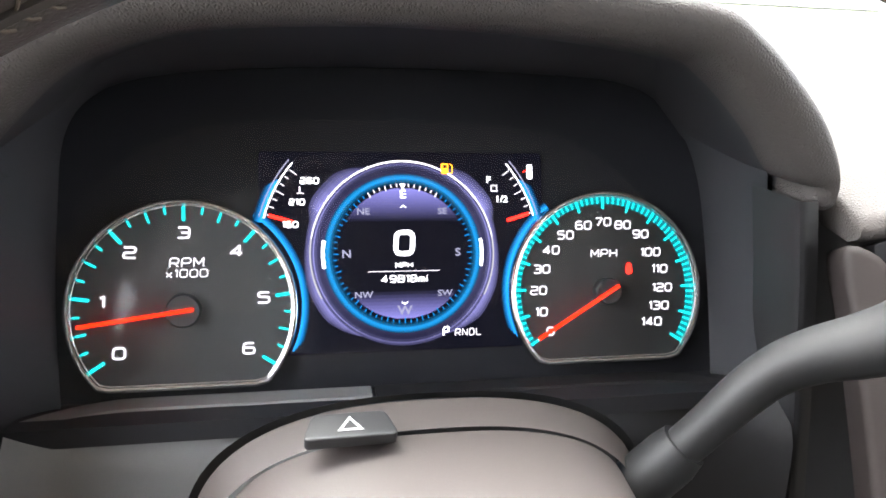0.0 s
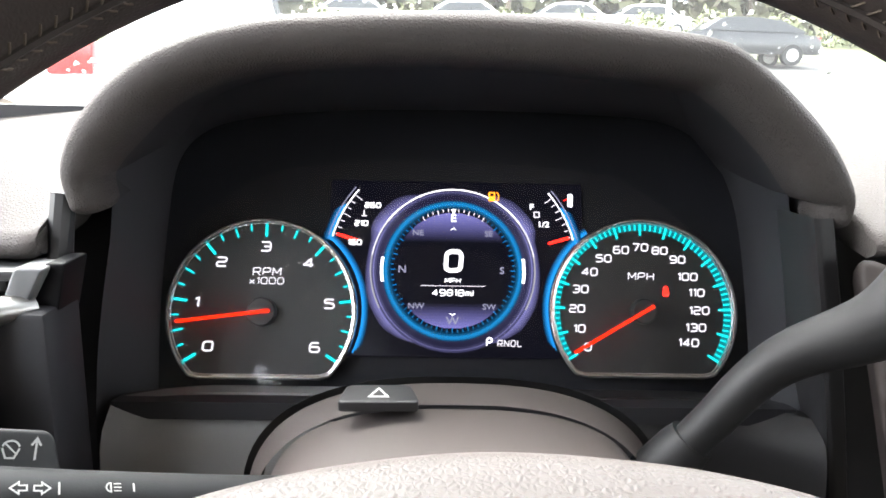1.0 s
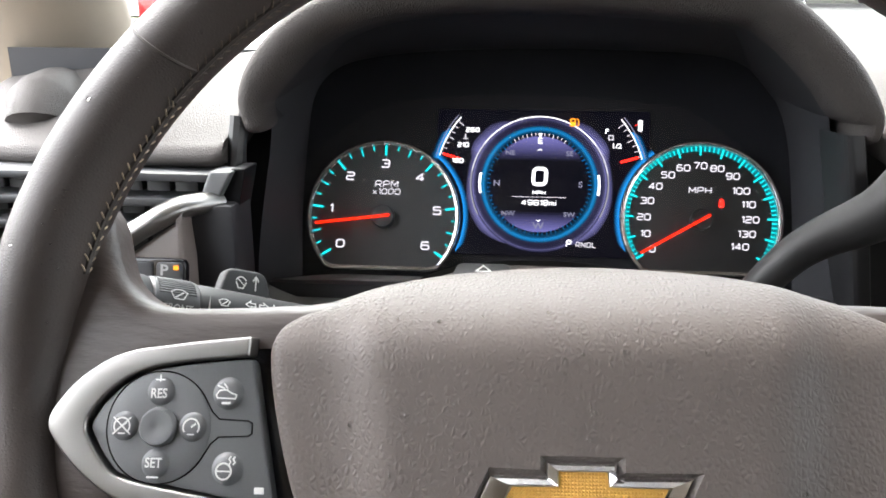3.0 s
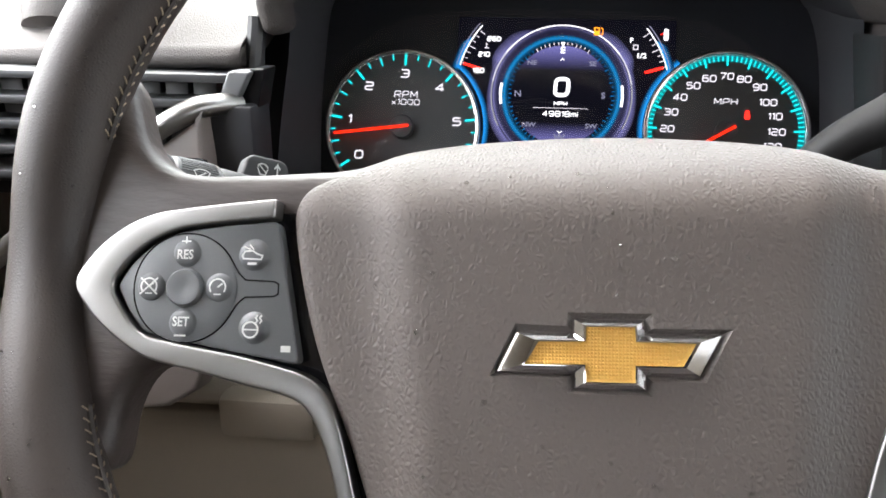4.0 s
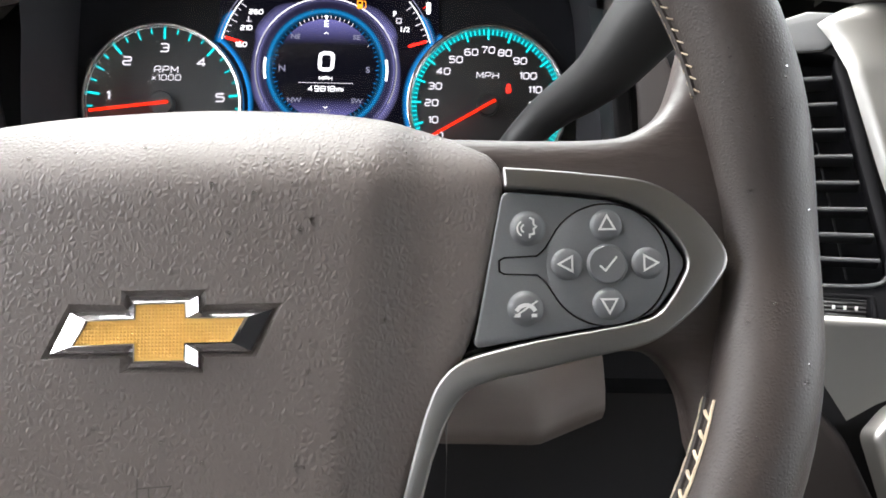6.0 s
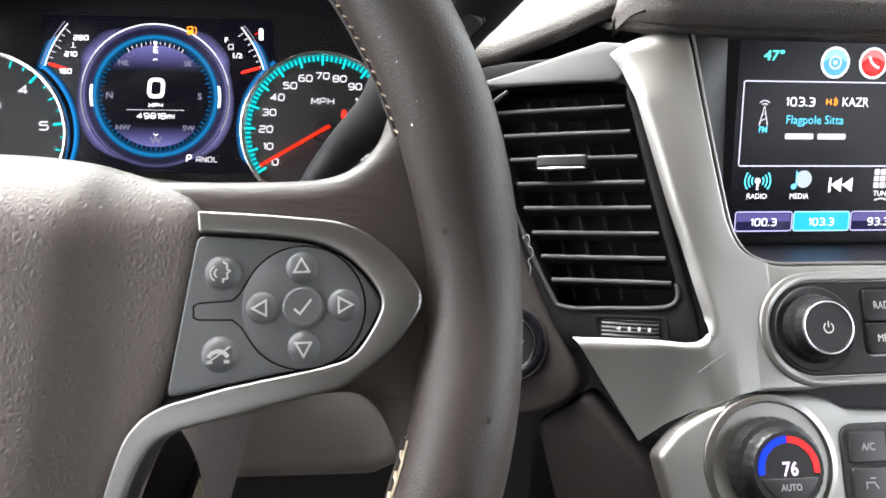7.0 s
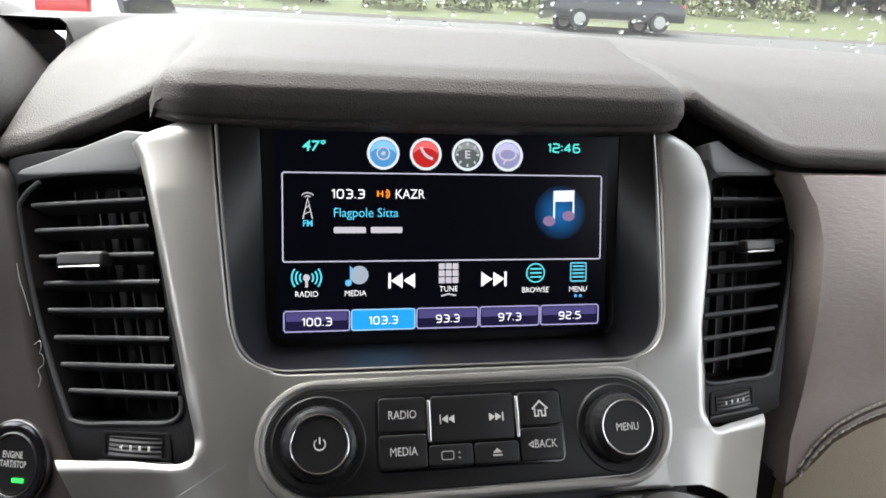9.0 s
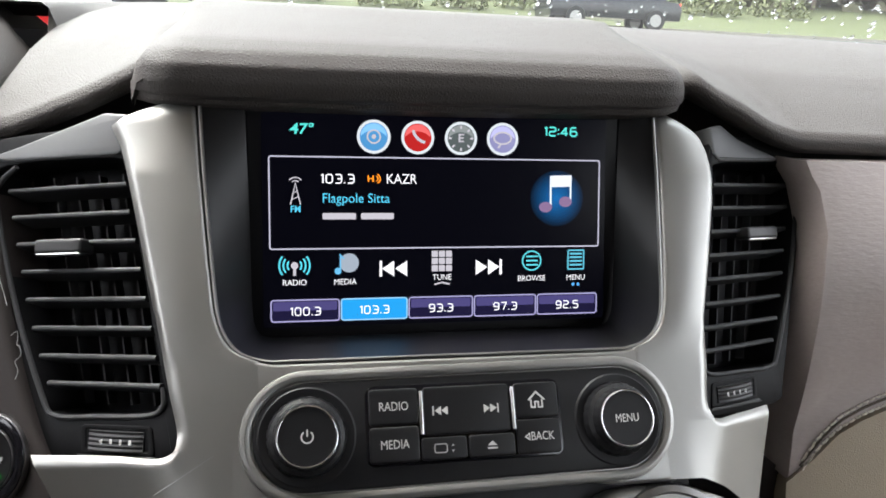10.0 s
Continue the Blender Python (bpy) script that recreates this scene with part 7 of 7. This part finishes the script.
def build_start():
    # brown cheek panel between gauges and vent, with the start button
    ch = thing("cheek_panel", VENT_L, "brown plastic panel beside the gauges holding the start button", "trim panel")
    o = [(-83, 79), (-68, 76), (-61, 60), (-48.5, 20), (-36, -20), (-20, -56), (-2, -92), (-28, -110), (-52, -106), (-66, -96), (-71.5, -80), (-74, -36), (-77, 8), (-80, 46)]
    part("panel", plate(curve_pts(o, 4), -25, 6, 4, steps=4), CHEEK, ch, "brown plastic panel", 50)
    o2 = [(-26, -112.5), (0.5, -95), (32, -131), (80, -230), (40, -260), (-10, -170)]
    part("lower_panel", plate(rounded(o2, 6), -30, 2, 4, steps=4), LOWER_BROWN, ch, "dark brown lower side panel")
    for path in ([(-53, 26), (-51, 18), (-47, 12), (-44, 5), (-41, 0)], [(-37, -14), (-34, -12), (-32.5, -15), (-33.5, -18), (-31, -19), (-30.5, -23), (-33, -26), (-31.5, -30), (-32, -34)]):
        line = curve_pts([(x * 0.94, y, 7.4 - 0.6 * (i % 2)) for i, (x, y) in enumerate(path)], 5, False)
        part("loose_thread", tube([p * MM for p in line], 0.0002, 5), PRINT_DIM, ch, "fine frayed thread at the seam")
    st = thing("start_button", VENT_L @ Matrix.Translation((-0.0405, -0.0705, 0.006)), "round black engine start button with a bright ring and green light", "start button")
    part("ring", ring2(circle(0, 0, 20.5, 56), circle(0, 0, 14.6, 56), -2, 3.4, 2.0), GLOSS, st, "gloss black outer ring")
    part("ring_edge", ring2(circle(0, 0, 20.9, 56), circle(0, 0, 19.9, 56), -2, 2.3, 0.4), SATIN_DARK, st, "thin bright edge")
    part("inner_edge", ring2(circle(0, 0, 15.0, 56), circle(0, 0, 14.3, 56), 1.0, 3.5, 0.3), SATIN_DARK, st, "thin bright inner edge")
    part("cap", lathe([(14.4, -2), (14.4, 1.6), (13, 2.6), (8, 2.2), (0, 2.0)], 48, cap1=False), DEEP_BLACK, st, "black cap")
    part("legend", glyphs("ENGINE", 0, 4.5, 3.0, 2.9, wide=0.8), PRINT, st)
    part("legend", glyphs("START/STOP", 0, 0.2, 3.0, 2.9, wide=0.7), PRINT, st)
    part("light", plate(rect(0.5, -8.2, 7.5, -6, 0.4), 2.6, 3.0, 0.1), GREEN_L, st, "lit green light")


build_start()


# ---- outside ----
def land(x, y):
    """The height of the ground: a level car park, a street, and a lawn that rises to the woods."""
    return float(np.interp(y, [-60, 6, 14, 20, 25.5, 27, 38, 60, 400], [0, 0, 1.05, 1.85, 2.45, 2.6, 4.15, 7.0, 30]))


def build_outside():
    grass = material("wet_grass", (0.043, 0.053, 0.012), 0.95, grain_size=0.04, bump=0.8, tint=0.3, patch=1.6)
    tar = material("wet_asphalt", (0.032, 0.031, 0.029), 0.75, grain_size=0.02, bump=0.5, tint=0.2, patch=1.5)
    stone = material("pale_concrete", (0.25, 0.23, 0.2), 0.8, grain_size=0.01, bump=0.4, tint=0.15, patch=0.8)

    def ground(s, t):
        a = -300 + 600 * s
        b = -60 + 460 * t ** 1.6
        return (a, b, land(a, b) - 0.02)
    solid("ground", sheet(ground, 24, 120), grass, "wet green lawn rising towards the woods", "ground", "structure", angle=80)
    solid("pavement", sheet(lambda s, t: (-60 + 120 * s, -30 + 49 * t, land(0, -30 + 49 * t) + 0.01), 12, 60), tar, "wet grey car park asphalt", "pavement", "structure", angle=80)
    bm = bmesh.new()
    sheet(lambda s, t: (-60 + 120 * s, 25.6 + 0.8 * t, land(0, 25.6) + 0.12), 30, 1, (0, 0, -0.2), bm)
    solid("kerb", bm, stone, "pale concrete kerb and path along the lawn", "kerb", "structure")
    solid("road", sheet(lambda s, t: (-120 + 240 * s, 19.5 + 6 * t, land(0, 19.5 + 6 * t) + 0.02), 12, 12), tar, "wet asphalt street beyond the lawn", "road", "structure", angle=80)

    # woods: clumps of leaves in one mass, with trunks
    leaf = material("mixed_foliage", (0.1, 0.096, 0.055), 0.85, grain_size=0.3, tint=0.45, patch=2.5)
    bark = material("bark", (0.1, 0.08, 0.06), 0.9, grain_size=0.05, bump=0.6, tint=0.3)
    shrub_leaf = material("shrub_foliage", (0.11, 0.12, 0.05), 0.8, grain_size=0.15, tint=0.35, patch=1.2)
    rnd = random.Random(11)
    verts, faces = [], []
    for k in range(26000):
        x = rnd.uniform(-95, 110)
        y = rnd.uniform(45, 62) + 3 * math.sin(x * 0.21)
        crown = 9 + 3.5 * math.sin(x * 0.37) + 2 * math.sin(x * 1.1 + 1)
        z = land(x, y) + rnd.random() ** 0.8 * crown
        r = rnd.uniform(0.25, 0.8) * (1 + max(0, y - 50) * 0.09)
        n = Vector((rnd.uniform(-1, 1), rnd.uniform(-1.2, 0.2), rnd.uniform(-0.3, 1))).normalized()
        a = n.orthogonal().normalized()
        b = n.cross(a)
        i = len(verts)
        for j in range(5):
            g = r * rnd.uniform(0.6, 1.2)
            verts.append(Vector((x, y, z)) + a * (g * math.cos(j * 1.257)) + b * (g * math.sin(j * 1.257)) + n * (0.1 * (j % 2)))
        faces.append((i, i + 1, i + 2, i + 3, i + 4))
    me = bpy.data.meshes.new("woods")
    me.from_pydata(verts, [], faces)
    me.materials.append(leaf)
    tagged(new("woods", me), "autumn green and brown woods behind the lawn", "woods", kind="stuff")
    for k in range(26):
        x = -70 + k * 6.3 + rnd.uniform(-2, 2)
        y = 44.5 + rnd.uniform(0, 4)
        h = rnd.uniform(6, 10)
        pts = [(x + 0.3 * math.sin(i * 0.9 + k), y, land(x, y) - 0.2 + h * i / 6) for i in range(7)]
        t = thing("tree", Matrix.Identity(4), "slim bare tree trunk at the edge of the woods", "tree", "trees along the lawn")
        part("trunk", tube(pts, [0.17 * (1 - 0.12 * i) for i in range(7)], 8), bark, t)
        for j in range(4):
            b0 = Vector(pts[2 + j])
            d = Vector((rnd.uniform(-1.4, 1.4), rnd.uniform(-0.8, 0.8), rnd.uniform(0.8, 1.8)))
            part("limb", tube([b0, b0 + d * 0.5, b0 + d], [0.06, 0.045, 0.02], 6), bark, t)

    # clipped shrubs between the street and the far cars
    for x, y, r in ((-8.6, 31.5, 1.25), (-4.3, 31, 1.3), (-0.6, 31.6, 1.35), (3.4, 31, 1.3), (6.6, 32, 1.2), (9.8, 33.5, 1.3), (13, 34, 1.4), (16.5, 35, 1.3), (20.5, 36, 1.5), (25, 37, 1.5)):
        verts, faces = [], []
        for k in range(700):
            d = Vector((rnd.gauss(0, 1), rnd.gauss(0, 1), abs(rnd.gauss(0, 1)))).normalized() * r * rnd.uniform(0.75, 1.08)
            d.z *= 1.15
            d *= 1 + 0.12 * math.sin(d.x * 5 + k * 0.0) * math.cos(d.z * 6)
            n = (d.normalized() + Vector((rnd.uniform(-1, 1), rnd.uniform(-1, 1), rnd.uniform(-1, 1))) * 0.8).normalized()
            a = n.orthogonal().normalized()
            b = n.cross(a)
            i = len(verts)
            g = rnd.uniform(0.06, 0.15)
            for j in range(4):
                verts.append(d + a * (g * math.cos(j * 1.571)) + b * (g * 0.7 * math.sin(j * 1.571)))
            faces.append((i, i + 1, i + 2, i + 3))
        me = bpy.data.meshes.new("leaves")
        me.from_pydata(verts, [], faces)
        me.materials.append(shrub_leaf)
        t = thing("shrub", Matrix.Translation((x, y, land(x, y) - 0.05)), "rounded green shrub on the lawn", "shrub", "shrubs on the lawn")
        ob = new("leaves", me)
        ob.parent = t
        part("stem", tube([(0, 0, -0.1), (0.05, 0, 0.5), (-0.05, 0.04, 1.0)], [0.09, 0.07, 0.04], 7), bark, t)

    # light pole
    pole = thing("street_lamp", Matrix.Translation((10.5, 33, land(0, 33))), "pale grey street lamp pole", "street lamp")
    galv = material("galvanised_steel", (0.5, 0.5, 0.5), 0.5, 0.6)
    part("pole", tube([(0, 0, 0), (0, 0, 7)], [0.13, 0.08], 12), galv, pole)
    part("arm", tube([(0, 0, 6.9), (0, -0.8, 7.3), (0, -1.8, 7.35)], 0.05, 8), galv, pole)
    part("head", box(-0.15, -2.4, 7.25, 0.15, -1.7, 7.42, 0.04), galv, pole)


def parked_car(m, paint, label, tall=1.45, light=True, lamp=0.72, rear=True):
    car = thing("car", m, label, "car", "parked cars")
    glass = material("tinted_car_glass", (0.012, 0.014, 0.016), 0.06)
    rubber = material("tyre_rubber", (0.015, 0.015, 0.015), 0.8)
    L, W = 2.3, 0.9
    side = [(-2.3, 0.35), (-2.32, 0.75), (-2.15, 0.95), (-1.75, 1.0), (-0.9, tall - 0.06), (0.75, tall), (1.55, 1.08), (2.15, 0.98), (2.3, 0.7), (2.28, 0.35)]
    prof = curve_pts(side, 4, False)
    bm = bmesh.new()
    loops = []
    for w, sh in ((-W, 0.93), (-W * 0.97, 0.98), (-W * 0.8, 1.0), (0, 1.015), (W * 0.8, 1.0), (W * 0.97, 0.98), (W, 0.93)):
        loops.append([(p.x * (0.985 if abs(w) == W else 1), w * (1 - 0.18 * max(0.0, p.y - 1.0) / 0.45), 0.3 + (p.y - 0.3) * sh) for p in prof])
    rings(bm, loops, closed=True, cap0=True, cap1=True)
    part("body", bm, paint, car, "", 40)
    for s in (-1, 1):
        o = [(-1.55, 1.02), (-0.85, tall - 0.14), (0.7, tall - 0.1), (1.35, 1.07)]
        bm = bmesh.new()
        rings(bm, [[(x, s * (W * (1 - 0.18 * max(0, z - 1.0) / 0.45) + d), z) for x, z in o] for d in (-0.03, 0.012)], cap0=True, cap1=True)
        part("side_window", bm, glass, car)
        for wx in (-1.4, 1.42):
            rm = Matrix.Translation((wx, s * 0.82, 0.33)) @ Matrix.Rotation(radians(90), 4, "X")
            wh = part("wheel", moved(lathe([(330, -110), (330, 110), (300, 120), (210, 118)], 28), rm), rubber, car)
            part("rim", moved(lathe([(205, -112), (205, 122), (60, 124), (0, 126)], 20, cap1=False), rm), SATIN, wh)
        part("tail_lamp", box(-2.335, s * 0.62 - 0.17, lamp, -2.2, s * 0.62 + 0.17, lamp + (0.2 if lamp < 1 else 0.3), 0.03), glow("lit_tail_lamp", (1.0, 0.02, 0.01), 6.0) if light else material("red_lens", (0.4, 0.01, 0.01), 0.15), car, "red tail lamp")
        part("head_lamp", box(2.12, s * 0.62 - 0.18, 0.66, 2.3, s * 0.62 + 0.18, 0.82, 0.04), material("lamp_lens", (0.7, 0.7, 0.7), 0.1), car)
    if not rear:
        return car
    bm = bmesh.new()
    rings(bm, [[(-1.85, -0.7, 1.03), (-1.85, 0.7, 1.03), (-1.0, 0.6, tall - 0.08), (-1.0, -0.6, tall - 0.08)], [(-1.88, -0.7, 1.07), (-1.88, 0.7, 1.07), (-1.02, 0.6, tall - 0.04), (-1.02, -0.6, tall - 0.04)]], cap0=True, cap1=True)
    part("rear_window", bm, glass, car)
    return car


def build_cars():
    def put(x, y, yaw, paint, label, tall=1.45, light=True, lamp=0.72, rear=True):
        parked_car(Matrix.Translation((x, y, land(x, y) + 0.02)) @ Matrix.Rotation(radians(yaw), 4, "Z"), paint, label, tall, light, lamp, rear)
    black = material("black_car_paint", (0.012, 0.013, 0.016), 0.15, tint=0.05)
    white = material("white_car_paint", (0.75, 0.75, 0.75), 0.2, tint=0.03)
    silver = material("silver_car_paint", (0.4, 0.41, 0.42), 0.25, 0.5, tint=0.05)
    put(10.3, 24.7, 180, black, "black car with lit red tail lamps on the street", 1.5)
    put(-1.95, 7.6, 90, white, "tall white van parked ahead with red tail lamps", 2.3, False, 1.15, False)
    for x, y, paint, label in ((-9.5, 38, white, "white car parked behind the shrubs"), (-3.8, 38.5, silver, "silver car parked behind the shrubs"), (1.8, 38, white, "white car parked behind the shrubs"), (7.2, 38.6, white, "white car parked behind the shrubs"), (11.2, 39, white, "white car parked behind the shrubs"), (-16, 38, silver, "silver car parked behind the shrubs")):
        put(x, y, 0, paint, label, 1.6, False)


build_outside()
build_cars()
